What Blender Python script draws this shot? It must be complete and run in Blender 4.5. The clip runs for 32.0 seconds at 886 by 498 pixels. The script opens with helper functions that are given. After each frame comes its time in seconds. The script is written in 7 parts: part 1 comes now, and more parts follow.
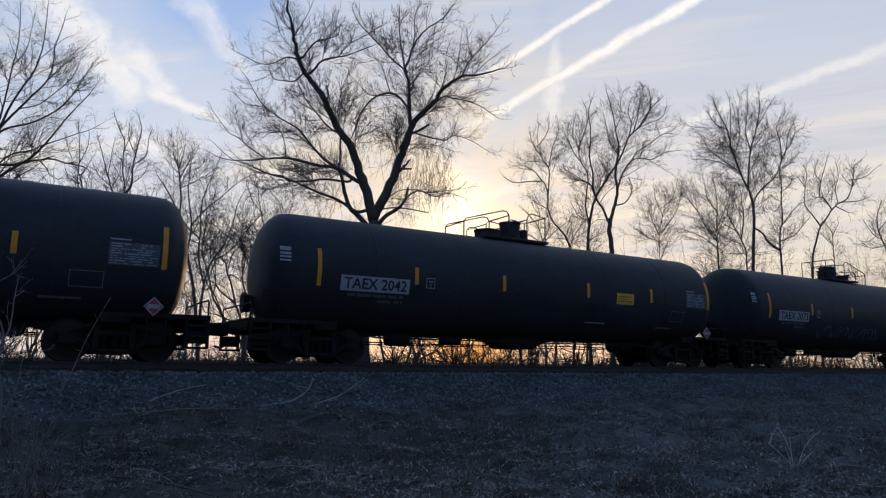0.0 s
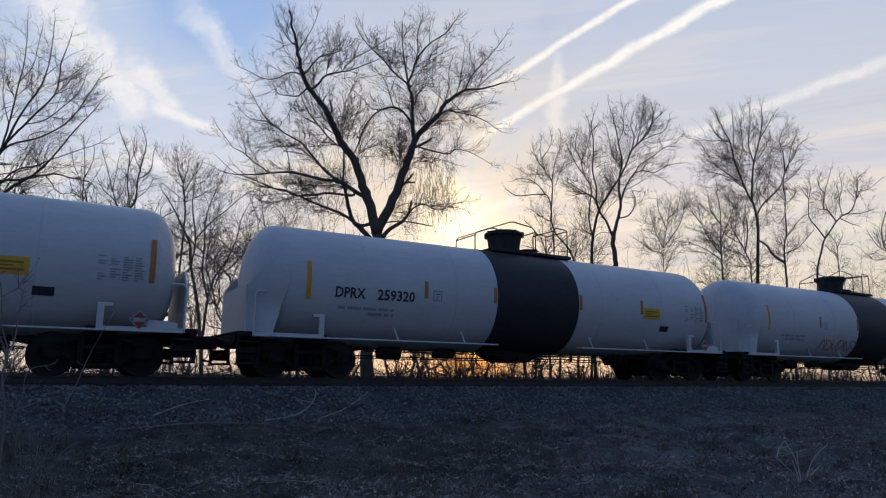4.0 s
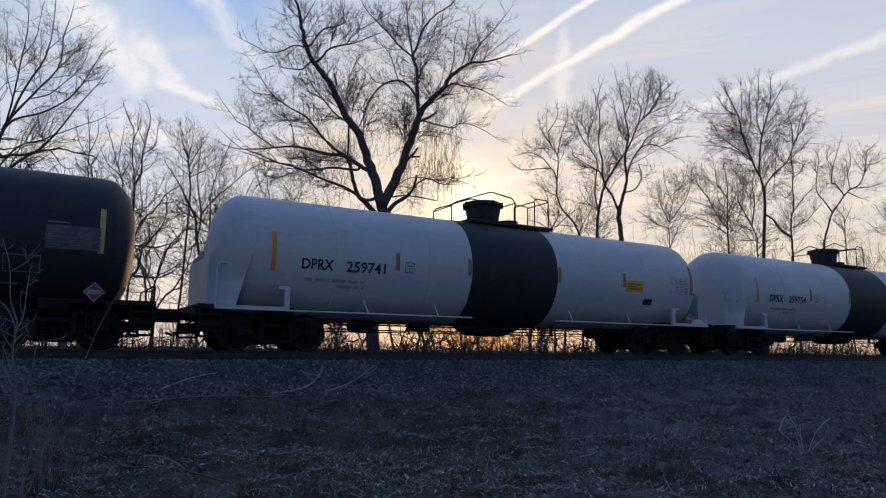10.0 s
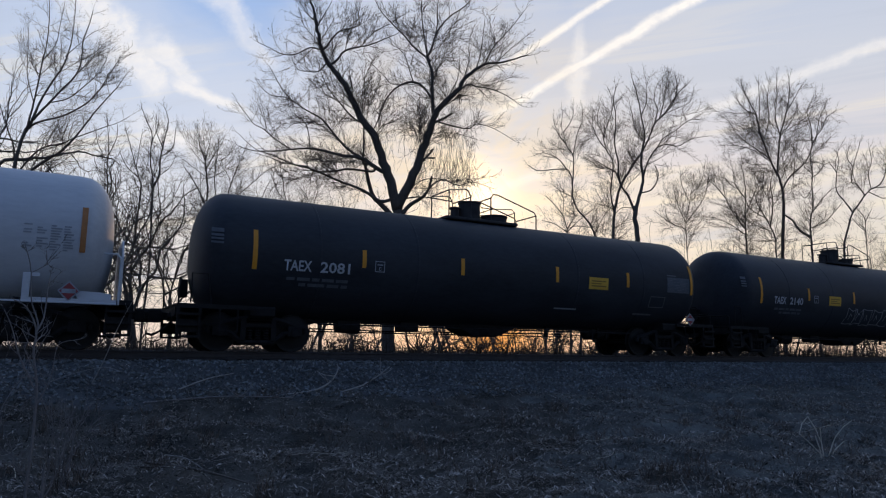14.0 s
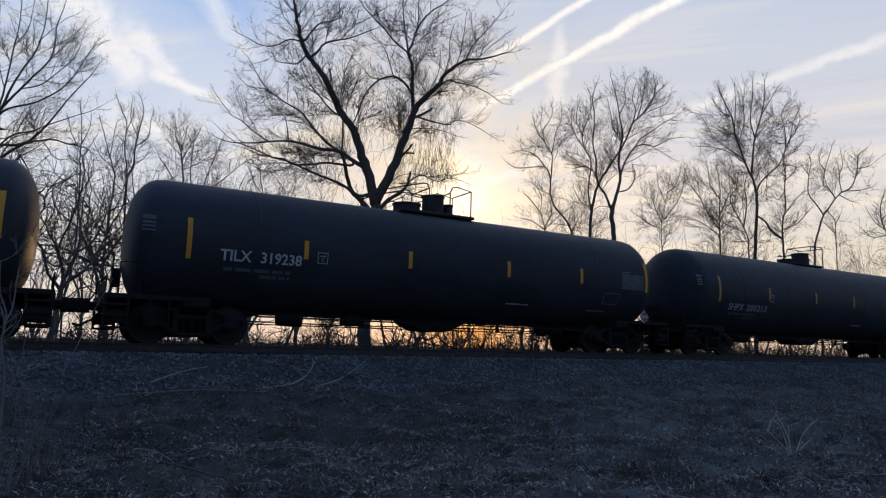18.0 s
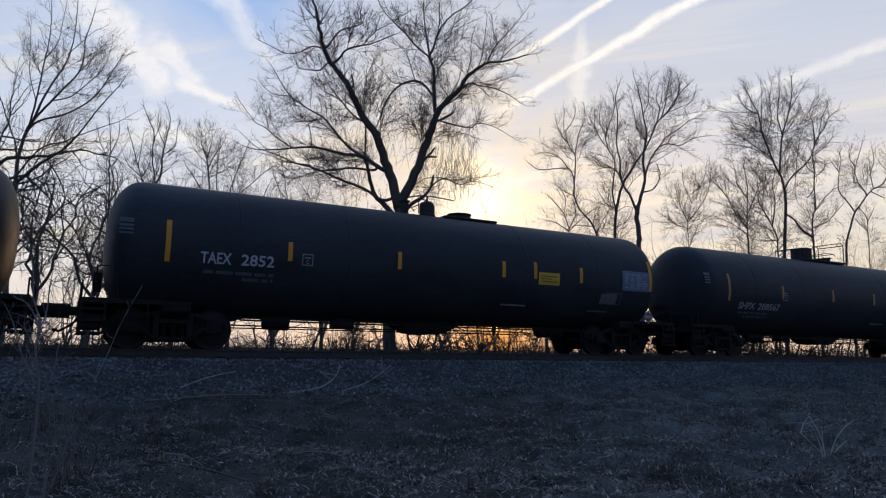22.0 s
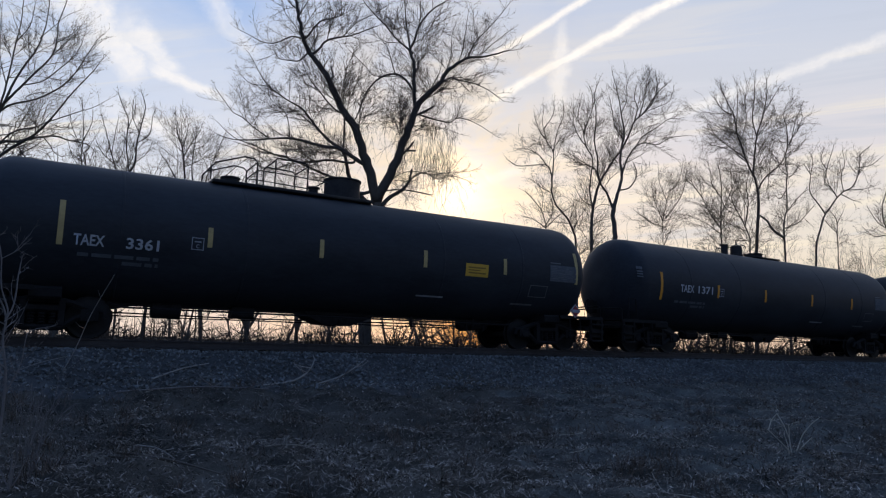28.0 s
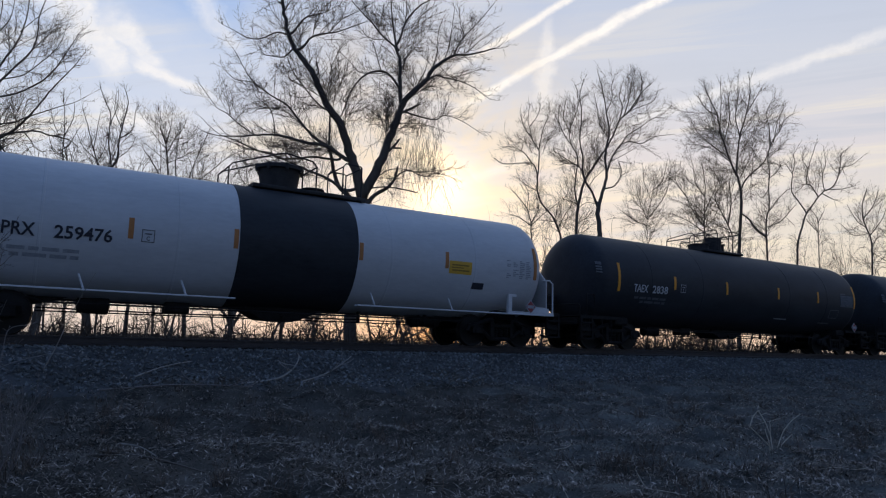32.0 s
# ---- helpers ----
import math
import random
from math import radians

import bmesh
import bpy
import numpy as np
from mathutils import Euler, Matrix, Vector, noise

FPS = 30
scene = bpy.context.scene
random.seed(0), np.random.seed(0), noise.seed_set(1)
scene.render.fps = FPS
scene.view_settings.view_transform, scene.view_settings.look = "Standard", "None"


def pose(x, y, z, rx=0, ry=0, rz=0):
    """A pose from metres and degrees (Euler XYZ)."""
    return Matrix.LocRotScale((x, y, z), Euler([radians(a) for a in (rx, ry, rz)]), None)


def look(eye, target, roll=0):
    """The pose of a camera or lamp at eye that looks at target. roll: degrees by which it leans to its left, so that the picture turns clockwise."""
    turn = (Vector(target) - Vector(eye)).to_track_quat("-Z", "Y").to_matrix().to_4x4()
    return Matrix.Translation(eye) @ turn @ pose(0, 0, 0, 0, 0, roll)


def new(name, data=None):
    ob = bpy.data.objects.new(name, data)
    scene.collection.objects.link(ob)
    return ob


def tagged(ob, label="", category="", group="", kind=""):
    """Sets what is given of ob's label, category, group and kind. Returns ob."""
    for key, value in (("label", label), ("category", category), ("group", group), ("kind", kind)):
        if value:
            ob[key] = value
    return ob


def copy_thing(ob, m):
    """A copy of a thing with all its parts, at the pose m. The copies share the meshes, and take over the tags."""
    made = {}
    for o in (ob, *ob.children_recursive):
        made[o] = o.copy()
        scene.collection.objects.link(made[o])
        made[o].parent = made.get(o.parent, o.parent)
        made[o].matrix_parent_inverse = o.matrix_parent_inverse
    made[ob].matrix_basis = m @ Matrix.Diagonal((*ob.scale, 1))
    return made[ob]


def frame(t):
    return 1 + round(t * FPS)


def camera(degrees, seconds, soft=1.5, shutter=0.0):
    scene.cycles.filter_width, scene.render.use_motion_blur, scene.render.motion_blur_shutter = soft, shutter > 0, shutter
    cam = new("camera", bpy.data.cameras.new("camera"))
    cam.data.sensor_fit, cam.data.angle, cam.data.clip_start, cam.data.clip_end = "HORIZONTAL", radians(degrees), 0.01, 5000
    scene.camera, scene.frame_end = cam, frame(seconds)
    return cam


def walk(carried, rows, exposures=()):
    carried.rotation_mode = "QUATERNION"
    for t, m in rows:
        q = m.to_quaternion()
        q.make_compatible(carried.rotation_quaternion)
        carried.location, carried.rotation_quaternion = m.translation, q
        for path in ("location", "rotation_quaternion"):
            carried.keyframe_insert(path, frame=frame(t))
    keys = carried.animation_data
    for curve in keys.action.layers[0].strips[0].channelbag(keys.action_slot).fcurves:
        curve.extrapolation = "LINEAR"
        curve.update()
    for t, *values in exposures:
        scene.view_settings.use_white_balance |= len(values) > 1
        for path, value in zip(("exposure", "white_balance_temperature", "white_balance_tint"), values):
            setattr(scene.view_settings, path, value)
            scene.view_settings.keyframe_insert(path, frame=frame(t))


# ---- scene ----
cam = camera(66.3, 32.0, 1.15)


def aim(yaw, pitch, roll):
    """Camera pose: yaw to the right of +y, pitch up, roll to the left, in degrees."""
    a, b = radians(yaw), radians(pitch)
    way = Vector((math.sin(a) * math.cos(b), math.cos(a) * math.cos(b), math.sin(b)))
    eye = Vector((0.0, 0.0, 0.08))
    return look(eye, eye + way * 20, roll)


# x runs along the track, y from the camera towards it, z = 0 is the top of the rails
walk(cam, [(t, aim(a, b, c)) for t, a, b, c in [
    (0, 30.60, 9.47, 0.72), (0.5, 30.33, 9.51, 0.57), (1, 30.32, 9.65, 0.35), (1.5, 30.39, 9.64, 0.46),
    (2, 30.57, 9.61, 0.63), (2.5, 30.47, 9.98, 0.58), (3, 30.27, 10.52, 0.62), (3.5, 30.08, 10.65, 0.64),
    (5.5, 31.38, 9.85, 0.45), (6, 31.02, 9.29, 0.73), (6.5, 30.72, 8.49, 0.87), (7, 30.78, 8.00, 0.75),
    (7.5, 30.95, 8.08, 0.56), (8, 30.84, 8.22, 0.42), (8.5, 30.63, 8.44, 0.60), (9, 29.98, 8.59, 0.71),
    (9.5, 29.82, 8.60, 0.58), (10, 29.86, 8.44, 0.61), (10.5, 29.89, 8.26, 0.70), (11, 29.91, 8.29, 0.62),
    (11.5, 29.92, 8.42, 0.52), (12, 29.78, 8.60, 0.45), (12.5, 29.70, 8.55, 0.55), (13, 29.63, 8.40, 0.57),
    (13.5, 29.14, 8.40, 0.70), (14, 28.56, 8.52, 0.71), (14.5, 28.35, 8.59, 0.83), (16.5, 29.73, 8.23, 1.36),
    (17, 30.01, 8.31, 1.25), (17.5, 30.40, 8.30, 1.19), (18, 30.47, 8.19, 1.33), (18.5, 30.38, 8.09, 1.33),
    (19, 30.21, 8.17, 1.03), (19.5, 30.05, 8.35, 1.05), (20, 29.86, 8.62, 0.85), (20.5, 29.53, 8.68, 0.79),
    (21, 29.15, 8.61, 1.14), (21.5, 28.71, 8.65, 1.11), (22, 28.43, 8.43, 0.85), (22.5, 28.64, 8.17, 0.66),
    (23, 29.07, 8.02, 0.41), (23.5, 29.54, 7.96, 0.29), (24, 29.71, 7.91, 0.32), (24.5, 29.57, 7.84, 0.27),
    (25, 29.79, 7.58, 0.35), (25.5, 30.37, 7.49, 0.75), (27.5, 30.39, 8.00, 1.31), (28, 30.38, 8.00, 1.54),
    (28.5, 30.32, 8.24, 1.56), (29, 30.28, 8.46, 1.70), (29.5, 30.27, 8.39, 1.90), (30, 30.48, 8.34, 1.84),
    (30.5, 30.71, 8.29, 1.87), (31, 30.99, 8.31, 1.84), (31.5, 31.44, 8.26, 1.71), (32, 31.62, 7.83, 1.54),
]], [(0, 0.08), (2.5, 0.07), (4, 0.05), (6, 0.07), (8.5, 0.09), (11, 0.06), (13.5, 0.07), (16, 0.10), (18.5, 0.10), (20.5, 0.07), (22.5, 0.12), (31, 0.12), (32, 0.09)])

TRACK_Y = 17.55
SPEED = 18.35
COUPLED = 18.166

# ---- world: evening sky with thin cloud, contrails and the low sun's glow ----
world = bpy.data.worlds.new("evening_sky")
scene.world = world
world.use_nodes = True
wt = world.node_tree
wt.nodes.clear()


def wire(tree, socket, value):
    if isinstance(value, bpy.types.NodeSocket):
        tree.links.new(value, socket)
    elif value is not None:
        socket.default_value = value


def m(op, a, b=None, c=None, tree=wt, clamp=False):
    n = tree.nodes.new("ShaderNodeMath")
    n.operation, n.use_clamp = op, clamp
    for s, v in zip(n.inputs, (a, b, c)):
        wire(tree, s, v)
    return n.outputs[0]


def dot(a, b, tree=wt):
    n = tree.nodes.new("ShaderNodeVectorMath")
    n.operation = "DOT_PRODUCT"
    wire(tree, n.inputs[0], a)
    wire(tree, n.inputs[1], b)
    return n.outputs["Value"]


def ramp(tree, fac, stops, smooth=False):
    n = tree.nodes.new("ShaderNodeValToRGB")
    if smooth:
        n.color_ramp.interpolation = "EASE"
    while len(n.color_ramp.elements) < len(stops):
        n.color_ramp.elements.new(0.5)
    for el, (p, c) in zip(n.color_ramp.elements, stops):
        el.position = p
        el.color = (c, c, c, 1) if isinstance(c, (int, float)) else (*c, 1)
    wire(tree, n.inputs[0], fac)
    return n.outputs[0]


def mix(tree, fac, a, b, mode="MIX"):
    n = tree.nodes.new("ShaderNodeMix")
    n.data_type, n.blend_type = "RGBA", mode
    for s, v in ((n.inputs[0], fac), (n.inputs[6], a), (n.inputs[7], b)):
        wire(tree, s, (*v, 1) if isinstance(v, tuple) and len(v) == 3 else v)
    return n.outputs[2]


def noise_tex(tree, vec, scale, detail=4.0, rough=0.55, dist=0.0):
    n = tree.nodes.new("ShaderNodeTexNoise")
    wire(tree, n.inputs["Vector"], vec)
    n.inputs["Scale"].default_value, n.inputs["Detail"].default_value = scale, detail
    n.inputs["Roughness"].default_value, n.inputs["Distortion"].default_value = rough, dist
    return n.outputs["Fac"]


def combine(tree, x, y, z):
    n = tree.nodes.new("ShaderNodeCombineXYZ")
    for s, v in zip(n.inputs, (x, y, z)):
        wire(tree, s, v)
    return n.outputs[0]


SUN_DIR = (0.543, 0.838, 0.0425)
GLOW_DIR = (0.507, 0.833, 0.221)
coord = wt.nodes.new("ShaderNodeTexCoord").outputs["Generated"]
norm = wt.nodes.new("ShaderNodeVectorMath")
norm.operation = "NORMALIZE"
wire(wt, norm.inputs[0], coord)
ray = norm.outputs[0]
up = dot(ray, (0, 0, 1))
fwd = dot(ray, (0.5, 0.866, 0))
side = dot(ray, (0.866, -0.5, 0))
ahead = m("MAXIMUM", fwd, 0.02)
su, sv = m("DIVIDE", side, ahead), m("DIVIDE", up, ahead)
skyplane = combine(wt, su, sv, 0.0)
high = m("MAXIMUM", m("ADD", up, 0.12), 0.05)
dome_x, dome_y = m("DIVIDE", dot(ray, (1, 0, 0)), high), m("DIVIDE", dot(ray, (0, 1, 0)), high)
dome = combine(wt, dome_x, dome_y, 0.0)

nishita = wt.nodes.new("ShaderNodeTexSky")
nishita.sky_type, nishita.sun_disc = "NISHITA", False
nishita.sun_elevation, nishita.sun_rotation = radians(2.4), radians(33.0)
nishita.air_density, nishita.dust_density, nishita.ozone_density = 1.0, 1.5, 1.0

clear = ramp(wt, up, [(0.0, (0.82, 0.60, 0.44)), (0.05, (0.84, 0.67, 0.52)), (0.16, (0.70, 0.63, 0.60)),
                      (0.30, (0.45, 0.52, 0.72)), (0.48, (0.27, 0.41, 0.74)), (1.0, (0.16, 0.27, 0.55))])
left_sky = ramp(wt, up, [(0.0, (0.86, 0.68, 0.55)), (0.10, (0.86, 0.80, 0.78)), (0.20, (0.70, 0.77, 0.90)), (0.32, (0.50, 0.62, 0.85)), (0.48, (0.36, 0.52, 0.84)), (1.0, (0.16, 0.27, 0.55))])
west = ramp(wt, m("MULTIPLY_ADD", su, 0.5, 0.5), [(0.32, 0.9), (0.47, 0.0)], True)
clear = mix(wt, west, clear, left_sky)
veil = ramp(wt, up, [(0.0, (0.84, 0.62, 0.47)), (0.08, (0.90, 0.76, 0.60)), (0.16, (0.82, 0.74, 0.66)), (0.26, (0.76, 0.71, 0.73)), (0.36, (0.66, 0.68, 0.76)), (0.5, (0.54, 0.61, 0.77)), (1.0, (0.40, 0.48, 0.64))])
# long thin sheets low over the horizon, cream and grey by turns
bands = noise_tex(wt, combine(wt, m("MULTIPLY", su, 1.6), m("ADD", m("MULTIPLY", sv, 22.0), m("MULTIPLY", su, -3.2)), 2.0), 1.0, 5.0, 0.6, 0.5)
lowband = ramp(wt, up, [(0.02, 0.0), (0.07, 1.0), (0.26, 0.75), (0.42, 0.25), (0.6, 0.0)], True)
light_b = m("MULTIPLY", ramp(wt, bands, [(0.50, 0.0), (0.66, 1.0)], True), lowband)
dark_b = m("MULTIPLY", ramp(wt, bands, [(0.34, 1.0), (0.48, 0.0)], True), lowband)
veil = mix(wt, m("MULTIPLY", west, 0.8), veil, mix(wt, 0.3, left_sky, (0.95, 0.93, 0.95)))
veil = mix(wt, m("MULTIPLY", light_b, 0.75), veil, (1.0, 0.88, 0.70))
veil = mix(wt, m("MULTIPLY", dark_b, 0.60), veil, (0.54, 0.58, 0.68))
soft = noise_tex(wt, dome, 1.1, 5.0, 0.5, 0.6)
fine = noise_tex(wt, dome, 4.5, 6.0, 0.6, 0.4)
cover = m("ADD", m("MULTIPLY", soft, 0.75), m("MULTIPLY", fine, 0.25))
# thinner cloud to the one side, a milky sheet to the other
cover = m("ADD", cover, m("MULTIPLY_ADD", m("MINIMUM", m("MAXIMUM", su, -0.6), 0.7), 0.10, 0.14))
cover = m("SUBTRACT", cover, m("MULTIPLY", m("POWER", m("MAXIMUM", dot(ray, (0.145, 0.855, 0.498)), 0.0), 260.0), 0.45))
cover = ramp(wt, cover, [(0.30, 0.0), (0.58, 1.0)], True)
sky = mix(wt, cover, clear, veil)
sky = mix(wt, 0.1, sky, mix(wt, 1.0, nishita.outputs[0], (0.12, 0.12, 0.12), "MULTIPLY"))
toward = dot(ray, (0.53, 0.835, 0.148))
bright = ramp(wt, m("MULTIPLY_ADD", toward, 0.5, 0.5), [(0.0, (0.26, 0.37, 0.59)), (0.5, (0.22, 0.325, 0.52)), (0.8, (0.62, 0.70, 0.82)), (0.90, (0.96, 0.98, 1.0)), (1.0, 1.02)])
sky = mix(wt, 1.0, sky, bright, "MULTIPLY")


def streak(a, b, width0, width1, gain, seed, fade0=0.08, fade1=0.08, rag=0.5):
    """Brightness of a contrail from a to b on the sky plane ahead, its width growing along it."""
    (ax, ay), (bx, by) = a, b
    L = math.hypot(bx - ax, by - ay)
    tx, ty = (bx - ax) / L, (by - ay) / L
    du, dv = m("SUBTRACT", su, ax), m("SUBTRACT", sv, ay)
    along = m("DIVIDE", m("ADD", m("MULTIPLY", du, tx), m("MULTIPLY", dv, ty)), L)
    across = m("SUBTRACT", m("MULTIPLY", dv, tx), m("MULTIPLY", du, ty))
    shifted = combine(wt, su, sv, seed)
    n1 = noise_tex(wt, shifted, 16.0, 5.0, 0.65)
    n2 = noise_tex(wt, shifted, 60.0, 3.0, 0.6)
    width = m("MULTIPLY_ADD", m("MINIMUM", m("MAXIMUM", along, 0.0), 1.0), width1 - width0, width0)
    wob = m("ADD", across, m("MULTIPLY", m("SUBTRACT", n1, 0.5), m("MULTIPLY", width, rag * 2)))
    d = m("DIVIDE", m("ABSOLUTE", wob), width)
    edge = m("SUBTRACT", 1.0, m("MINIMUM", d, 1.0))
    core = m("MULTIPLY", m("POWER", edge, 1.25), 1.5, clamp=True)
    ends = m("MULTIPLY", m("DIVIDE", along, fade0, clamp=True), m("DIVIDE", m("SUBTRACT", 1.0, along), fade1, clamp=True))
    tex = m("ADD", m("MULTIPLY", n2, 0.75), m("MULTIPLY_ADD", n1, 0.9, 0.12))
    return m("MULTIPLY", m("MULTIPLY", core, ends), m("MULTIPLY", tex, gain))


trails = [
    streak((0.02, 0.407), (0.62, 0.815), 0.008, 0.011, 0.95, 1.0, 0.12, 0.08, 0.8),
    streak((0.03, 0.346), (0.75, 0.787), 0.009, 0.018, 1.0, 2.0, 0.06, 0.08, 0.8),
    streak((0.02, 0.226), (0.95, 0.597), 0.010, 0.017, 0.46, 3.0, 0.05, 0.3, 0.9),
    streak((0.178, 0.34), (0.184, 0.52), 0.024, 0.012, 0.55, 4.0, 0.25, 0.3, 1.2),
    streak((-0.455, 0.385), (-0.74, 0.717), 0.030, 0.080, 0.62, 6.0, 0.06, 0.3, 0.9),
    streak((-0.40, 0.395), (-0.52, 0.50), 0.014, 0.036, 0.60, 5.0, 0.15, 0.35, 0.9),
    streak((-0.47, 0.42), (-0.31, 0.352), 0.018, 0.010, 0.66, 8.0, 0.2, 0.3, 0.9),
    streak((-0.285, 0.425), (-0.43, 0.61), 0.012, 0.045, 0.42, 7.0, 0.15, 0.3, 1.1),
    streak((-0.53, 0.345), (-0.34, 0.295), 0.03, 0.035, 0.55, 9.0, 0.3, 0.3, 1.2),
]
total = trails[0]
for t in trails[1:]:
    total = m("MAXIMUM", total, t)
total = m("MULTIPLY", total, m("GREATER_THAN", fwd, 0.05))
sky = mix(wt, total, sky, (0.98, 0.93, 0.89))
# golden mottling of the cloud round the hidden sun
mottle = noise_tex(wt, combine(wt, m("MULTIPLY", su, 1.0), m("MULTIPLY", sv, 1.8), 6.0), 9.0, 5.0, 0.6, 0.8)
gold = m("MULTIPLY", m("POWER", m("MAXIMUM", dot(ray, (0.478, 0.846, 0.235)), 0.0), 55.0), ramp(wt, mottle, [(0.36, 0.25), (0.62, 0.95)], True))
sky = mix(wt, m("MULTIPLY", gold, 0.75), sky, (0.90, 0.70, 0.44))


def lobe(direction, power, gain):
    return m("MULTIPLY", m("POWER", m("MAXIMUM", dot(ray, tuple(Vector(direction).normalized())), 0.0), power), gain)


glow = m("ADD", lobe(GLOW_DIR, 900, 0.62), lobe((0.52, 0.84, 0.19), 110, 0.17))
glow = m("MULTIPLY", glow, m("MULTIPLY_ADD", mottle, 1.4, 0.35))
sky = mix(wt, 1.0, sky, mix(wt, 1.0, (1.0, 0.82, 0.50), glow, "MULTIPLY"), "ADD")
low = ramp(wt, up, [(0.0, 1.0), (0.045, 0.75), (0.10, 0.0)], True)
sky = mix(wt, m("MULTIPLY", m("MINIMUM", lobe(SUN_DIR, 420, 1.2), 1.0), low), sky, (0.95, 0.40, 0.09))
ember = lobe(SUN_DIR, 30000, 14.0)
sky = mix(wt, 1.0, sky, mix(wt, 1.0, (1.0, 0.50, 0.12), ember, "MULTIPLY"), "ADD")
overhead = ramp(wt, up, [(0.42, 0.0), (1.0, 1.0)], True)
sky = mix(wt, 1.0, sky, mix(wt, 1.0, (0.005, 0.035, 0.09), overhead, "MULTIPLY"), "ADD")
back = wt.nodes.new("ShaderNodeBackground")
wire(wt, back.inputs[0], sky)
back.inputs[1].default_value = 1.0
wout = wt.nodes.new("ShaderNodeOutputWorld")
wire(wt, wout.inputs[0], back.outputs[0])

sun = new("sun", bpy.data.lights.new("sun", "SUN"))
sun.data.energy, sun.data.angle, sun.data.color = 0.6, radians(0.5), (1.0, 0.62, 0.32)
sun.matrix_basis = look(Vector(SUN_DIR) * 50, (0, 0, 0))
scene.view_settings.exposure = 0.0


# ---- materials ----
def material(name, colour, rough=0.8, metal=0.0, vary=0.3, scale=3.0, fine_scale=40.0, bump=0.0, bump_scale=60.0, spec=0.5,
             second=None, per_object=0.0, stretch=None, island=None):
    """A procedural surface: two scales of variation, an optional second colour in patches, and fine relief."""
    mt = bpy.data.materials.new(name)
    mt.use_nodes = True
    tr = mt.node_tree
    bsdf = tr.nodes["Principled BSDF"]
    vec = tr.nodes.new("ShaderNodeTexCoord").outputs["Object"]
    if stretch:
        mp = tr.nodes.new("ShaderNodeMapping")
        mp.inputs["Scale"].default_value = stretch
        wire(tr, mp.inputs[0], vec)
        vec = mp.outputs[0]
    a, b = noise_tex(tr, vec, scale, 5.0, 0.6), noise_tex(tr, vec, fine_scale, 4.0, 0.65)
    fac = m("ADD", m("MULTIPLY", a, 0.6, tree=tr), m("MULTIPLY", b, 0.4, tree=tr), tree=tr)
    if per_object:
        info = tr.nodes.new("ShaderNodeObjectInfo")
        fac = m("ADD", fac, m("MULTIPLY", m("SUBTRACT", info.outputs["Random"], 0.5, tree=tr), per_object, tree=tr), tree=tr)
    lo = tuple(c * (1 - vary) for c in colour)
    hi = tuple(min(1.0, c * (1 + vary)) for c in (second or colour))
    base = ramp(tr, fac, [(0.3, lo), (0.7, hi)])
    if island:
        # piece by piece: mostly dull, a few pale ones
        geo = tr.nodes.new("ShaderNodeNewGeometry")
        base = mix(tr, 1.0, base, ramp(tr, geo.outputs["Random Per Island"], island), "MULTIPLY")
    wire(tr, bsdf.inputs["Base Color"], base)
    wire(tr, bsdf.inputs["Roughness"], m("MULTIPLY_ADD", b, 0.25, rough - 0.12, tree=tr, clamp=True))
    bsdf.inputs["Metallic"].default_value = metal
    bsdf.inputs["Specular IOR Level"].default_value = spec
    if bump:
        bn = tr.nodes.new("ShaderNodeBump")
        bn.inputs["Strength"].default_value, bn.inputs["Distance"].default_value = bump, 0.02
        wire(tr, bn.inputs["Height"], noise_tex(tr, vec, bump_scale, 4.0, 0.6))
        wire(tr, bsdf.inputs["Normal"], bn.outputs[0])
    return mt


BLACK = material("black_tank_paint", (0.0235, 0.027, 0.034), 0.55, vary=0.35, scale=1.2, fine_scale=14, bump=0.05, bump_scale=9, spec=0.22,
                 second=(0.030, 0.034, 0.041), stretch=(0.35, 1, 1))
WHITE = material("white_tank_paint", (0.47, 0.49, 0.52), 0.5, vary=0.10, scale=1.0, fine_scale=12, bump=0.04, bump_scale=8, spec=0.4,
                 second=(0.53, 0.545, 0.565), stretch=(0.3, 1, 1))
IRON = material("dark_iron", (0.034, 0.034, 0.037), 0.8, vary=0.4, scale=4, bump=0.15, second=(0.042, 0.040, 0.040), spec=0.25)
# iron of trucks and underframe, with the shade beneath the cars put into its colour
TRUCK = material("shade_darkened_castings", (0.012, 0.0125, 0.014), 0.75, vary=0.5, scale=5, bump=0.15, second=(0.016, 0.015, 0.015), spec=0.15)
RUST = material("rusty_rail", (0.055, 0.048, 0.046), 0.7, 0.3, vary=0.3, scale=5, bump=0.1)
YELLOW = material("yellow_reflector", (0.68, 0.28, 0.015), 0.5, vary=0.15, scale=6)
OCHRE = material("yellow_notice", (0.66, 0.38, 0.04), 0.6, vary=0.12, scale=6)
OCHRE_DARK = material("dark_print_on_yellow", (0.26, 0.15, 0.025), 0.7, vary=0.2, scale=8)
LETTER_W = material("white_lettering", (0.42, 0.44, 0.47), 0.7, vary=0.15, scale=8)
LETTER_B = material("dark_lettering", (0.02, 0.022, 0.035), 0.7, vary=0.2, scale=8)
PLATE = material("grey_white_plate", (0.31, 0.33, 0.36), 0.7, vary=0.15, scale=5)
FAINT = material("faded_lettering", (0.13, 0.135, 0.14), 0.8, vary=0.3, scale=9)
GREYB = material("weathered_grey_lettering", (0.30, 0.32, 0.35), 0.8, vary=0.3, scale=9)
SHEET = material("grey_data_sheet", (0.085, 0.095, 0.11), 0.8, vary=0.3, scale=7)
BLUE = material("pale_blue_panel", (0.13, 0.17, 0.24), 0.7, vary=0.2, scale=5)
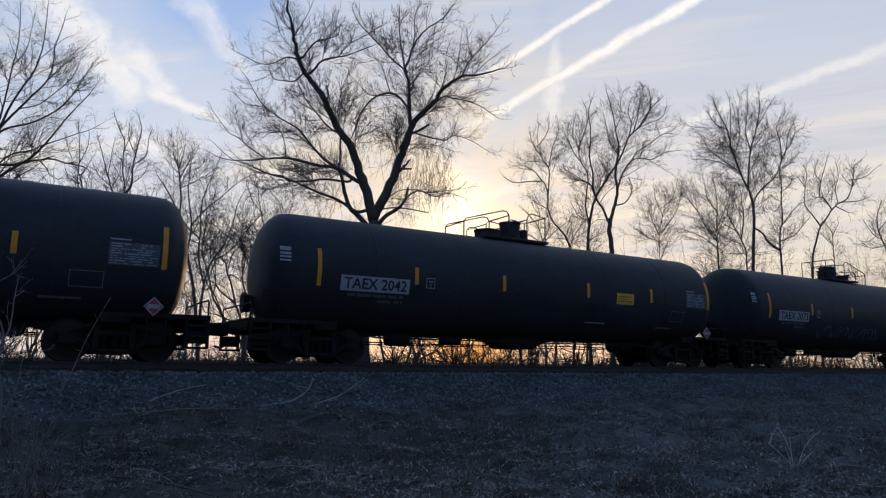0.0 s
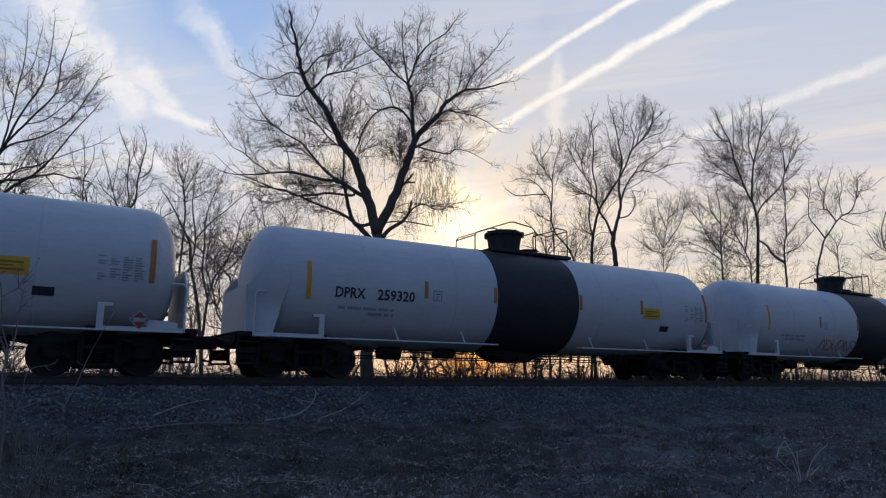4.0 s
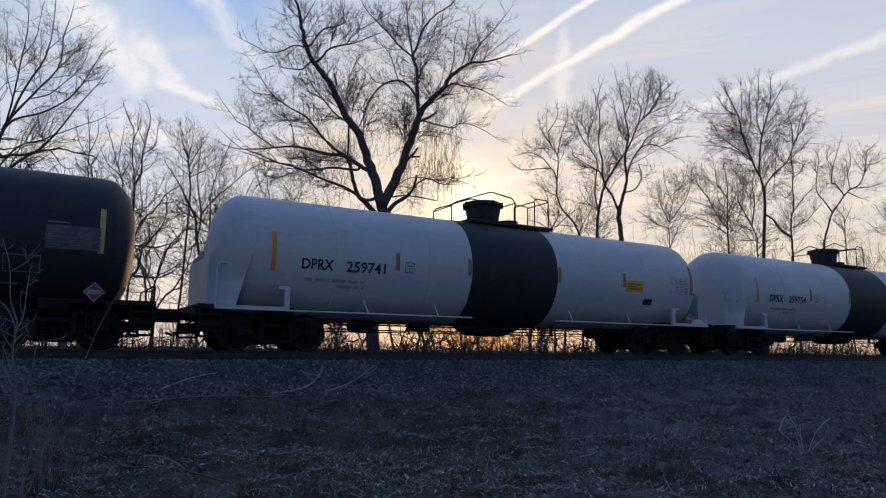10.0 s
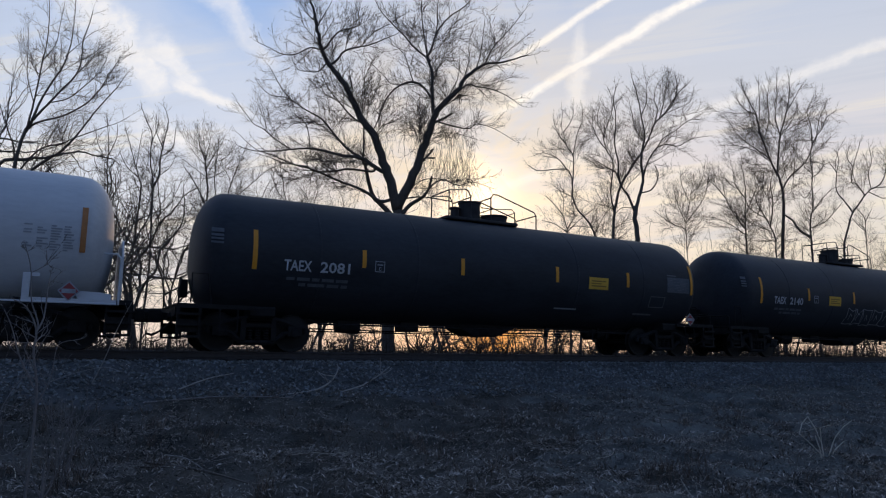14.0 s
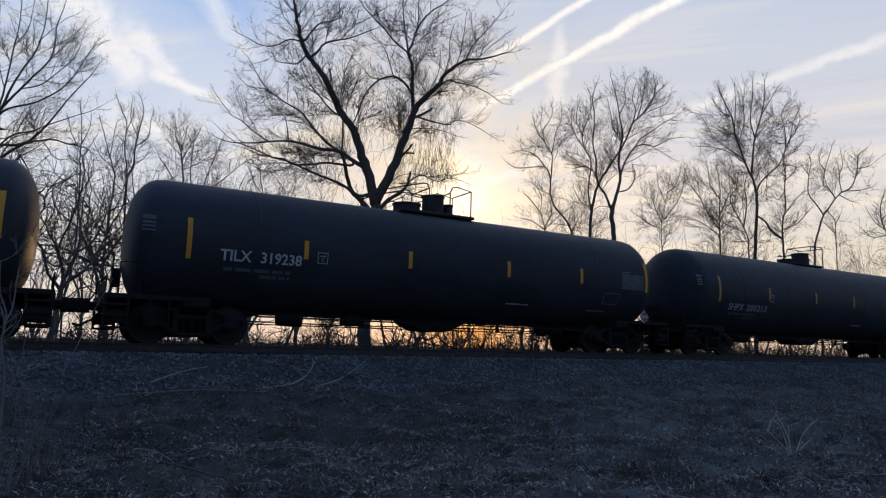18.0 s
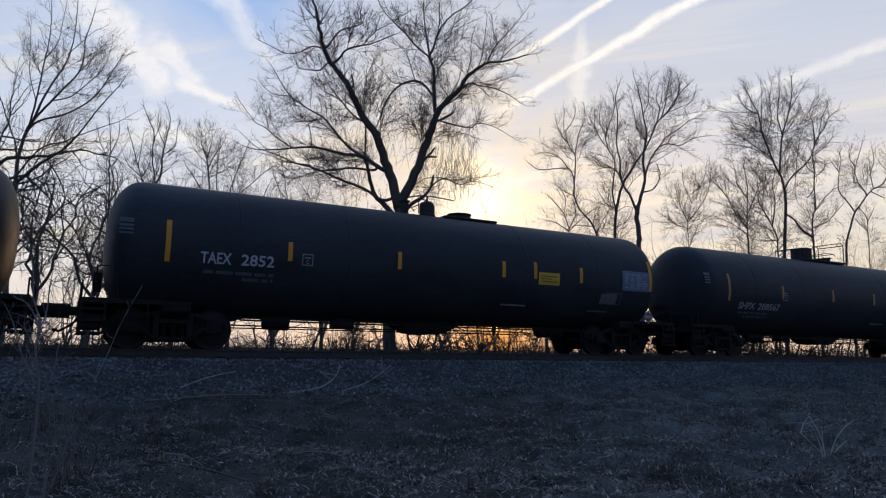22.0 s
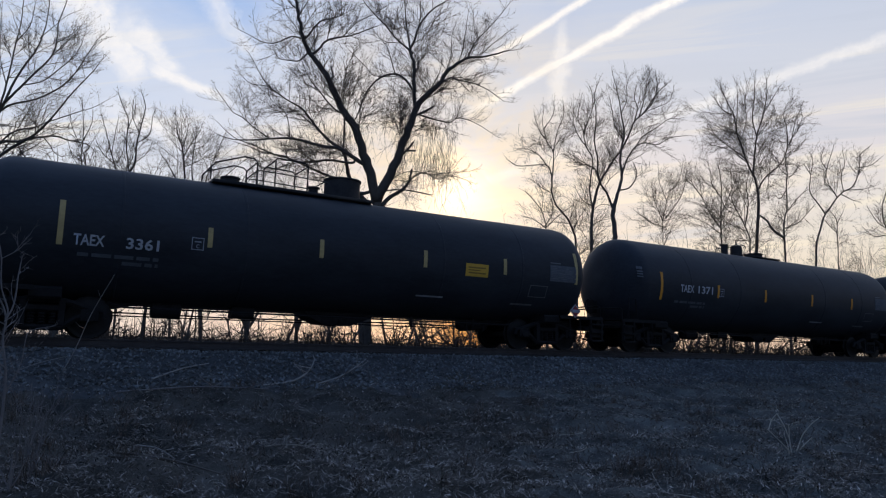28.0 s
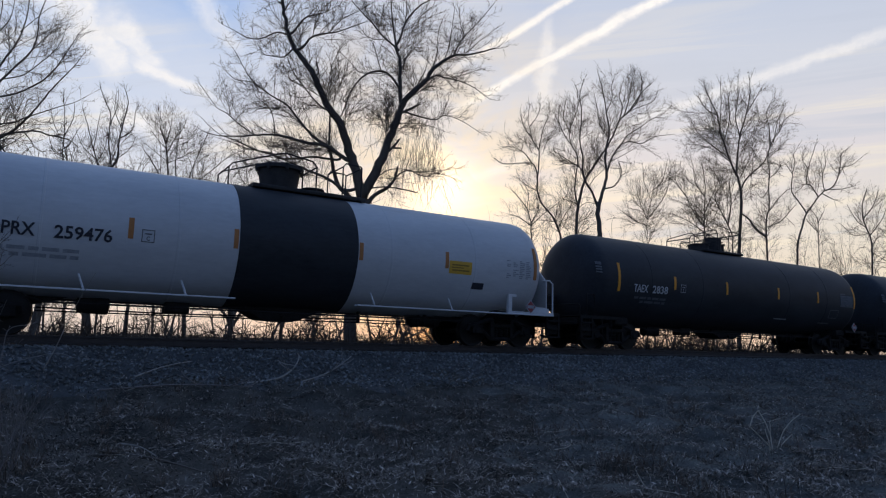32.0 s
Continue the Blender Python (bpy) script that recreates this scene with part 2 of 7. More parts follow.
RED = material("red_placard", (0.26, 0.035, 0.04), 0.6, vary=0.15, scale=8)
PAINT_W = material("spray_paint_pale", (0.24, 0.25, 0.26), 0.7, vary=0.3, scale=7)
PAINT_D = material("spray_paint_dark", (0.03, 0.03, 0.04), 0.7, vary=0.3, scale=7)
PAINT_P = material("spray_paint_rust_red", (0.30, 0.14, 0.08), 0.7, vary=0.3, scale=7)
BARK = material("grey_brown_bark", (0.12, 0.105, 0.09), 0.9, vary=0.35, scale=3, fine_scale=25, bump=0.4, bump_scale=30, spec=0.2, stretch=(1, 1, 0.3))
TWIG = material("thin_bare_twigs", (0.15, 0.125, 0.105), 0.9, vary=0.3, scale=2, spec=0.2)
BRUSH = material("dry_brush_stems", (0.075, 0.060, 0.048), 0.9, vary=0.4, scale=0.7, spec=0.2)
GROUND = material("dark_turf_and_soil", (0.029, 0.028, 0.0255), 0.95, vary=0.85, scale=1.4, fine_scale=32, bump=1.0, bump_scale=40, spec=0.1, second=(0.070, 0.067, 0.060))
GRAVEL = material("bare_gravelly_soil", (0.062, 0.066, 0.066), 0.95, vary=0.8, scale=1.6, fine_scale=34, bump=1.0, bump_scale=44, spec=0.1, second=(0.100, 0.105, 0.100))
STONE = material("ballast_bed", (0.066, 0.070, 0.072), 0.9, vary=0.5, scale=0.9, fine_scale=16, bump=0.8, bump_scale=24, spec=0.2)
ROCK = material("ballast_stone", (0.20, 0.215, 0.22), 0.9, vary=0.4, scale=0.9, fine_scale=16, spec=0.2, island=[(0.0, 0.4), (0.7, 0.75), (1.0, 1.0)])
STRAW = material("dead_grass", (0.46, 0.41, 0.36), 0.9, vary=0.4, scale=0.45, fine_scale=3, spec=0.2, second=(0.54, 0.49, 0.44), island=[(0.0, 0.06), (0.5, 0.20), (0.80, 0.50), (1.0, 1.05)])
STICK = material("bleached_dead_stick", (0.27, 0.255, 0.235), 0.85, vary=0.3, scale=5, spec=0.2)
WEED = material("pale_weed_stalk", (0.50, 0.46, 0.38), 0.85, vary=0.3, scale=5, spec=0.2)
SHRUB = material("grey_shrub_bark", (0.17, 0.155, 0.15), 0.85, vary=0.3, scale=5, spec=0.2)
BROWN_WEED = material("brown_dry_weeds", (0.16, 0.125, 0.10), 0.9, vary=0.4, scale=0.8, spec=0.2, island=[(0.0, 0.3), (0.6, 0.7), (1.0, 1.3)])
TIE = material("creosoted_wood", (0.035, 0.028, 0.022), 0.9, vary=0.4, scale=4, per_object=0.3)


# ---- mesh helpers ----
class Geo:
    """Collects vertices and faces for one mesh."""

    def __init__(self):
        self.v, self.f = [], []

    def add(self, verts, faces):
        o = len(self.v)
        self.v.extend(verts)
        self.f.extend([tuple(i + o for i in f) for f in faces])

    def tube(self, pts, radii, sides=6, cap=True):
        """A tube along pts with a radius at each."""
        n, o = len(pts), len(self.v)
        ring = [(math.cos(2 * math.pi * k / sides), math.sin(2 * math.pi * k / sides)) for k in range(sides)]
        a = None
        for i, p in enumerate(pts):
            d = (pts[min(i + 1, n - 1)] - pts[max(i - 1, 0)]).normalized()
            if a is None:
                a = d.cross(Vector((0, 0, 1)) if abs(d.z) < 0.9 else Vector((1, 0, 0)))
            a = (a - d * a.dot(d)).normalized()
            b = d.cross(a)
            r = radii[i]
            self.v.extend([(p + a * (c * r) + b * (s * r))[:] for c, s in ring])
        for i in range(n - 1):
            for k in range(sides):
                q = (k + 1) % sides
                self.f.append((o + i * sides + k, o + i * sides + q, o + (i + 1) * sides + q, o + (i + 1) * sides + k))
        if cap:
            self.f.append(tuple(o + k for k in reversed(range(sides))))
            self.f.append(tuple(o + (n - 1) * sides + k for k in range(sides)))

    def whip(self, pts, radii):
        """A three-sided shoot along pts that ends in a point."""
        o, n = len(self.v), len(pts)
        a = None
        for i in range(n - 1):
            p = pts[i]
            d = (pts[i + 1] - pts[max(i - 1, 0)]).normalized()
            if a is None:
                a = d.cross(Vector((0, 0, 1)) if abs(d.z) < 0.9 else Vector((1, 0, 0)))
            a = (a - d * a.dot(d)).normalized()
            b, r = d.cross(a), radii[i]
            self.v.extend([(p + a * r)[:], (p - a * (r * 0.5) + b * (r * 0.866))[:], (p - a * (r * 0.5) - b * (r * 0.866))[:]])
        self.v.append(pts[-1][:])
        for i in range(n - 2):
            for k in range(3):
                q = (k + 1) % 3
                self.f.append((o + i * 3 + k, o + i * 3 + q, o + i * 3 + 3 + q, o + i * 3 + 3 + k))
        e, t = o + (n - 2) * 3, o + (n - 1) * 3
        self.f += [(e, e + 1, t), (e + 1, e + 2, t), (e + 2, e, t)]

    def box(self, x0, x1, y0, y1, z0, z1, bevel=0.0):
        """A box; with a bevel its long edges along x are chamfered."""
        if bevel:
            b = bevel
            prof = [(y0 + b, z0), (y1 - b, z0), (y1, z0 + b), (y1, z1 - b), (y1 - b, z1), (y0 + b, z1), (y0, z1 - b), (y0, z0 + b)]
        else:
            prof = [(y0, z0), (y1, z0), (y1, z1), (y0, z1)]
        n = len(prof)
        self.add([(x0, *p) for p in prof] + [(x1, *p) for p in prof],
                 [tuple(reversed(range(n))), tuple(range(n, 2 * n))] + [(k, (k + 1) % n, n + (k + 1) % n, n + k) for k in range(n)])

    def lathe(self, prof, axis="z", centre=(0, 0, 0), sides=24, arc=None):
        """Turns (distance along the axis, radius) about an axis."""
        o, cx = len(self.v), Vector(centre)
        n = len(prof)
        for h, r in prof:
            for k in range(sides):
                a = 2 * math.pi * k / sides
                c, s = r * math.cos(a), r * math.sin(a)
                q = Vector((h, c, s)) if axis == "x" else Vector((c, h, s)) if axis == "y" else Vector((c, s, h))
                self.v.append((cx + q)[:])
        for i in range(n - 1):
            for k in range(sides):
                q = (k + 1) % sides
                self.f.append((o + i * sides + k, o + i * sides + q, o + (i + 1) * sides + q, o + (i + 1) * sides + k))
        self.f.append(tuple(o + k for k in reversed(range(sides))))
        self.f.append(tuple(o + (n - 1) * sides + k for k in range(sides)))

    def mesh(self, name, mat, smooth=False):
        me = bpy.data.meshes.new(name)
        me.from_pydata(self.v, [], self.f)
        if smooth:
            bm = bmesh.new()
            bm.from_mesh(me)
            bmesh.ops.recalc_face_normals(bm, faces=bm.faces)
            for f in bm.faces:
                f.smooth = len(f.verts) <= 4
            for e in bm.edges:
                if len(e.link_faces) == 2 and e.calc_face_angle(0) > 0.6:
                    e.smooth = False
            bm.to_mesh(me)
            bm.free()
        me.materials.append(mat)
        return me


def part(name, mesh, parent, label="", at=None):
    """Links a mesh as one part under a thing or a part."""
    ob = new(name, mesh)
    ob.parent = parent
    if at is not None:
        ob.matrix_basis = at
    if label:
        tagged(ob, label)
    return ob


def thing(name, at, label, category, group="", kind=""):
    ob = new(name)
    ob.matrix_basis = at
    return tagged(ob, label, category, group, kind)


def single(name, mesh, at, label, category, group="", kind=""):
    ob = new(name, mesh)
    ob.matrix_basis = at
    return tagged(ob, label, category, group, kind)


# ---- ground, track ----
def ground_height(x, y):
    """Height of the ground: a low verge, the ballast bank, and the field behind."""
    prof = ((-3000, -2.0), (-30, -1.75), (0, -1.5), (9, -1.32), (12.4, -1.08), (14.0, -0.72), (15.75, -0.24), (19.35, -0.24), (21.5, -1.0), (26, -1.25), (60, -1.4), (200, -1.6), (3000, -2.2))
    for (ya, za), (yb, zb) in zip(prof, prof[1:]):
        if y <= yb:
            k = (y - ya) / (yb - ya)
            z = za + (zb - za) * k
            break
    if y < 15.6 or y > 19.5:
        w = 1.0 if y < 13 or y > 22 else 0.35
        z += w * (noise.noise(Vector((x * 0.35, y * 0.35, 0))) * 0.16 + noise.noise(Vector((x * 0.95, y * 1.1, 5))) * 0.17 + noise.noise(Vector((x * 2.3, y * 2.5, 7))) * 0.10 + noise.noise(Vector((x * 4.1, y * 4.1, 9))) * 0.06)
    return z


def stations(parts):
    out = []
    for a, b, n in parts:
        out += [a + (b - a) * i / n for i in range(n)]
    return out + [parts[-1][1]]


def build_ground():
    xs = stations([(-3000, -400, 8), (-400, -20, 19), (-20, -2, 45), (-2, 30, 230), (30, 50, 50), (50, 200, 30), (200, 800, 12), (800, 3000, 8)])
    ys = stations([(-3000, -60, 8), (-60, 0, 12), (0, 4, 12), (4, 14, 72), (14, 26, 40), (26, 60, 20), (60, 300, 12), (300, 3000, 9)])
    g = Geo()
    g.v = [(x, y, ground_height(x, y)) for y in ys for x in xs]
    w = len(xs)
    g.f = [(j * w + i, j * w + i + 1, (j + 1) * w + i + 1, (j + 1) * w + i) for j in range(len(ys) - 1) for i in range(w - 1)]
    me = g.mesh("ground", GROUND)
    me.materials.append(STONE)
    me.materials.append(GRAVEL)
    for p in me.polygons:
        p.use_smooth = True
        x, y = p.center.x, p.center.y
        if 13.5 + 1.3 * noise.noise(Vector((x * 0.5, y * 0.5, 4.0))) + 0.7 * noise.noise(Vector((x * 2.1, y * 2.1, 8.0))) < y < 20.6:
            p.material_index = 1
        elif 0 < y < 14.5 and x > 0.66 * y + 1.6 + 2.4 * noise.noise(Vector((x * 0.45, y * 0.6, 14.0))) + 0.9 * noise.noise(Vector((x * 1.7, y * 1.9, 15.0))):
            p.material_index = 2
    single("ground", me, pose(0, 0, 0), "dark verge of dead grass and soil below a ballast bank", "ground", kind="structure")


def build_track():
    rail = Geo()
    prof = [(-0.075, -0.18), (0.075, -0.18), (0.075, -0.165), (0.012, -0.14), (0.012, -0.045), (0.036, -0.035), (0.036, -0.006), (0.028, 0), (-0.028, 0), (-0.036, -0.006),
            (-0.036, -0.035), (-0.012, -0.045), (-0.012, -0.14), (-0.075, -0.165)]
    n = len(prof)
    rail.add([(-720, *p) for p in prof] + [(780, *p) for p in prof],
             [tuple(reversed(range(n))), tuple(range(n, 2 * n))] + [(k, (k + 1) % n, n + (k + 1) % n, n + k) for k in range(n)])
    me = rail.mesh("rail", RUST)
    track = thing("railway_track", pose(0, TRACK_Y, 0), "worn steel rails on dark timber ties in ballast", "track", kind="structure")
    for s in (-1, 1):
        part("rail", me, track, at=pose(0, s * 0.753, 0))
    tie = Geo()
    tie.box(-0.115, 0.115, -1.3, 1.3, -0.36, -0.185, 0.015)
    tm = tie.mesh("tie", TIE)
    for i in range(120):
        part("tie", tm, track, at=pose(-12 + i * 0.53 + random.uniform(-0.02, 0.02), random.uniform(-0.03, 0.03), 0, 0, 0, random.uniform(-0.7, 0.7)))


build_ground()
build_track()


# ---- tank cars ----
# car space: x along the track (the leading end at -x), y towards the far side, z from the rail top
AXIS_Z, TANK_R, HALF = 2.365, 1.585, 8.22
TRUCK_X = 6.72
CACHE = {}


def cached(key, make):
    if key not in CACHE:
        CACHE[key] = make()
    return CACHE[key]


def tank_profile(half, r, depth=0.72, inset=0.0):
    prof = []
    for k in range(9):
        a = math.pi / 2 * k / 8
        prof.append((-half + depth * (1 - math.sin(a)), max(0.02, r * math.cos(a) ** 0.72)))
    prof = prof[::-1]
    prof[-1] = (-half, 0.02)
    prof.reverse()
    body = [(-half + depth + 0.06, r)]
    for x in (-5.4, -2.7, 2.7, 5.4):
        body += [(x - 0.03, r), (x - 0.022, r + 0.006), (x + 0.022, r + 0.006), (x + 0.03, r)]
    body.append((half - depth - 0.06, r))
    left = sorted(prof)
    return left + body + [(-x, q) for x, q in reversed(left)]


def make_tank(mat):
    g = Geo()
    g.lathe(tank_profile(HALF, TANK_R), "x", (0, 0, AXIS_Z), 56)
    return g.mesh("tank", mat, True)


def wrap(x, z, off):
    """A place on the camera side of the tank."""
    h = z - AXIS_Z
    return (x, -math.sqrt(max(0.01, (TANK_R + off) ** 2 - h * h)), z)


def patch(name, x0, x1, z0, z1, mat, off=0.008, seg=6, slant=0.0):
    """A thin sheet that follows the tank's side."""
    g = Geo()
    for i in range(seg + 1):
        z = z0 + (z1 - z0) * i / seg
        k = slant * i / seg
        g.v += [wrap(x0 + k, z, off), wrap(x1 + k, z, off), wrap(x0 + k, z, off - 0.006), wrap(x1 + k, z, off - 0.006)]
    for i in range(seg):
        a, b = 4 * i, 4 * i + 4
        g.f += [(a, a + 1, b + 1, b), (a + 3, a + 2, b + 2, b + 3), (a + 2, a, b, b + 2), (a + 1, a + 3, b + 3, b + 1)]
    g.f += [(0, 2, 3, 1), (4 * seg, 4 * seg + 1, 4 * seg + 3, 4 * seg + 2)]
    return g.mesh(name, mat)


def lettering(text, cap, x0, z0, mat, width=None, off=0.014, bold=0.007):
    """Painted letters that follow the tank's side; cap: letter height, width: total length."""
    cu = bpy.data.curves.new("lettering", "FONT")
    cu.body, cu.size, cu.offset, cu.resolution_u = text, cap / 0.7, bold, 2
    ob = bpy.data.objects.new("lettering", cu)
    me = bpy.data.meshes.new_from_object(ob)
    bpy.data.objects.remove(ob)
    bpy.data.curves.remove(cu)
    xs = [v.co.x for v in me.vertices]
    a, b = min(xs), max(xs)
    k = width / (b - a) if width else 1.0
    for v in me.vertices:
        v.co = wrap(x0 + (v.co.x - a) * k, z0 + v.co.y, off)
    me.materials.clear()
    me.materials.append(mat)
    return me


def bars(name, rows, mat, off=0.010):
    """Small writing as plain bars: rows of (x0, x1, z0, z1)."""
    g = Geo()
    for x0, x1, z0, z1 in rows:
        g.add([wrap(x0, z0, off), wrap(x1, z0, off), wrap(x1, z1, off), wrap(x0, z1, off)], [(0, 1, 2, 3)])
    return g.mesh(name, mat)


def frame_patch(name, x0, x1, z0, z1, w, mat, off=0.010):
    g = Geo()
    g.v = [wrap(x, z, off) for a, b, c, d in ((x0, x1, z0, z1), (x0 + w, x1 - w, z0 + w, z1 - w)) for x, z in ((a, c), (b, c), (b, d), (a, d))]
    g.f = [(k, (k + 1) % 4, 4 + (k + 1) % 4, 4 + k) for k in range(4)]
    return g.mesh(name, mat)


def scribble(seed, x0, x1, z0, z1, n, mat, width=0.035):
    """Spray-painted loops and strokes as narrow ribbons on the tank."""
    r = random.Random(seed)
    g = Geo()
    for i in range(n):
        cx = x0 + (x1 - x0) * (i + 0.5) / n
        w, h = (x1 - x0) / n * 0.55, (z1 - z0) / 2
        zc = (z0 + z1) / 2 + r.uniform(-0.1, 0.1) * h
        p1, p2, tw = r.uniform(0, 6.28), r.uniform(0, 6.28), r.choice((1, 2, 2, 3))
        prev = None
        for k in range(22):
            a = k / 21 * 2 * math.pi * 0.9
            px, pz = cx + w * math.sin(a + p1) * r.uniform(0.92, 1.08), zc + h * math.sin(tw * a / 1.4 + p2) * r.uniform(0.9, 1.05)
            if prev:
                dx, dz = px - prev[0], pz - prev[1]
                L = math.hypot(dx, dz) or 1
                nx, nz = -dz / L * width / 2, dx / L * width / 2
                g.add([wrap(prev[0] - nx, prev[1] - nz, 0.012), wrap(px - nx, pz - nz, 0.012), wrap(px + nx, pz + nz, 0.012), wrap(prev[0] + nx, prev[1] + nz, 0.012)], [(0, 1, 2, 3)])
            prev = (px, pz)
    return g.mesh("graffiti", mat)


def block_tag(seed, x0, x1, z0, z1, n, mat, width=0.03):
    """Spray-painted outlines of fat angular shapes side by side."""
    r = random.Random(seed)
    g = Geo()
    step = (x1 - x0) / n
    for i in range(n):
        a, b = x0 + step * i + r.uniform(0, 0.06), x0 + step * (i + 1) + r.uniform(-0.02, 0.10)
        k = r.uniform(-0.12, 0.12)
        ring = [(a, z0 + r.uniform(0, 0.1)), (a + (b - a) * 0.45, z0 + r.uniform(-0.05, 0.12)), (b, z0 + r.uniform(0, 0.1)), (b + k, (z0 + z1) / 2), (b + k, z1 - r.uniform(0, 0.1)), (a + (b - a) * 0.5 + k, z1 - r.uniform(0.0, 0.22)), (a + k, z1), (a + k * 0.5 + 0.05, (z0 + z1) / 2)]
        strokes = list(zip(ring, ring[1:] + ring[:1]))
        cx, cz = (a + b) / 2 + k / 2, (z0 + z1) / 2
        strokes += [((cx - step * 0.12, cz - 0.12), (cx - step * 0.08, cz + 0.1)), ((cx - step * 0.08, cz + 0.1), (cx + step * 0.14, cz + r.uniform(-0.1, 0.1)))]
        for (ax, az), (bx, bz) in strokes:
            L = math.hypot(bx - ax, bz - az) or 1
            nx, nz = -(bz - az) / L * width / 2, (bx - ax) / L * width / 2
            ex, ez = (bx - ax) / L * width * 0.4, (bz - az) / L * width * 0.4
            g.add([wrap(ax - ex - nx, az - ez - nz, 0.012), wrap(bx + ex - nx, bz + ez - nz, 0.012), wrap(bx + ex + nx, bz + ez + nz, 0.012), wrap(ax - ex + nx, az - ez + nz, 0.012)], [(0, 1, 2, 3)])
    return g.mesh("graffiti", mat)


def pts(*p):
    return [Vector(q) for q in p]


def pipe(points, r=0.022, sides=6):
    g = Geo()
    g.tube(pts(*points), [r] * len(points), sides)
    return g


def m_wheelset():
    g = Geo()
    g.lathe([(-0.92, 0.06), (-0.86, 0.075), (-0.70, 0.08), (0.70, 0.08), (0.86, 0.075), (0.92, 0.06)], "y", (0, 0, 0), 12)
    for s in (-1, 1):
        prof = [(-0.065, 0.16), (-0.06, 0.36), (-0.05, 0.40), (-0.065, 0.457), (0.045, 0.463), (0.068, 0.485), (0.072, 0.40), (0.02, 0.34), (0.03, 0.15)]
        g.lathe([(s * 0.753 - s * h, r) for h, r in prof], "y", (0, 0, 0), 18)
    for a in range(3):
        t = a * 2 * math.pi / 3
        g.lathe([(-0.99, 0.02), (-0.985, 0.022), (-0.92, 0.022)], "y", (0.05 * math.cos(t), 0, 0.05 * math.sin(t)), 6)
    return g.mesh("wheelset", STEEL_DARK, True)


AMBER = material("dusty_reflector", (0.46, 0.22, 0.06), 0.6, vary=0.2, scale=6)
DUSTY = material("faded_reflector", (0.48, 0.36, 0.15), 0.7, vary=0.3, scale=6)
# yellow strips of the white cars that catch no light, darkened in the colour
BROWN = material("unlit_yellow_reflector", (0.42, 0.17, 0.05), 0.6, vary=0.2, scale=6)
STEEL_DARK = material("dull_wheel_steel", (0.012, 0.012, 0.012), 0.6, 0.5, vary=0.4, scale=5)


def m_side_frame():
    """Cast truck side frame: an arched bar with two openings, pedestals over the axles and a spring nest."""
    g = Geo()
    top = [(-1.18, 0.50), (-1.15, 0.64), (-0.9, 0.68), (-0.55, 0.80), (-0.25, 0.86), (0.25, 0.86), (0.55, 0.80), (0.9, 0.68), (1.15, 0.64), (1.18, 0.50)]
    g.tube([Vector((x, 0, z - 0.06)) for x, z in top], [0.075] * len(top), 6)
    low = [(-1.0, 0.52), (-0.62, 0.42), (-0.38, 0.22), (0.38, 0.22), (0.62, 0.42), (1.0, 0.52)]
    g.tube([Vector((x, 0, z)) for x, z in low], [0.07] * len(low), 6)
    for s in (-1, 1):
        g.box(s * 0.89 - 0.17, s * 0.89 + 0.17, -0.09, 0.09, 0.36, 0.62, 0.02)
        g.box(s * 0.36 - 0.06, s * 0.36 + 0.06, -0.08, 0.08, 0.24, 0.80, 0.02)
        g.lathe([(-0.13, 0.04), (-0.12, 0.10), (0.02, 0.11)], "y", (s * 0.89, 0, 0.457), 14)
    for x in (-0.2, 0.0, 0.2):
        g.lathe([(0.28 + k * 0.03, 0.085 if k % 2 else 0.05) for k in range(10)], "z", (x, 0, 0), 7)
    g.box(-0.30, 0.30, -0.10, 0.10, 0.55, 0.68, 0.03)
    return g.mesh("side_frame", TRUCK, True)


def m_bolster():
    g = Geo()
    g.box(-0.2, 0.2, -1.05, 1.05, 0.50, 0.70, 0.04)
    g.box(-0.66, 0.66, -0.62, 0.62, 0.20, 0.74, 0.05)
    g.lathe([(0.68, 0.2), (0.80, 0.2)], "z", (0, 0, 0), 16)
    return g.mesh("bolster", TRUCK)


def m_coupler():
    g = Geo()
    g.box(-0.55, 0.0, -0.09, 0.09, 0.72, 0.92, 0.03)
    g.box(-0.78, -0.5, -0.17, 0.13, 0.66, 0.98, 0.04)
    g.box(-0.86, -0.70, -0.02, 0.16, 0.70, 0.94, 0.04)
    return g.mesh("coupler", TRUCK)


def m_draft_sill():
    g = Geo()
    g.box(-8.62, -5.2, -0.33, 0.33, 0.70, 1.02, 0.03)
    g.box(-8.66, -8.50, -1.35, 1.35, 0.78, 1.0, 0.02)
    g.box(-7.0, -6.4, -1.35, 1.35, 0.80, 1.06, 0.05)
    return g.mesh("draft_sill", TRUCK)


def m_end_platform():
    g = Geo()
    g.box(-8.64, -7.75, -1.45, 1.45, 1.03, 1.065)
    for s in (-1, 1):
        g.box(-8.64, -6.9, s * 1.45 - 0.03, s * 1.45 + 0.03, 0.96, 1.06)
    return g.mesh("end_platform", TRUCK)


def m_saddle():
    """Web that carries the tank over the truck."""
    g = Geo()
    ring = [(TANK_R + 0.03) * 1.0]
    out = []
    for k in range(13):
        a = math.pi * (1.30 + 0.40 * k / 12)
        out.append((ring[0] * math.cos(a), AXIS_Z + ring[0] * math.sin(a)))
    prof = out + [(0.95, 0.98), (0.95, 0.80), (-0.95, 0.80), (-0.95, 0.98)]
    n = len(prof)
    for x in (-6.95, -6.45):
        g.add([(x - 0.02, *p) for p in prof] + [(x + 0.02, *p) for p in prof], [tuple(range(n)), tuple(reversed(range(n, 2 * n)))] + [(k, n + k, n + (k + 1) % n, (k + 1) % n) for k in range(n)])
    return g.mesh("saddle", TRUCK)


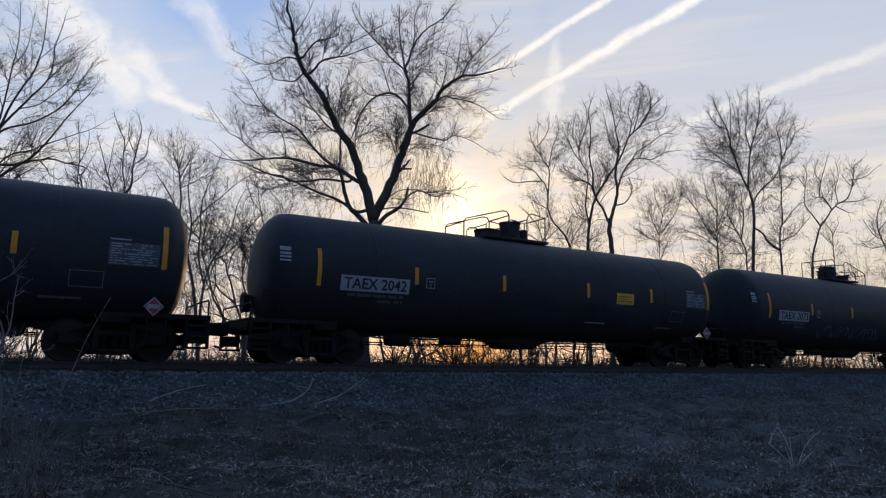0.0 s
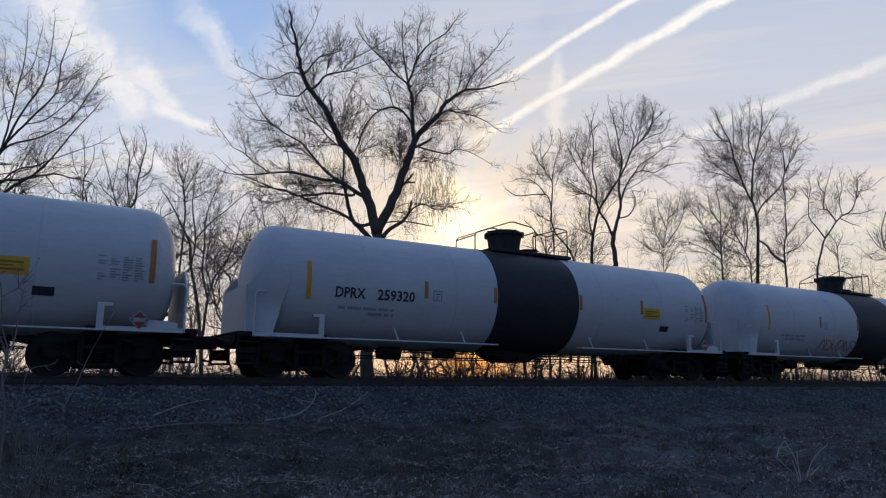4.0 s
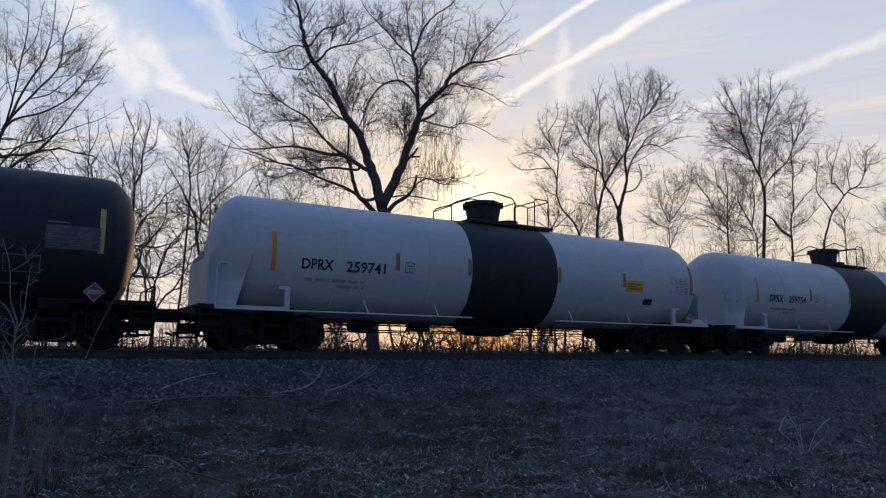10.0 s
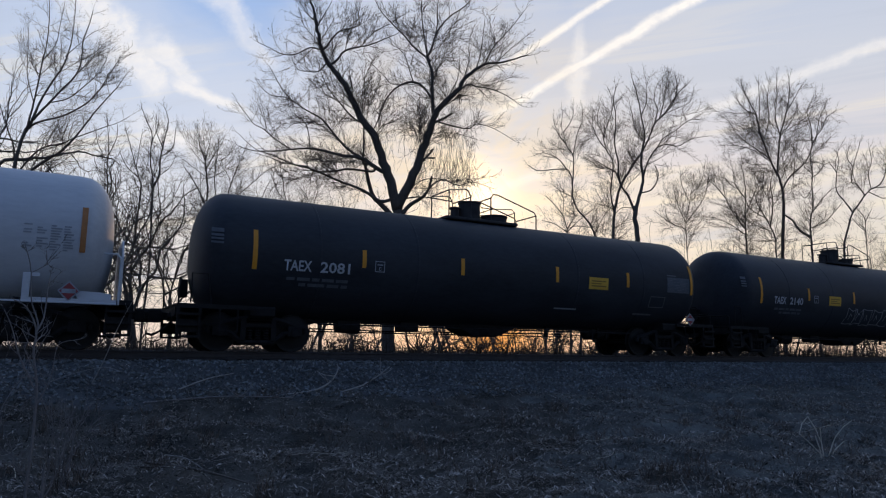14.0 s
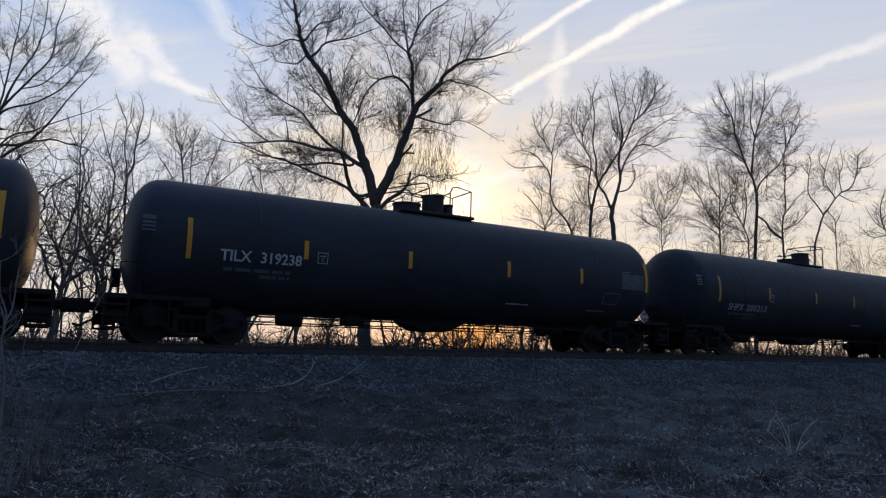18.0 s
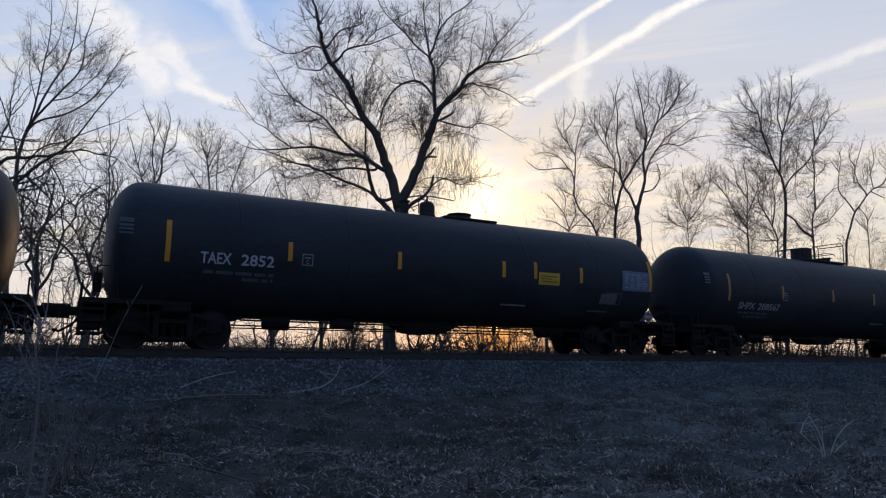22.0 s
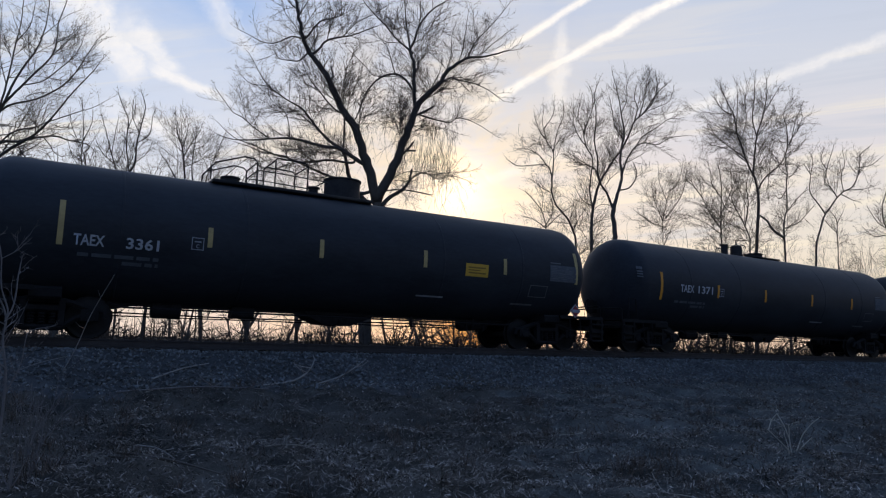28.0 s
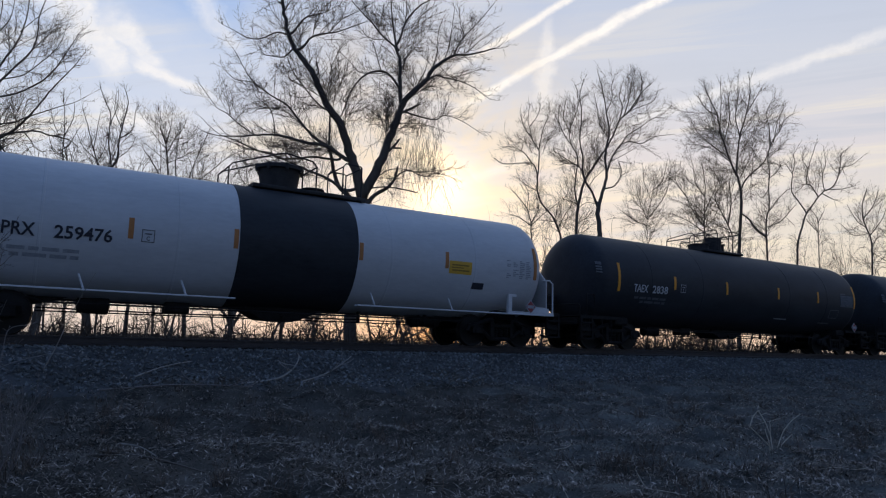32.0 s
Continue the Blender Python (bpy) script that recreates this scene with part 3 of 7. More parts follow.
def m_outlet():
    g = Geo()
    g.lathe([(0.56, 0.14), (0.58, 0.18), (0.74, 0.22), (0.84, 0.34), (0.95, 0.5)], "z", (0, 0, 0), 18)
    g.box(-0.85, 0.85, -0.25, 0.25, 0.74, 0.93, 0.06)
    g.tube(pts((0.0, -0.1, 0.62), (0.0, -0.55, 0.62)), [0.05, 0.05], 8)
    return g.mesh("bottom_outlet", TRUCK, True)


def m_brake_cylinder():
    g = Geo()
    g.lathe([(-0.45, 0.05), (-0.42, 0.19), (0.2, 0.21), (0.24, 0.05)], "x", (-4.1, -0.35, 0.70), 14)
    return g.mesh("brake_cylinder", TRUCK, True)


def m_brake_valve():
    g = Geo()
    g.box(-2.7, -2.15, -0.5, -0.12, 0.58, 0.88, 0.05)
    return g.mesh("brake_valve", TRUCK)


def m_hanger():
    g = Geo()
    g.box(-0.035, 0.035, -0.48, -0.40, 0.56, 0.95)
    return g.mesh("pipe_hanger", TRUCK)


def m_brake_wheel():
    g = Geo()
    ring = [Vector((0, 0.26 * math.cos(a), 0.26 * math.sin(a))) for a in [2 * math.pi * k / 16 for k in range(17)]]
    g.tube(ring, [0.018] * 17, 5)
    for k in range(4):
        a = math.pi / 4 * (2 * k + 1)
        g.tube(pts((0, 0, 0), (0, 0.26 * math.cos(a), 0.26 * math.sin(a))), [0.014, 0.014], 4)
    g.box(-0.02, 0.16, -0.16, 0.16, -0.24, 0.2, 0.03)
    return g.mesh("hand_brake", TRUCK)


def top_fittings(kind, s, car, mat, dx=0.0):
    """Manway, valves and guard rails on the tank's crown; s mirrors the layout along the car."""
    def cyl(x, r, z0, z1, lid=0.03):
        g = Geo()
        g.lathe([(z0, r * 1.08), (z0 + 0.05, r * 1.08), (z0 + 0.06, r), (z1 - 0.06, r), (z1 - 0.05, r + lid), (z1 - 0.01, r + lid), (z1, r * 0.9)], "z", (s * x, 0, 0), 20)
        return g

    def rail(points, r=0.020):
        g = Geo()
        for y in (-0.55, 0.55):
            g.tube(pts(*[(s * x, y, z) for x, z in points]), [r] * len(points), 6)
        for x, z in (points[1], points[-2]):
            g.tube(pts((s * x, -0.55, z), (s * x, 0.55, z)), [r, r], 6)
        return g

    def put(name, key, g, label=""):
        part(name, cached((key, kind, s), lambda: g.mesh(name, mat, True)), car, label, pose(dx, 0, 0))

    if kind == "A":
        put("manway_cover", "a1", cyl(-0.71, 0.40, 3.9, 4.24))
        put("valve_housing", "a2", cyl(0.18, 0.33, 3.9, 4.58))
        put("safety_valve", "a3", cyl(0.70, 0.13, 3.9, 4.38, 0.05))
        put("guard_rail", "a4", rail([(-1.93, 3.86), (-1.93, 4.30), (-1.86, 4.40), (-0.50, 4.80), (-0.34, 4.80), (-0.25, 4.68), (-0.25, 3.9)]))
        put("guard_rail", "a5", rail([(0.46, 3.9), (0.46, 4.62), (0.54, 4.80), (0.66, 4.84), (1.20, 4.76), (1.20, 3.9)]))
        put("guard_rail", "a6", rail([(-1.12, 3.9), (-1.12, 4.30), (-1.02, 4.40), (-0.30, 4.34), (0.1, 4.34)], 0.016))
        g = Geo()
        g.box(-1.2 if s > 0 else -1.3, 1.3 if s > 0 else 1.2, -0.6, 0.6, 3.90, 3.98, 0.01)
        put("platform", "a7", g)
    elif kind == "C":
        put("valve_housing", "c2", cyl(0.12, 0.52, 3.85, 4.62))
        put("manway_cover", "c1", cyl(-2.7, 0.22, 3.85, 4.22))
        put("safety_valve", "c3", cyl(-0.75, 0.14, 3.85, 4.30, 0.05))
        put("guard_rail", "c4", rail([(-1.55, 3.9), (-1.55, 4.80), (-1.5, 4.84), (0.2, 4.84), (0.25, 4.78), (0.25, 3.9)]))
        put("guard_rail", "c5", rail([(0.75, 3.9), (0.75, 4.80), (0.8, 4.84), (1.90, 4.84), (1.95, 4.78), (1.95, 3.9)]))
        put("guard_rail", "c6", rail([(-3.0, 4.06), (-2.9, 4.44), (-1.55, 4.44), (0.0, 4.44), (1.93, 4.44), (1.95, 4.40)], 0.016))
        g = Geo()
        x0, x1 = sorted((s * -3.0, s * 2.0))
        g.box(x0, x1, -0.62, 0.62, 3.90, 4.0, 0.01)
        put("platform", "c7", g)
    elif kind == "F":
        put("valve_housing", "f2", cyl(0.25, 0.34, 3.85, 4.50))
        put("safety_valve", "f3", cyl(0.72, 0.12, 3.85, 4.30, 0.05))
        put("manway_cover", "f1", cyl(-0.75, 0.36, 3.85, 4.16))
        put("guard_rail", "f4", rail([(0.15, 4.58), (0.2, 4.76), (0.98, 4.78), (1.04, 4.72), (1.04, 3.9)]))
        put("guard_rail", "f5", rail([(-0.5, 4.0), (-0.5, 4.36), (-0.42, 4.42), (0.0, 4.42), (0.1, 4.36)], 0.016))
        g = Geo()
        x0, x1 = sorted((s * -1.1, s * 1.1))
        g.box(x0, x1, -0.55, 0.55, 3.90, 3.96, 0.01)
        put("platform", "f7", g)
    elif kind == "G":
        put("valve_housing", "g2", cyl(0.12, 0.50, 3.85, 4.56))
        put("manway_cover", "g1", cyl(-2.95, 0.22, 3.85, 4.20))
        put("safety_valve", "g3", cyl(-0.72, 0.13, 3.85, 4.26, 0.05))
        put("guard_rail", "g4", rail([(-1.95, 3.9), (-1.95, 4.70), (-1.9, 4.76), (-1.15, 4.74), (-1.08, 4.66), (-1.08, 3.9)]))
        put("guard_rail", "g5", rail([(-3.55, 3.95), (-3.55, 4.28), (-3.45, 4.40), (-2.75, 4.66), (-2.5, 4.64), (-2.42, 4.56), (-2.42, 3.9)]))
        put("guard_rail", "g6", rail([(-2.4, 4.0), (-2.4, 4.36), (-1.9, 4.36), (-0.6, 4.32), (-0.5, 4.28)], 0.016))
        g = Geo()
        x0, x1 = sorted((s * -3.5, s * 0.8))
        g.box(x0, x1, -0.62, 0.62, 3.90, 3.98, 0.01)
        put("platform", "g7", g)
    elif kind == "E":
        put("safety_valve", "e3", cyl(0.80, 0.13, 3.85, 4.36, 0.04))
        g = Geo()
        g.lathe([(3.85, 0.26), (4.0, 0.26), (4.02, 0.23), (4.26, 0.23), (4.36, 0.19), (4.41, 0.10), (4.42, 0.03), (4.58, 0.025)], "z", (s * 0.05, 0, 0), 18)
        put("valve_housing", "e2", g)
        put("manway_cover", "e1", cyl(-1.05, 0.34, 3.85, 4.14))
        put("guard_rail", "e5", rail([(0.6, 3.9), (0.6, 4.25), (0.5, 4.32), (0.3, 4.30), (0.2, 4.2)], 0.016))
        g = Geo()
        x0, x1 = sorted((s * -2.1, s * -0.3))
        g.box(x0, x1, -0.5, 0.5, 3.90, 3.96, 0.01)
        put("platform", "e7", g)
    elif kind == "D":
        put("valve_housing", "d2", cyl(0.25, 0.40, 3.85, 4.46, 0.01))
        put("manway_cover", "d1", cyl(1.25, 0.36, 3.85, 4.10))
        put("safety_valve", "d3", cyl(1.98, 0.14, 3.85, 4.22, 0.05))
        if s < 0:
            put("vent_valve", "d8", cyl(2.75, 0.10, 3.85, 4.30, 0.05))
            put("vent_cap", "d9", cyl(2.75, 0.18, 4.16, 4.34))
        put("guard_rail", "d4", rail([(1.86, 4.66), (1.92, 4.76), (2.22, 4.78), (2.30, 4.70), (2.30, 3.9)]))
        put("guard_rail", "d6", rail([(-0.62, 3.86), (-0.62, 4.34), (-0.52, 4.38), (-0.15, 4.40)], 0.016))
        put("guard_rail", "d5", rail([(0.80, 3.95), (0.80, 4.22), (0.9, 4.28), (1.6, 4.28), (1.7, 4.2)], 0.016))
        g = Geo()
        x0, x1 = sorted((s * -0.3, s * 2.4))
        g.box(x0, x1, -0.55, 0.55, 3.90, 3.98, 0.01)
        put("platform", "d7", g)
    else:
        g = Geo()
        g.lathe([(3.85, 0.50), (4.15, 0.50), (4.50, 0.56), (4.52, 0.64), (4.60, 0.64), (4.61, 0.58), (4.66, 0.52)], "z", (0.05, 0, 0), 22)
        for k in range(8):
            a = k * math.pi / 4
            g.lathe([(4.46, 0.05), (4.64, 0.05)], "z", (0.05 + 0.6 * math.cos(a), 0.6 * math.sin(a), 0), 6)
        put("valve_housing", "w2", g)
        put("manway_cover", "w1", cyl(1.0, 0.30, 3.85, 4.16))
        put("guard_rail", "w4", rail([(-1.42, 3.86), (-1.42, 4.32), (-1.34, 4.42), (-0.1, 4.88), (0.05, 4.90), (0.78, 4.80), (0.90, 4.66), (0.90, 3.9)]))
        put("guard_rail", "w5", rail([(1.66, 3.86), (1.66, 4.80), (1.74, 4.90), (2.18, 4.88), (2.22, 4.84), (2.22, 3.86)]))
        g = Geo()
        g.box(-0.8, 2.35, -0.6, 0.6, 3.90, 4.0, 0.01)
        put("platform", "w7", g)


def m_skid():
    """Sloped guard round the bottom outlet."""
    g = Geo()
    prof = [(-0.95, 0.86), (-0.80, 0.70), (-0.42, 0.52), (0.30, 0.49), (0.55, 0.56), (0.95, 0.74), (1.1, 0.86)]
    n = len(prof)
    for y0, y1, k in ((-0.46, -0.40, 1.0), (0.40, 0.46, 1.0)):
        g.add([(x, y, z) for y in (y0, y1) for x, z in prof], [tuple(range(n)), tuple(reversed(range(n, 2 * n)))] + [(i, (i + 1) % n, n + (i + 1) % n, n + i) for i in range(n)])
    g.add([(x * 0.98, y, z + 0.01) for y in (-0.42, 0.42) for x, z in prof], [(i, i + 1, n + i + 1, n + i) for i in range(n - 1)])
    return g.mesh("outlet_skid", TRUCK)


def underparts(car):
    """Trucks with turning wheelsets, couplers, sills and brake rigging; the same under every car."""
    wheels = []
    for s in (-1, 1):
        truck = part("truck", cached("bolster", m_bolster), car, "cast-iron two-axle truck", pose(s * TRUCK_X, 0, 0))
        for y in (-1.03, 1.03):
            part("side_frame", cached("side_frame", m_side_frame), truck, at=pose(0, y, 0))
        for x in (-0.89, 0.89):
            w = part("wheelset", cached("wheelset", m_wheelset), truck, at=pose(x, 0, 0.457))
            wheels.append(w)
        turn = pose(0, 0, 0, 0, 0, 0 if s < 0 else 180)
        for flip in (Matrix.Identity(4), Matrix.Diagonal((1, -1, 1, 1))):
            part("corner_step", cached("corner_step", m_corner_step), car, at=turn @ flip)
        for name, make in (("coupler", m_coupler), ("draft_sill", m_draft_sill), ("end_platform", m_end_platform), ("saddle", m_saddle), ("sill_web", m_sill_web)):
            at = turn @ pose(-8.30, 0, 0) if name == "coupler" else turn
            part(name, cached(name, make), car, at=at)
    part("bottom_outlet", cached("outlet", m_outlet), car, at=pose(0.15, 0, 0))
    part("outlet_skid", cached("skid", m_skid), car, at=pose(0.1, 0, 0))
    part("brake_cylinder", cached("brake_cylinder", m_brake_cylinder), car)
    part("brake_valve", cached("brake_valve", m_brake_valve), car)
    part("air_reservoir", cached("reservoir", m_reservoir), car)
    for x in (-4.25, 2.3, 4.4):
        part("pipe_hanger", cached("hanger", m_hanger), car, at=pose(x, 0, 0))
    part("brake_pipe", cached("pipe1", lambda: pipe([(-5.6, -0.45, 0.9), (-5.2, -0.45, 0.78), (5.2, -0.45, 0.78), (5.6, -0.45, 0.9)], 0.028).mesh("brake_pipe", TRUCK)), car)
    part("brake_rod", cached("pipe2", lambda: pipe([(-5.3, 0.3, 0.62), (-2.6, 0.3, 0.60), (2.6, 0.3, 0.66), (5.3, 0.3, 0.62)], 0.02).mesh("brake_rod", TRUCK)), car)
    part("train_pipe", cached("pipe3", lambda: pipe([(-5.5, -1.05, 0.80), (-5.2, -1.05, 0.70), (5.2, -1.05, 0.70), (5.5, -1.05, 0.80)], 0.024).mesh("train_pipe", TRUCK)), car)
    part("brake_rod", cached("pipe4", lambda: pipe([(-5.3, 0.9, 0.56), (5.3, 0.9, 0.60)], 0.018).mesh("brake_rod", TRUCK)), car)
    part("hand_brake", cached("hand_brake", m_brake_wheel), car, at=pose(-8.36, 0.35, 1.55))
    part("air_hose", cached("hose", lambda: pipe([(-8.5, -0.25, 0.78), (-8.75, -0.27, 0.5), (-8.98, -0.2, 0.36), (-9.1, -0.05, 0.40)], 0.03).mesh("air_hose", TRUCK)), car)
    for s in (-1, 1):
        part("uncoupling_lever", cached("lever", lambda: pipe([(-8.7, -1.3, 0.72), (-8.75, -1.25, 0.84), (-8.75, -0.2, 0.90)], 0.016).mesh("uncoupling_lever", TRUCK)), car, at=pose(0, 0, 0, 0, 0, 0 if s < 0 else 180))
    return wheels


STRIPS = {"B": (-7.0, -4.25, -1.35, 1.9, 4.7, 7.55), "C": (-6.55, -3.55, -0.86, 2.1, 4.75, 7.46), "W": (-7.0, -3.70, -1.20, 2.1, 4.42, 7.58), "S": (-6.85, -3.95, -0.9, 1.85, 4.75, 7.6)}


def diamond(car, x, z, mat):
    g = Geo()
    q = 0.21
    g.add([(x - q, -1.60, z), (x, -1.60, z - q), (x + q, -1.60, z), (x, -1.60, z + q), (x - q, -1.58, z), (x, -1.58, z - q), (x + q, -1.58, z), (x, -1.58, z + q)],
          [(0, 1, 2, 3), (7, 6, 5, 4), (0, 4, 5, 1), (1, 5, 6, 2), (2, 6, 7, 3), (3, 7, 4, 0)])
    p = part("placard", g.mesh("placard", GREYB), car, "dull red diamond placard with a pale rim")
    g = Geo()
    q = 0.175
    g.add([(x - q, -1.603, z), (x, -1.603, z - q), (x + q, -1.603, z), (x, -1.603, z + q)], [(0, 1, 2, 3)])
    part("placard_face", g.mesh("placard_face", mat), p)
    g = Geo()
    g.box(x - 0.13, x + 0.13, -1.608, -1.604, z - 0.045, z + 0.045)
    part("placard_band", g.mesh("placard_band", GREYB), p)
    g = Geo()
    g.box(x - 0.02, x + 0.02, -1.58, -1.54, 1.0, z)
    part("placard_post", g.mesh("placard_post", IRON), car)


def small_print(car, x, white, wide=1.6, mark_z=None):
    r = random.Random(int(x * 100) + 7)
    rows = []
    z = 1.72 if mark_z is None else mark_z
    for n in range(2):
        q = x + (0.0 if n == 0 else r.uniform(0.3, 0.9))
        while q < x + wide:
            w = r.uniform(0.12, 0.45)
            rows.append((q, min(q + w, x + wide), z, z + 0.075))
            q += w + 0.06
        z -= 0.13
    part("small_print", bars("small_print", rows, GREYB if white else SHEET), car)


def data_panel(car, bright, white):
    if white:
        r = random.Random(78)
        rows = [(6.5 + q * 0.24, 6.5 + q * 0.24 + r.uniform(0.08, 0.21), 2.02 + k * 0.055, 2.052 + k * 0.055) for k in range(10) for q in range(4) if r.random() < 0.85]
        part("data_panel", cached("dpw", lambda: bars("data_panel", rows, GREYB)), car)
        part("notice_square", cached("nsq", lambda: patch("notice_square", 5.35, 5.75, 1.62, 1.80, LETTER_B)), car)
        return
    panel = part("data_panel", cached("dp", lambda: patch("data_panel", 6.42, 7.44, 2.06, 2.56, SHEET)), car, "grey data panel of small print")
    r, rows = random.Random(77), []
    for k in range(9):
        zz, x_ = 2.085 + k * 0.052, 6.46
        while x_ < 7.3:
            w = r.choice((0.05, 0.09, 0.14, 0.22))
            if r.random() < 0.82:
                rows.append((x_, min(x_ + w, 7.41), zz, zz + (0.026 if k % 3 else 0.018)))
            x_ += w + r.uniform(0.015, 0.05)
    part("panel_print", cached(("dpp", bright), lambda: bars("panel_print", rows, GREYB if bright else FAINT)), panel)
    part("panel_heading", cached(("dph", bright), lambda: bars("panel_heading", [(6.44, 6.84, 2.60, 2.635)], GREYB if bright else FAINT)), panel)
    part("notice_frame", cached("nfr", lambda: frame_patch("notice_frame", 5.72, 6.38, 1.55, 1.90, 0.022, FAINT)), car)


def build_car(i, spec):
    kind, text, top, extra = spec
    white = kind == "W"
    body = WHITE if white else BLACK
    if white:
        label = "white tank car with a broad black band around its middle"
    elif "plate" in extra:
        label = "black tank car with a pale number plate and yellow strips"
    else:
        label = "black tank car with pale lettering and yellow strips"
    if "tag" in extra:
        label += ", spray-painted"
    car = thing("tank_car", pose(12.68 + COUPLED * i, TRACK_Y, 0), label, "tank car", "cars of the freight train")
    part("tank", cached("tank" + kind, lambda: make_tank(body)), car, "white painted tank" if white else "black painted tank")
    wheels = underparts(car)
    top_fittings(top.strip("-"), -1 if "-" in top else 1, car, IRON, extra.get("dx", {"A": -0.18, "A-": -0.04, "C": -0.1, "W": -0.05}.get(top, 0.0)))
    style = "W" if white else "C" if top[0] in "CG" else "S" if text.startswith("SHPX") else "B"
    mid = extra.get("band", 0.58)
    for k, x in enumerate(extra.get("strip_x", STRIPS[style])):
        if white and k in (2, 3):
            x = mid + (-1.61 if k == 2 else 1.61)
        z0, z1 = (1.92, 2.86) if k == 0 else (2.02, 3.0) if k == 5 else (2.13, 2.59)
        if top.startswith("E") and "sign" not in extra:
            z0, z1 = z0 - 0.14, z1 - 0.14
        part("reflector_strip", cached(("strip", k, x, style, z0), lambda: patch("reflector_strip", x - 0.055, x + 0.055, z0, z1, DUSTY if style == "C" else AMBER if style == "S" else BROWN if white and k else YELLOW)), car)
    for x in extra.get("strips", ()):
        part("reflector_strip", cached(("strip", x), lambda: patch("reflector_strip", x - 0.055, x + 0.055, 2.16, 2.64, YELLOW)), car)
    # number
    if text:
        if white:
            mark, num = text.split()
            part("number", lettering(mark, 0.26, -6.30, 2.01, LETTER_B, 0.82), car, "dark painted number")
            part("number", lettering(num, 0.26, -5.14, 2.01, LETTER_B, 1.09), car, "dark painted number")
        elif "plate" in extra:
            plate = part("number_board", cached("plate", lambda: patch("number_board", -6.42, -4.45, 1.85, 2.24, PLATE)), car, "grey-white lettered board", pose(extra.get("plate_dx", 0.0), 0, 0))
            part("number", lettering(text, 0.27, -6.33, 1.92, LETTER_B, 1.79), plate, "dark lettering")
        else:
            wide = 2.25 if style == "S" else 1.95 if len(text) > 9 else 1.68
            tz = extra.get("tz", 1.67 if style == "S" else 1.95)
            mark, num = text.split()
            tx = extra.get("tx", -6.3)
            k = 0.42 if len(num) > 4 else 0.47
            gap = 0.42 if style == "C" else 0.16 if style == "S" else 0.22
            cap = 0.225 if style in "CS" else 0.25
            ink_n = GREYB if style == "S" else LETTER_W
            part("number", lettering(mark, cap, tx, tz, ink_n, (wide - gap) * k), car, "white painted number")
            part("number", lettering(num, cap, tx + (wide - gap) * k + gap, tz, ink_n, (wide - gap) * (1 - k)), car, "white painted number")
    small_print(car, -6.2 - 0.002 * (i % 9), white, 1.6, 1.5 if style == "S" else None)
    bx, bz = (-3.48, 2.08) if white else (-3.95, 2.05)
    ink = FAINT if white else GREYB
    box = part("mark_box", cached(("mb", white), lambda: frame_patch("mark_box", bx, bx + 0.27, bz, bz + 0.28, 0.02, ink)), car)
    part("box_letter", cached(("mbl", white), lambda: lettering("C", 0.09, bx + 0.10, bz + 0.04, ink, 0.07, 0.014, 0.004)), box)
    part("box_print", cached(("mbp", white), lambda: bars("box_print", [(bx + 0.06, bx + 0.21, bz + 0.17, bz + 0.20)], ink)), box)
    if not white:
        part("stencil_line", cached("sl1", lambda: bars("stencil_line", [(2.0, 2.85, 1.36, 1.40)], GREYB)), car)
        part("stencil_line", cached("sl2", lambda: bars("stencil_line", [(5.2, 6.0, 1.30, 1.35)], FAINT)), car)
    if "sign" in extra or white:
        sx = extra.get("sign_x", 4.88 if white else 3.78 if style == "C" else 3.5)
        notice = part("notice", cached(("sign", sx), lambda: patch("notice", sx - 0.38, sx + 0.38, 2.0, 2.36, OCHRE)), car, "yellow notice with faint dark print")
        part("notice_print", cached(("signp", sx), lambda: bars("notice_print", [(sx - 0.30, sx + 0.28, 2.23, 2.27), (sx - 0.30, sx + 0.10, 2.16, 2.19), (sx - 0.28, sx + 0.30, 2.08, 2.12)], OCHRE_DARK, 0.012)), notice)
    data_panel(car, "plate" in extra or not text, white)
    if "panelblue" in extra:
        sheet = part("data_sheet", cached("sheet", lambda: patch("data_sheet", 6.35, 7.5, 2.0, 2.62, BLUE, 0.013)), car, "pale blue data sheet")
        rnd = random.Random(79)
        part("sheet_print", cached("sheetp", lambda: bars("sheet_print", [(6.45 + q * 0.25, 6.45 + q * 0.25 + rnd.uniform(0.1, 0.22), 2.08 + k * 0.07, 2.115 + k * 0.07) for k in range(7) for q in range(4) if rnd.random() < 0.85], GREYB, 0.017)), sheet)
        part("notice", cached("notice_low", lambda: patch("notice", 5.55, 6.2, 1.55, 1.86, FAINT, 0.011)), car, "dull grey notice")
    diamond(car, 7.4, 1.20, RED)
    if not white:
        part("head_print", cached(("hp", white, style, "plate" in extra), lambda: bars("head_print", [(-8.0, -7.40, 2.74, 2.84), (-8.0, -7.44, 2.64, 2.70), (-8.0, -7.48, 2.56, 2.61), (-8.0, -7.52, 2.47, 2.52)], FAINT if style == "S" else GREYB if "plate" in extra else SHEET, -0.06)), car)
    if white:
        g = cached("band", lambda: band_mesh())
        part("band", g, car, "broad black band", pose(mid, 0, 0))
        part("head_shield", cached("shield", m_head_shield), car, "white steel end shield")
        part("end_sheet", cached("end_sheet", m_end_sheet), car, "low white steel end sheet")
        part("end_plate", cached("end_plate", m_end_plate), car, "upright white steel end plate")
        part("grab_rail", cached("grab_tall", lambda: pipe([(8.34, -1.5, 0.96), (8.34, -1.5, 1.95), (8.26, -1.46, 2.05), (8.0, -1.40, 2.05)], 0.026).mesh("grab_rail", WHITE)), car, "tall white hooked rail")
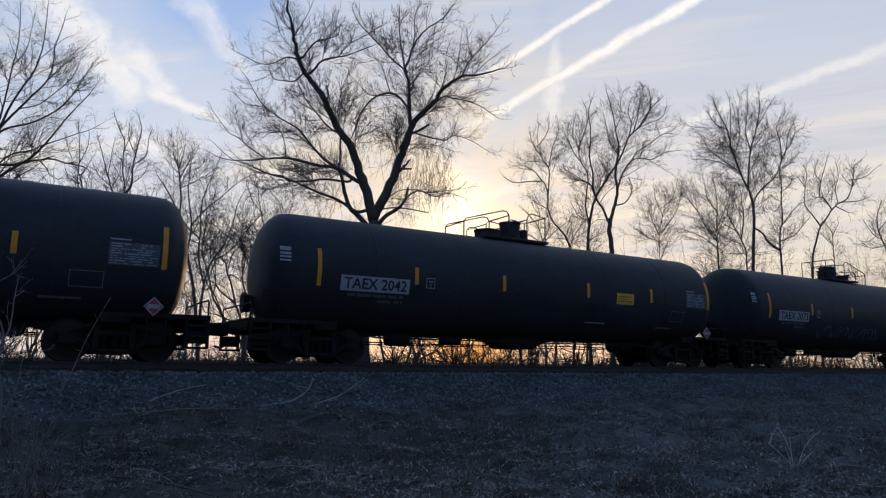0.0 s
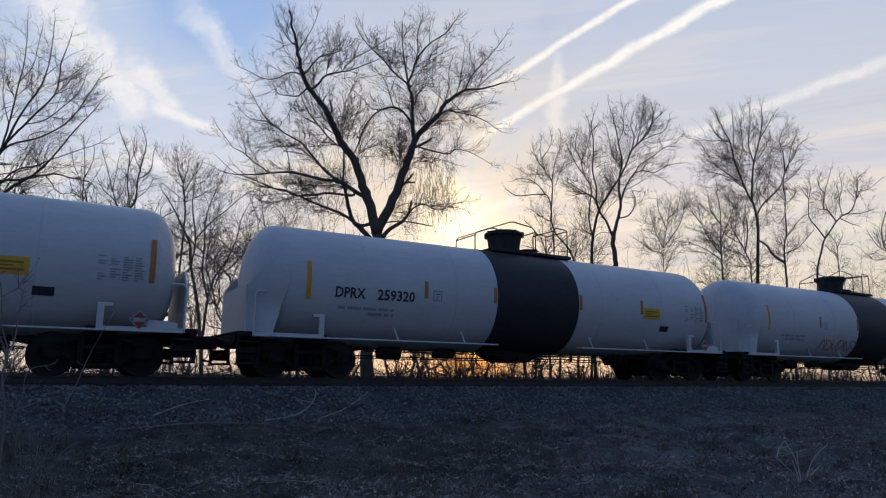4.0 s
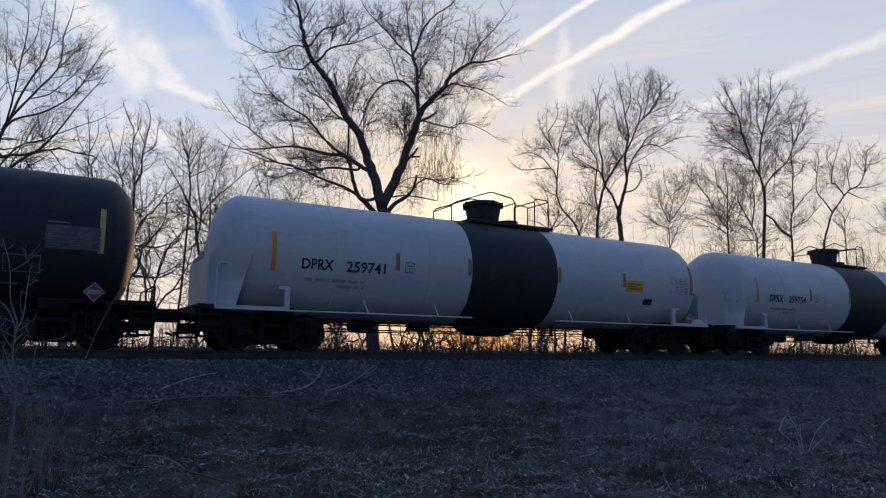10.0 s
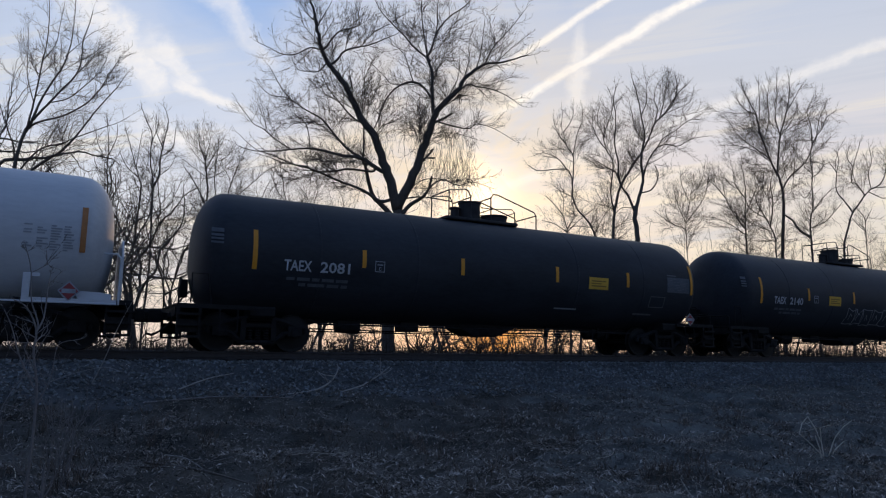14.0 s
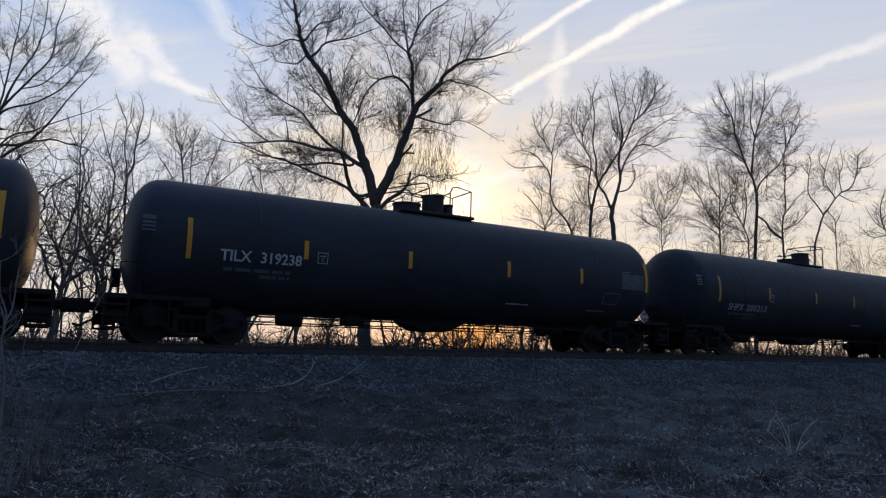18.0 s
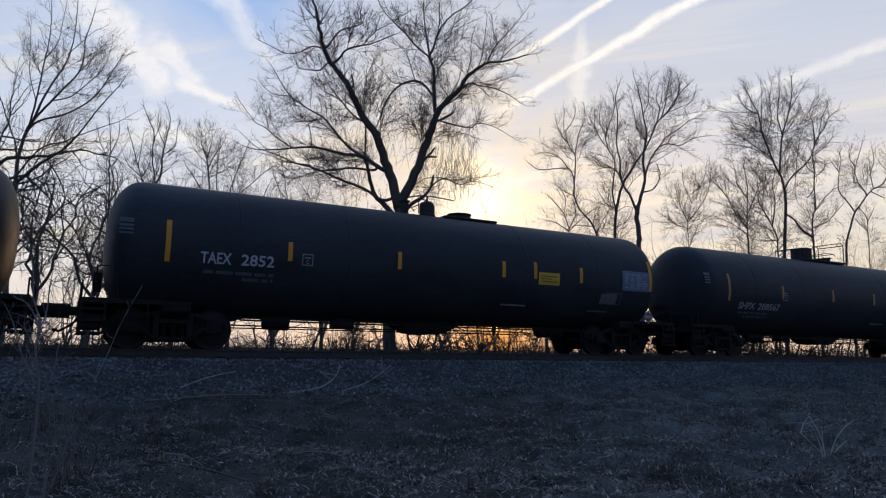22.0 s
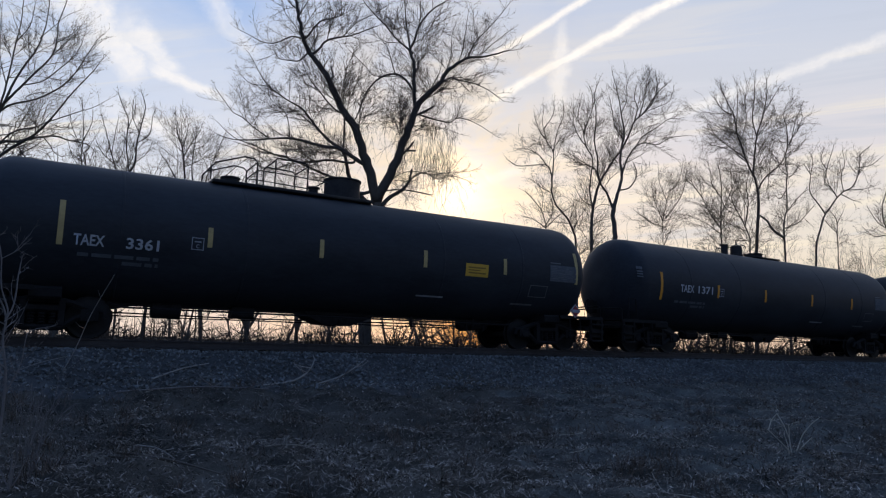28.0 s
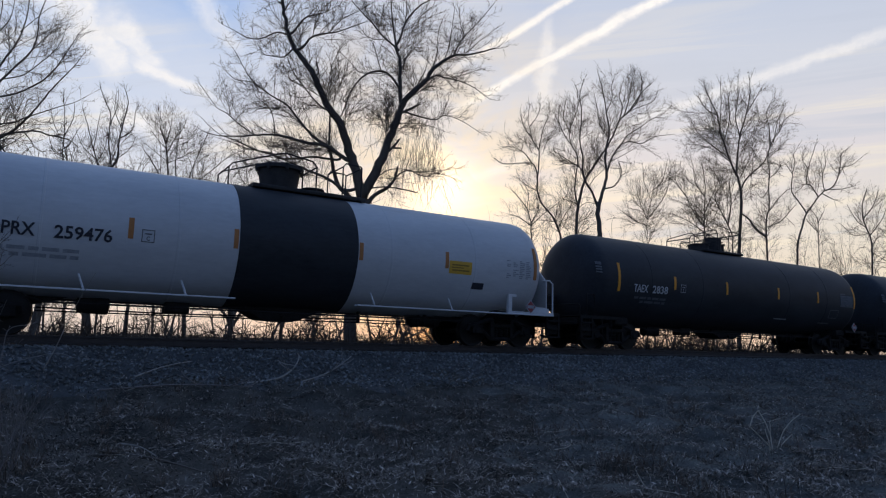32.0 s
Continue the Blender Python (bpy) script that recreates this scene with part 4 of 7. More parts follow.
        for s in (-1, 1):
            turn = pose(0, 0, 0, 0, 0, 0 if s < 0 else 180)
            for e in (-1, 1):
                part("running_board", cached(("board", e, mid), lambda: m_running_board(e, mid)), car, "white edge rail", turn if s < 0 else pose(0, 0, 0) @ Matrix.Diagonal((1, -1, 1, 1)))
            for x in (-4.5, -2.45, 2.25, 4.65):
                part("stay", cached(("stay"), lambda: pipe([(0.0, -1.56, 0.96), (-0.12, -1.50, 1.30)], 0.022).mesh("stay", WHITE)), car, at=turn @ pose(x * (1 if s < 0 else -1) if s > 0 else x, 0, 0))
            side = pose(0, 0, 0) if s < 0 else Matrix.Diagonal((-1, 1, 1, 1))
            part("corner_post", cached("post", m_corner_post), car, "white folded post", side)
            part("grab_rail", cached("grab", lambda: pipe([(-8.3, -1.56, 0.96), (-8.3, -1.56, 1.95), (-8.22, -1.55, 2.02), (-7.98, -1.53, 2.02)], 0.02).mesh("grab_rail", WHITE)), car, at=side) if s < 0 else None
    else:
        for turn in (0, 180):
            part("end_rail", cached("end_rail", m_end_rail), car, at=pose(0, 0, 0, 0, 0, turn))
        part("sill_step", cached("step", lambda: pipe([(-7.7, -1.46, 1.0), (-7.7, -1.5, 0.45), (-7.3, -1.5, 0.45), (-7.3, -1.46, 1.0)], 0.018).mesh("sill_step", TRUCK)), car)
        part("sill_step", cached("step2", lambda: pipe([(7.7, -1.46, 1.0), (7.7, -1.5, 0.45), (7.3, -1.5, 0.45), (7.3, -1.46, 1.0)], 0.018).mesh("sill_step", TRUCK)), car)
        part("hand_rail", cached("hr", lambda: pipe([(-8.35, -1.46, 1.08), (-8.35, -1.46, 1.75), (-8.0, -1.42, 1.75), (-7.9, -1.40, 1.08)], 0.018).mesh("hand_rail", TRUCK)), car)
    for key, mat, x0, x1, z0, z1, n in extra.get("tag", ()):
        part("graffiti", (block_tag if mat is PAINT_W and n > 3 else scribble)(key, x0, x1, z0, z1, n, mat), car, "spray-painted scrawl")
    return car, wheels


def band_mesh():
    g = Geo()
    g.lathe([(-1.53, TANK_R + 0.002), (-1.525, TANK_R + 0.010), (1.525, TANK_R + 0.010), (1.53, TANK_R + 0.002)], "x", (0, 0, AXIS_Z), 56)
    g.f = [f for f in g.f if len(f) <= 4]
    return g.mesh("band", BLACK, True)


def m_head_shield():
    """White steel sheet around the lower half of the tank's end: upright below, following the tank above."""
    g = Geo()
    rows, cols = 9, 6
    for side in (-1, 1):
        for off in (0.0, 0.03):
            o = len(g.v)
            for i in range(rows + 1):
                t = i / rows
                z = 1.0 + 1.68 * t
                x1 = -7.84 + 0.42 * t ** 0.9 - (0.16 if i == rows else 0.03 if i == rows - 1 else 0.0)
                x0 = -8.42 if z < 2.2 else -8.42 + (z - 2.2) * 0.72
                for k in range(cols + 1):
                    x = x0 + (x1 - x0) * k / cols
                    hug = math.sqrt(max(0.0, (TANK_R + 0.035) ** 2 - (z - AXIS_Z) ** 2))
                    round_ = 0.30 * max(0.0, (-7.95 - x) / 0.47) ** 2
                    g.v.append((x, side * (max(1.50 if z < 2.2 else 1.45, hug) - round_ - off), z))
            for i in range(rows):
                for k in range(cols):
                    a = o + i * (cols + 1) + k
                    q = (a, a + 1, a + cols + 2, a + cols + 1)
                    g.f.append(q if (side < 0) == (off == 0.0) else q[::-1])
        n = (rows + 1) * (cols + 1)
        base = len(g.v) - 2 * n
        rim = [i * (cols + 1) + cols for i in range(rows + 1)]
        g.f += [(base + a, base + n + a, base + n + b, base + b) for a, b in zip(rim, rim[1:])]
    g.box(-8.43, -8.40, -1.22, 1.22, 1.0, 2.2, 0.01)
    return g.mesh("head_shield", WHITE, True)


def m_end_sheet():
    """Low white sheet beside the tank's other end."""
    g = Geo()
    prof = [(7.62, 1.0), (8.20, 1.0), (8.20, 1.17), (7.98, 1.21), (7.45, 1.22)]
    n = len(prof)
    for y in (-1.50, 1.47):
        g.add([(x, y, z) for x, z in prof] + [(x, y + 0.03, z) for x, z in prof], [tuple(range(n)), tuple(reversed(range(n, 2 * n)))] + [(k, (k + 1) % n, n + (k + 1) % n, n + k) for k in range(n)])
    return g.mesh("end_sheet", WHITE)


def m_end_plate():
    """Upright plate behind the tank's other end, with clipped upper corners."""
    g = Geo()
    prof = [(-1.15, 1.0), (1.15, 1.0), (1.15, 2.05), (0.75, 2.45), (-0.75, 2.45), (-1.15, 2.05)]
    n = len(prof)
    g.add([(8.37, *p) for p in prof] + [(8.41, *p) for p in prof], [tuple(reversed(range(n))), tuple(range(n, 2 * n))] + [(k, (k + 1) % n, n + (k + 1) % n, n + k) for k in range(n)])
    return g.mesh("end_plate", WHITE)


def m_corner_step():
    """Steps hung below the end sill at a corner: two straps, three treads and a toe board."""
    g = Geo()
    for x in (-8.60, -8.14):
        g.box(x - 0.03, x + 0.03, -1.50, -1.42, 0.30, 1.0)
    for z in (0.30, 0.56, 0.80):
        g.box(-8.62, -8.12, -1.56, -1.30, z, z + 0.05)
    g.box(-8.60, -8.14, -1.46, -1.44, 0.42, 0.70)
    return g.mesh("corner_step", TRUCK)


def m_end_rail():
    """Low handrail across the end of the car."""
    g = Geo()
    g.tube(pts((-8.60, -1.40, 1.04), (-8.60, -1.40, 1.36), (-8.60, -1.32, 1.42), (-8.60, 1.32, 1.42), (-8.60, 1.40, 1.36), (-8.60, 1.40, 1.04)), [0.02] * 6, 6)
    return g.mesh("end_rail", TRUCK)


def m_sill_web():
    """Plate that tapers from the truck up to the belly of the tank."""
    g = Geo()
    prof = [(-6.3, 0.72), (-5.45, 0.66), (-5.1, 0.74), (-4.55, 0.88), (-4.1, 0.93), (-6.3, 0.98)]
    n = len(prof)
    for y in (-0.42, 0.38):
        g.add([(x, y, z) for x, z in prof] + [(x, y + 0.04, z) for x, z in prof], [tuple(range(n)), tuple(reversed(range(n, 2 * n)))] + [(k, (k + 1) % n, n + (k + 1) % n, n + k) for k in range(n)])
    return g.mesh("sill_web", TRUCK)


def m_reservoir():
    """Air reservoir lying under the belly, with its straps."""
    g = Geo()
    g.lathe([(3.95, 0.05), (4.0, 0.15), (4.08, 0.19), (4.92, 0.19), (5.0, 0.15), (5.05, 0.05)], "x", (0, -0.2, 0.70), 14)
    for x in (4.2, 4.8):
        g.box(x - 0.03, x + 0.03, -0.42, 0.02, 0.49, 0.95)
    return g.mesh("air_reservoir", TRUCK, True)


def m_running_board(s, mid):
    g = Geo()
    g.box(-8.3 if s < 0 else mid + 1.55, mid - 1.55 if s < 0 else 8.3, -1.62, -1.40, 0.945, 0.985, 0.008)
    return g.mesh("running_board", WHITE)


def m_corner_post():
    g = Geo()
    g.box(-6.70, -6.57, -1.60, -1.50, 0.985, 1.52, 0.01)
    g.box(-6.86, -6.57, -1.60, -1.50, 1.46, 1.54, 0.01)
    g.box(-8.3, -6.57, -1.60, -1.52, 0.985, 1.05)
    return g.mesh("corner_post", WHITE)


def tag(seed, mat, x0, x1, z0, z1, n):
    return (seed, mat, x0, x1, z0, z1, n)


P, S = {"plate": 1, "sign": 1}, {"sign": 1}
TRAIN = [
    ("B", "", "A", {}),
    ("B", "TAEX 2042", "A", P),
    ("B", "TAEX 2073", "A-", {**P, "tag": [tag(1, FAINT, -3.6, 1.0, 1.3, 1.75, 9), tag(2, PAINT_W, 1.9, 3.3, 2.0, 2.5, 4)]}),
    ("B", "TAEX 2063", "A-", P),
    ("W", "DPRX 259745", "W", {}),
    ("W", "DPRX 259320", "W", {"band": 0.18}),
    ("W", "", "W", {"tag": [tag(3, PAINT_P, -3.5, -0.9, 1.3, 1.7, 6), tag(33, PAINT_P, 2.5, 4.0, 1.2, 1.6, 4)]}),
    ("B", "TAEX 2065", "A", {**P, "tag": [tag(4, PAINT_W, -3.5, -0.2, 1.3, 1.95, 6), tag(5, FAINT, 4.6, 5.6, 1.5, 1.9, 3)]}),
    ("B", "TAEX 2046", "A-", {**S, "tag": [tag(6, FAINT, -2.6, 1.2, 1.4, 1.65, 9), tag(7, FAINT, 1.8, 3.0, 1.6, 2.0, 4), tag(8, PAINT_D, 3.0, 4.8, 1.4, 2.0, 4)]}),
    ("B", "TAEX 2056", "A", {**P, "sign_x": 0.91, "strips": (3.25,)}),
    ("B", "TAEX 3196", "C", S),
    ("W", "DPRX 259741", "W", {"band": 0.15}),
    ("W", "DPRX 259754", "W", {}),
    ("W", "DPRX 259743", "W", {"tag": [tag(9, PAINT_D, -5.3, -0.9, 1.25, 1.75, 9), tag(10, PAINT_D, 2.6, 4.0, 1.3, 1.6, 4)]}),
    ("W", "DPRX 259451", "W", {"sign_x": 3.99}),
    ("B", "TAEX 2081", "A-", S),
    ("B", "TAEX 2140", "A-", {"sign": 1, "sign_x": -2.61, "tag": [tag(11, PAINT_W, -1.8, 1.2, 1.3, 1.95, 5), tag(12, PAINT_W, 3.8, 4.6, 1.5, 2.4, 1)]}),
    ("B", "", "C-", S),
    ("B", "TILX 319241", "A-", {}),
    ("B", "TILX 319238", "A", {"dx": 0.0}),
    ("B", "SHPX 205213", "F", {"dx": 0.44}),
    ("W", "DPRX 259494", "W", {}),
    ("B", "TAEX 3414", "G-", {**S, "dx": 0.3}),
    ("B", "TAEX 2852", "E-", {**S, "panelblue": 1, "dx": 0.27, "strips": (3.0,), "tz": 1.95}),
    ("B", "SHPX 208567", "D", {"panelblue": 1, "dx": -0.6}),
    ("B", "SHPX 208681", "D", {"panelblue": 1, "dx": -0.73}),
    ("B", "SHPX 208585", "D-", {"panelblue": 1, "dx": 0.9}),
    ("B", "SHPX 208613", "D", {"dx": 0.26}),
    ("B", "", "A-", S),
    ("B", "TAEX 3361", "G", {**S, "dx": 0.1}),
    ("B", "TAEX 1371", "E-", {"dx": -0.7, "tz": 2.10, "tx": -5.98, "strip_x": (-6.9, -3.98, -1.25, 1.75, 4.6, 7.55)}),
    ("B", "TAEX 2087", "A", {"dx": 0.17, "plate": 1, "plate_dx": 0.2, "strips": (3.68,), "strip_x": (-7.0, -3.98, -1.42, 1.6, 4.7, 7.55), "tag": [tag(13, PAINT_W, -3.7, -1.2, 1.35, 1.85, 6)]}),
    ("B", "TAEX 2834", "E-", {"dx": -0.52, "tz": 1.86, "tx": -6.2}),
    ("W", "DPRX 259476", "W", {"band": 0.18}),
    ("B", "TAEX 2838", "A", {}),
    ("B", "", "A-", {}),
    ("B", "", "A", {}),
]
CARS = [(i, *build_car(i, spec)) for i, spec in enumerate(TRAIN, start=-1)]


# ---- trees ----
class Tree:
    """Grows bare trees: thick wood in one mesh, fine twigs in another."""

    def __init__(self, seed, droop=0.0, twig=1.0, tip=0.006):
        self.r, self.big, self.fine = random.Random(seed), Geo(), Geo()
        self.droop, self.density, self.tip, self.stout, self.crook, self.bushy = droop, twig, tip, 0.028, 0.16, 8.0

    def fork(self, p, way, length, rad, depth):
        """A shoot that divides again and again into finer ones."""
        r = self.r
        n = 4 if depth > 4 else 3 if depth > 1 else 2 if depth else 1
        d, out, radii = way.normalized(), [p], [rad]
        rise = 0.03 if depth > 2 else 0.03 - self.droop * 0.28
        for k in range(n):
            d = (d + Vector((r.gauss(0, 0.21), r.gauss(0, 0.21), r.gauss(rise, 0.16)))).normalized()
            p = p + d * (length / n)
            out.append(p)
            radii.append(rad * (1 - (0.26 if depth else 0.7) * (k + 1) / n))
        thick = rad > self.stout
        if thick:
            self.big.tube(out, radii, 5, False)
        elif depth:
            self.fine.tube(out, radii, 3, False)
        else:
            self.fine.whip(out, radii)
        if depth <= 0:
            return
        for k in range(3 if r.random() < 0.22 else 2):
            ang = radians(r.uniform(8, 26) if k == 0 else r.uniform(32, 64))
            off = Vector((r.gauss(0, 1), r.gauss(0, 1), r.gauss(0.1, 0.8)))
            off = (off - d * off.dot(d)).normalized()
            self.fork(p, d * math.cos(ang) + off * math.sin(ang), length * (r.uniform(0.78, 0.94) if k == 0 else r.uniform(0.60, 0.84)), max(self.tip, rad * (0.74 if k == 0 else 0.56)), depth - 1)
        if depth > 1 and r.random() < 0.75:
            i = r.randint(1, n - 1)
            off = Vector((r.gauss(0, 1), r.gauss(0, 1), r.gauss(0.1, 0.8))).normalized()
            self.fork(out[i], d * 0.6 + off * 0.8, length * 0.62, max(self.tip, rad * 0.42), depth - 2)

    def spray(self, p, way, ln, rad, level):
        """A long shoot with finer ones along it, all sweeping the same way."""
        r = self.r
        n = 1 + level if level else 1 + (ln > 0.22)
        d, out, c = way.normalized(), [p], self.crook
        for k in range(n):
            d = (d + Vector((r.gauss(0, c), r.gauss(0, c), r.gauss(0.07, c * 0.8)))).normalized()
            p = p + d * (ln / n)
            out.append(p)
        self.fine.whip(out, [max(rad * (1 - 0.7 * k / n), self.tip * 0.6) for k in range(n + 1)])
        if level == 0:
            return
        m_ = max(3, int(ln * self.bushy))
        for k in range(m_):
            t = 0.12 + 0.86 * (k + r.random()) / m_
            i = min(int(t * n), n - 1)
            q = out[i].lerp(out[i + 1], t * n - i)
            w = (out[i + 1] - out[i]).normalized()
            off = Vector((r.gauss(0, 1), r.gauss(0, 1), r.gauss(0.15, 0.8)))
            off = (off - w * off.dot(w)).normalized()
            ang = radians(r.uniform(24, 62))
            self.spray(q, w * math.cos(ang) + off * math.sin(ang), ln * r.uniform(0.30, 0.68) * (1.2 - 0.6 * t), max(self.tip, rad * 0.55), level - 1)

    def along(self, pts_, radii, reach):
        """Side shoots along a limb that is already there."""
        r = self.r
        total = sum((b - a).length for a, b in zip(pts_, pts_[1:]))
        n = max(4, int(total * 4.6 * self.density))
        for k in range(n + 1):
            t = 1.0 - 0.82 * r.random() if k else 0.999
            d = t * (len(pts_) - 1)
            i = min(int(d), len(pts_) - 2)
            p = pts_[i].lerp(pts_[i + 1], d - i)
            way = (pts_[i + 1] - pts_[i]).normalized()
            off = Vector((r.gauss(0, 1), r.gauss(0, 0.8), r.gauss(0.25, 0.8)))
            off = (off - way * off.dot(way)).normalized()
            ang = radians(r.uniform(28, 75)) if k else 0.1
            rad = radii[i] + (radii[i + 1] - radii[i]) * (d - i)
            ln = reach * r.uniform(0.5, 1.2) * (1.75 - 1.30 * t)
            self.spray(p, way * math.cos(ang) + off * math.sin(ang), ln, max(self.tip * 2.0, min(rad * 0.6, 0.006 + ln * 0.007)), 2)

    def limb(self, points, r0, r1, reach=2.2, sides=8):
        """A given limb, smoothed and roughened a little, with its shoots."""
        ctrl = [Vector(p) for p in points]
        out = []
        for i in range(len(ctrl) - 1):
            a, b, c, d = ctrl[max(i - 1, 0)], ctrl[i], ctrl[i + 1], ctrl[min(i + 2, len(ctrl) - 1)]
            for k in range(4):
                t = k / 4
                out.append(0.5 * ((2 * b) + (c - a) * t + (2 * a - 5 * b + 4 * c - d) * t * t + (3 * b - a - 3 * c + d) * t ** 3))
        out.append(ctrl[-1])
        out = [q + Vector((self.r.gauss(0, r0 * 0.10), self.r.gauss(0, r0 * 0.1), 0)) if 0 < i < len(out) - 1 else q for i, q in enumerate(out)]
        n = len(out)
        radii = [r0 + (r1 - r0) * (i / (n - 1)) ** 0.8 for i in range(n)]
        self.big.tube(out, radii, sides)
        if reach:
            self.along(out, radii, reach)

    def wild(self, height, width, r0, lean=0.0, fork=0.3, stems=3, depth=7):
        """A whole tree: a trunk that forks again and again, brought to a height and a width."""
        r = self.r
        h = height * fork
        self.limb([(0, 0, -0.3), (lean * h * 0.4, 0, h * 0.5), (lean * h, r.uniform(-0.2, 0.2), h)], r0, r0 * 0.8, 0)
        for k in range(stems):
            s = (k - (stems - 1) / 2) / max(1, stems - 1) * 2 if stems > 1 else 0
            way = Vector((s * 0.55 + lean + r.uniform(-0.1, 0.1), r.uniform(-0.4, 0.4), 1.0 - 0.15 * abs(s)))
            self.fork(Vector((lean * h, 0, h - 0.2)), way, (height - h) / 3.7, r0 * (0.72 if k == stems // 2 else 0.55), depth)
        for g in (self.big, self.fine):
            g.v = np.array(g.v)
        z = np.percentile(self.fine.v[:, 2], 99.85)
        x0, x1 = np.percentile(self.fine.v[:, 0], (1.5, 98.5))
        kz, kx = height / z, min(1.4, max(0.45, width / (x1 - x0)))
        for g in (self.big, self.fine):
            up_ = np.clip(g.v[:, 2] / h, 0, 1)
            g.v[:, 0] *= 1 + (kx - 1) * up_
            g.v[:, 1] *= 1 + (kx - 1) * up_
            g.v[:, 2] *= kz
            g.v = g.v.tolist()

    def place(self, name, at, label, group="", crown="bare crown of fine twigs"):
        t = thing(name, at, label, "tree", group)
        part("trunk", self.big.mesh("trunk", BARK, False), t)
        part("crown", self.fine.mesh("crown", TWIG, False), t, crown)
        for o in t.children:
            for f in o.data.polygons:
                f.use_smooth = True
        return t


def at_view(px, depth):
    """A place seen in the direction px (-1 to 1 across the view from the rest heading) at a depth along it."""
    a = radians(30.6)
    return (depth * (math.sin(a) + px * math.cos(a)), depth * (math.cos(a) - px * math.sin(a)))


def stand(px, depth, turn=-30.6):
    x, y = at_view(px, depth)
    return pose(x, y, ground_height(x, y), 0, 0, turn)


def other_trees():
    rows = [  # seed, across, depth, height, width, trunk, lean, fork, stems, depth of forking
        (40, 0.74, 50, 12.0, 5.0, 0.18, -0.05, 0.3, 4, 6),
        (32, -0.78, 29, 15.0, 6.5, 0.26, 0.1, 0.30, 3, 7),
        (34, -0.29, 46, 15.4, 8.2, 0.20, 0.06, 0.14, 5, 8),
        (37, -0.215, 50, 15.2, 8.0, 0.18, 0.0, 0.16, 5, 8),
        (38, -0.17, 54, 13.4, 6.0, 0.12, 0.05, 0.18, 4, 6),
        (39, 0.13, 58, 11.0, 6.6, 0.11, 0.05, 0.2, 5, 6),
        (42, 0.04, 62, 9.8, 7.0, 0.10, 0.0, 0.2, 5, 6),
        (44, 0.36, 58, 10.4, 5.0, 0.10, 0.0, 0.12, 5, 6),
        (46, -0.44, 48, 15.4, 7.4, 0.15, 0.0, 0.25, 5, 7),
        (47, -0.53, 50, 14.4, 7.0, 0.14, 0.0, 0.25, 5, 7),
        (49, -0.49, 38, 12.0, 6.0, 0.15, -0.1, 0.30, 5, 6),
        (50, 0.02, 52, 10.8, 4.4, 0.10, 0.0, 0.1, 5, 6),
        (51, 0.095, 50, 9.8, 4.4, 0.09, 0.1, 0.1, 5, 6),
        (52, 0.295, 56, 11.2, 4.8, 0.10, -0.1, 0.1, 5, 6),
        (53, 0.40, 52, 11.8, 5.0, 0.10, 0.0, 0.1, 5, 6),
        (54, 0.565, 54, 10.8, 4.6, 0.09, 0.1, 0.1, 5, 6),
        (55, 0.63, 50, 10.6, 4.2, 0.09, 0.0, 0.1, 5, 6),
        (56, -0.66, 31, 10.5, 4.6, 0.12, 0.05, 0.36, 4, 6),
        (57, -0.72, 29, 9.5, 4.4, 0.11, -0.05, 0.36, 4, 6),
        (58, -0.575, 34, 11.0, 5.6, 0.13, 0.1, 0.34, 4, 6),
        (45, -0.60, 44, 13.0, 5.0, 0.12, 0.0, 0.12, 5, 6),
    ]
    for seed, px, dep, h, wide, r0, lean, fork, stems, levels in rows:
        t = Tree(seed, 0.1, 0.8, 0.00017 * dep)
        t.wild((h + 1.2) * (0.93 if px < 0 else 0.97), wide * (1.3 if px < 0 else 1.1), r0 * 1.4, lean, fork, stems, levels)
        t.place("tree", stand(px, dep), "tall bare winter tree with grey bark behind the track" if h > 14.5 else "slender bare tree among the trackside brush", "bare trees behind the track")


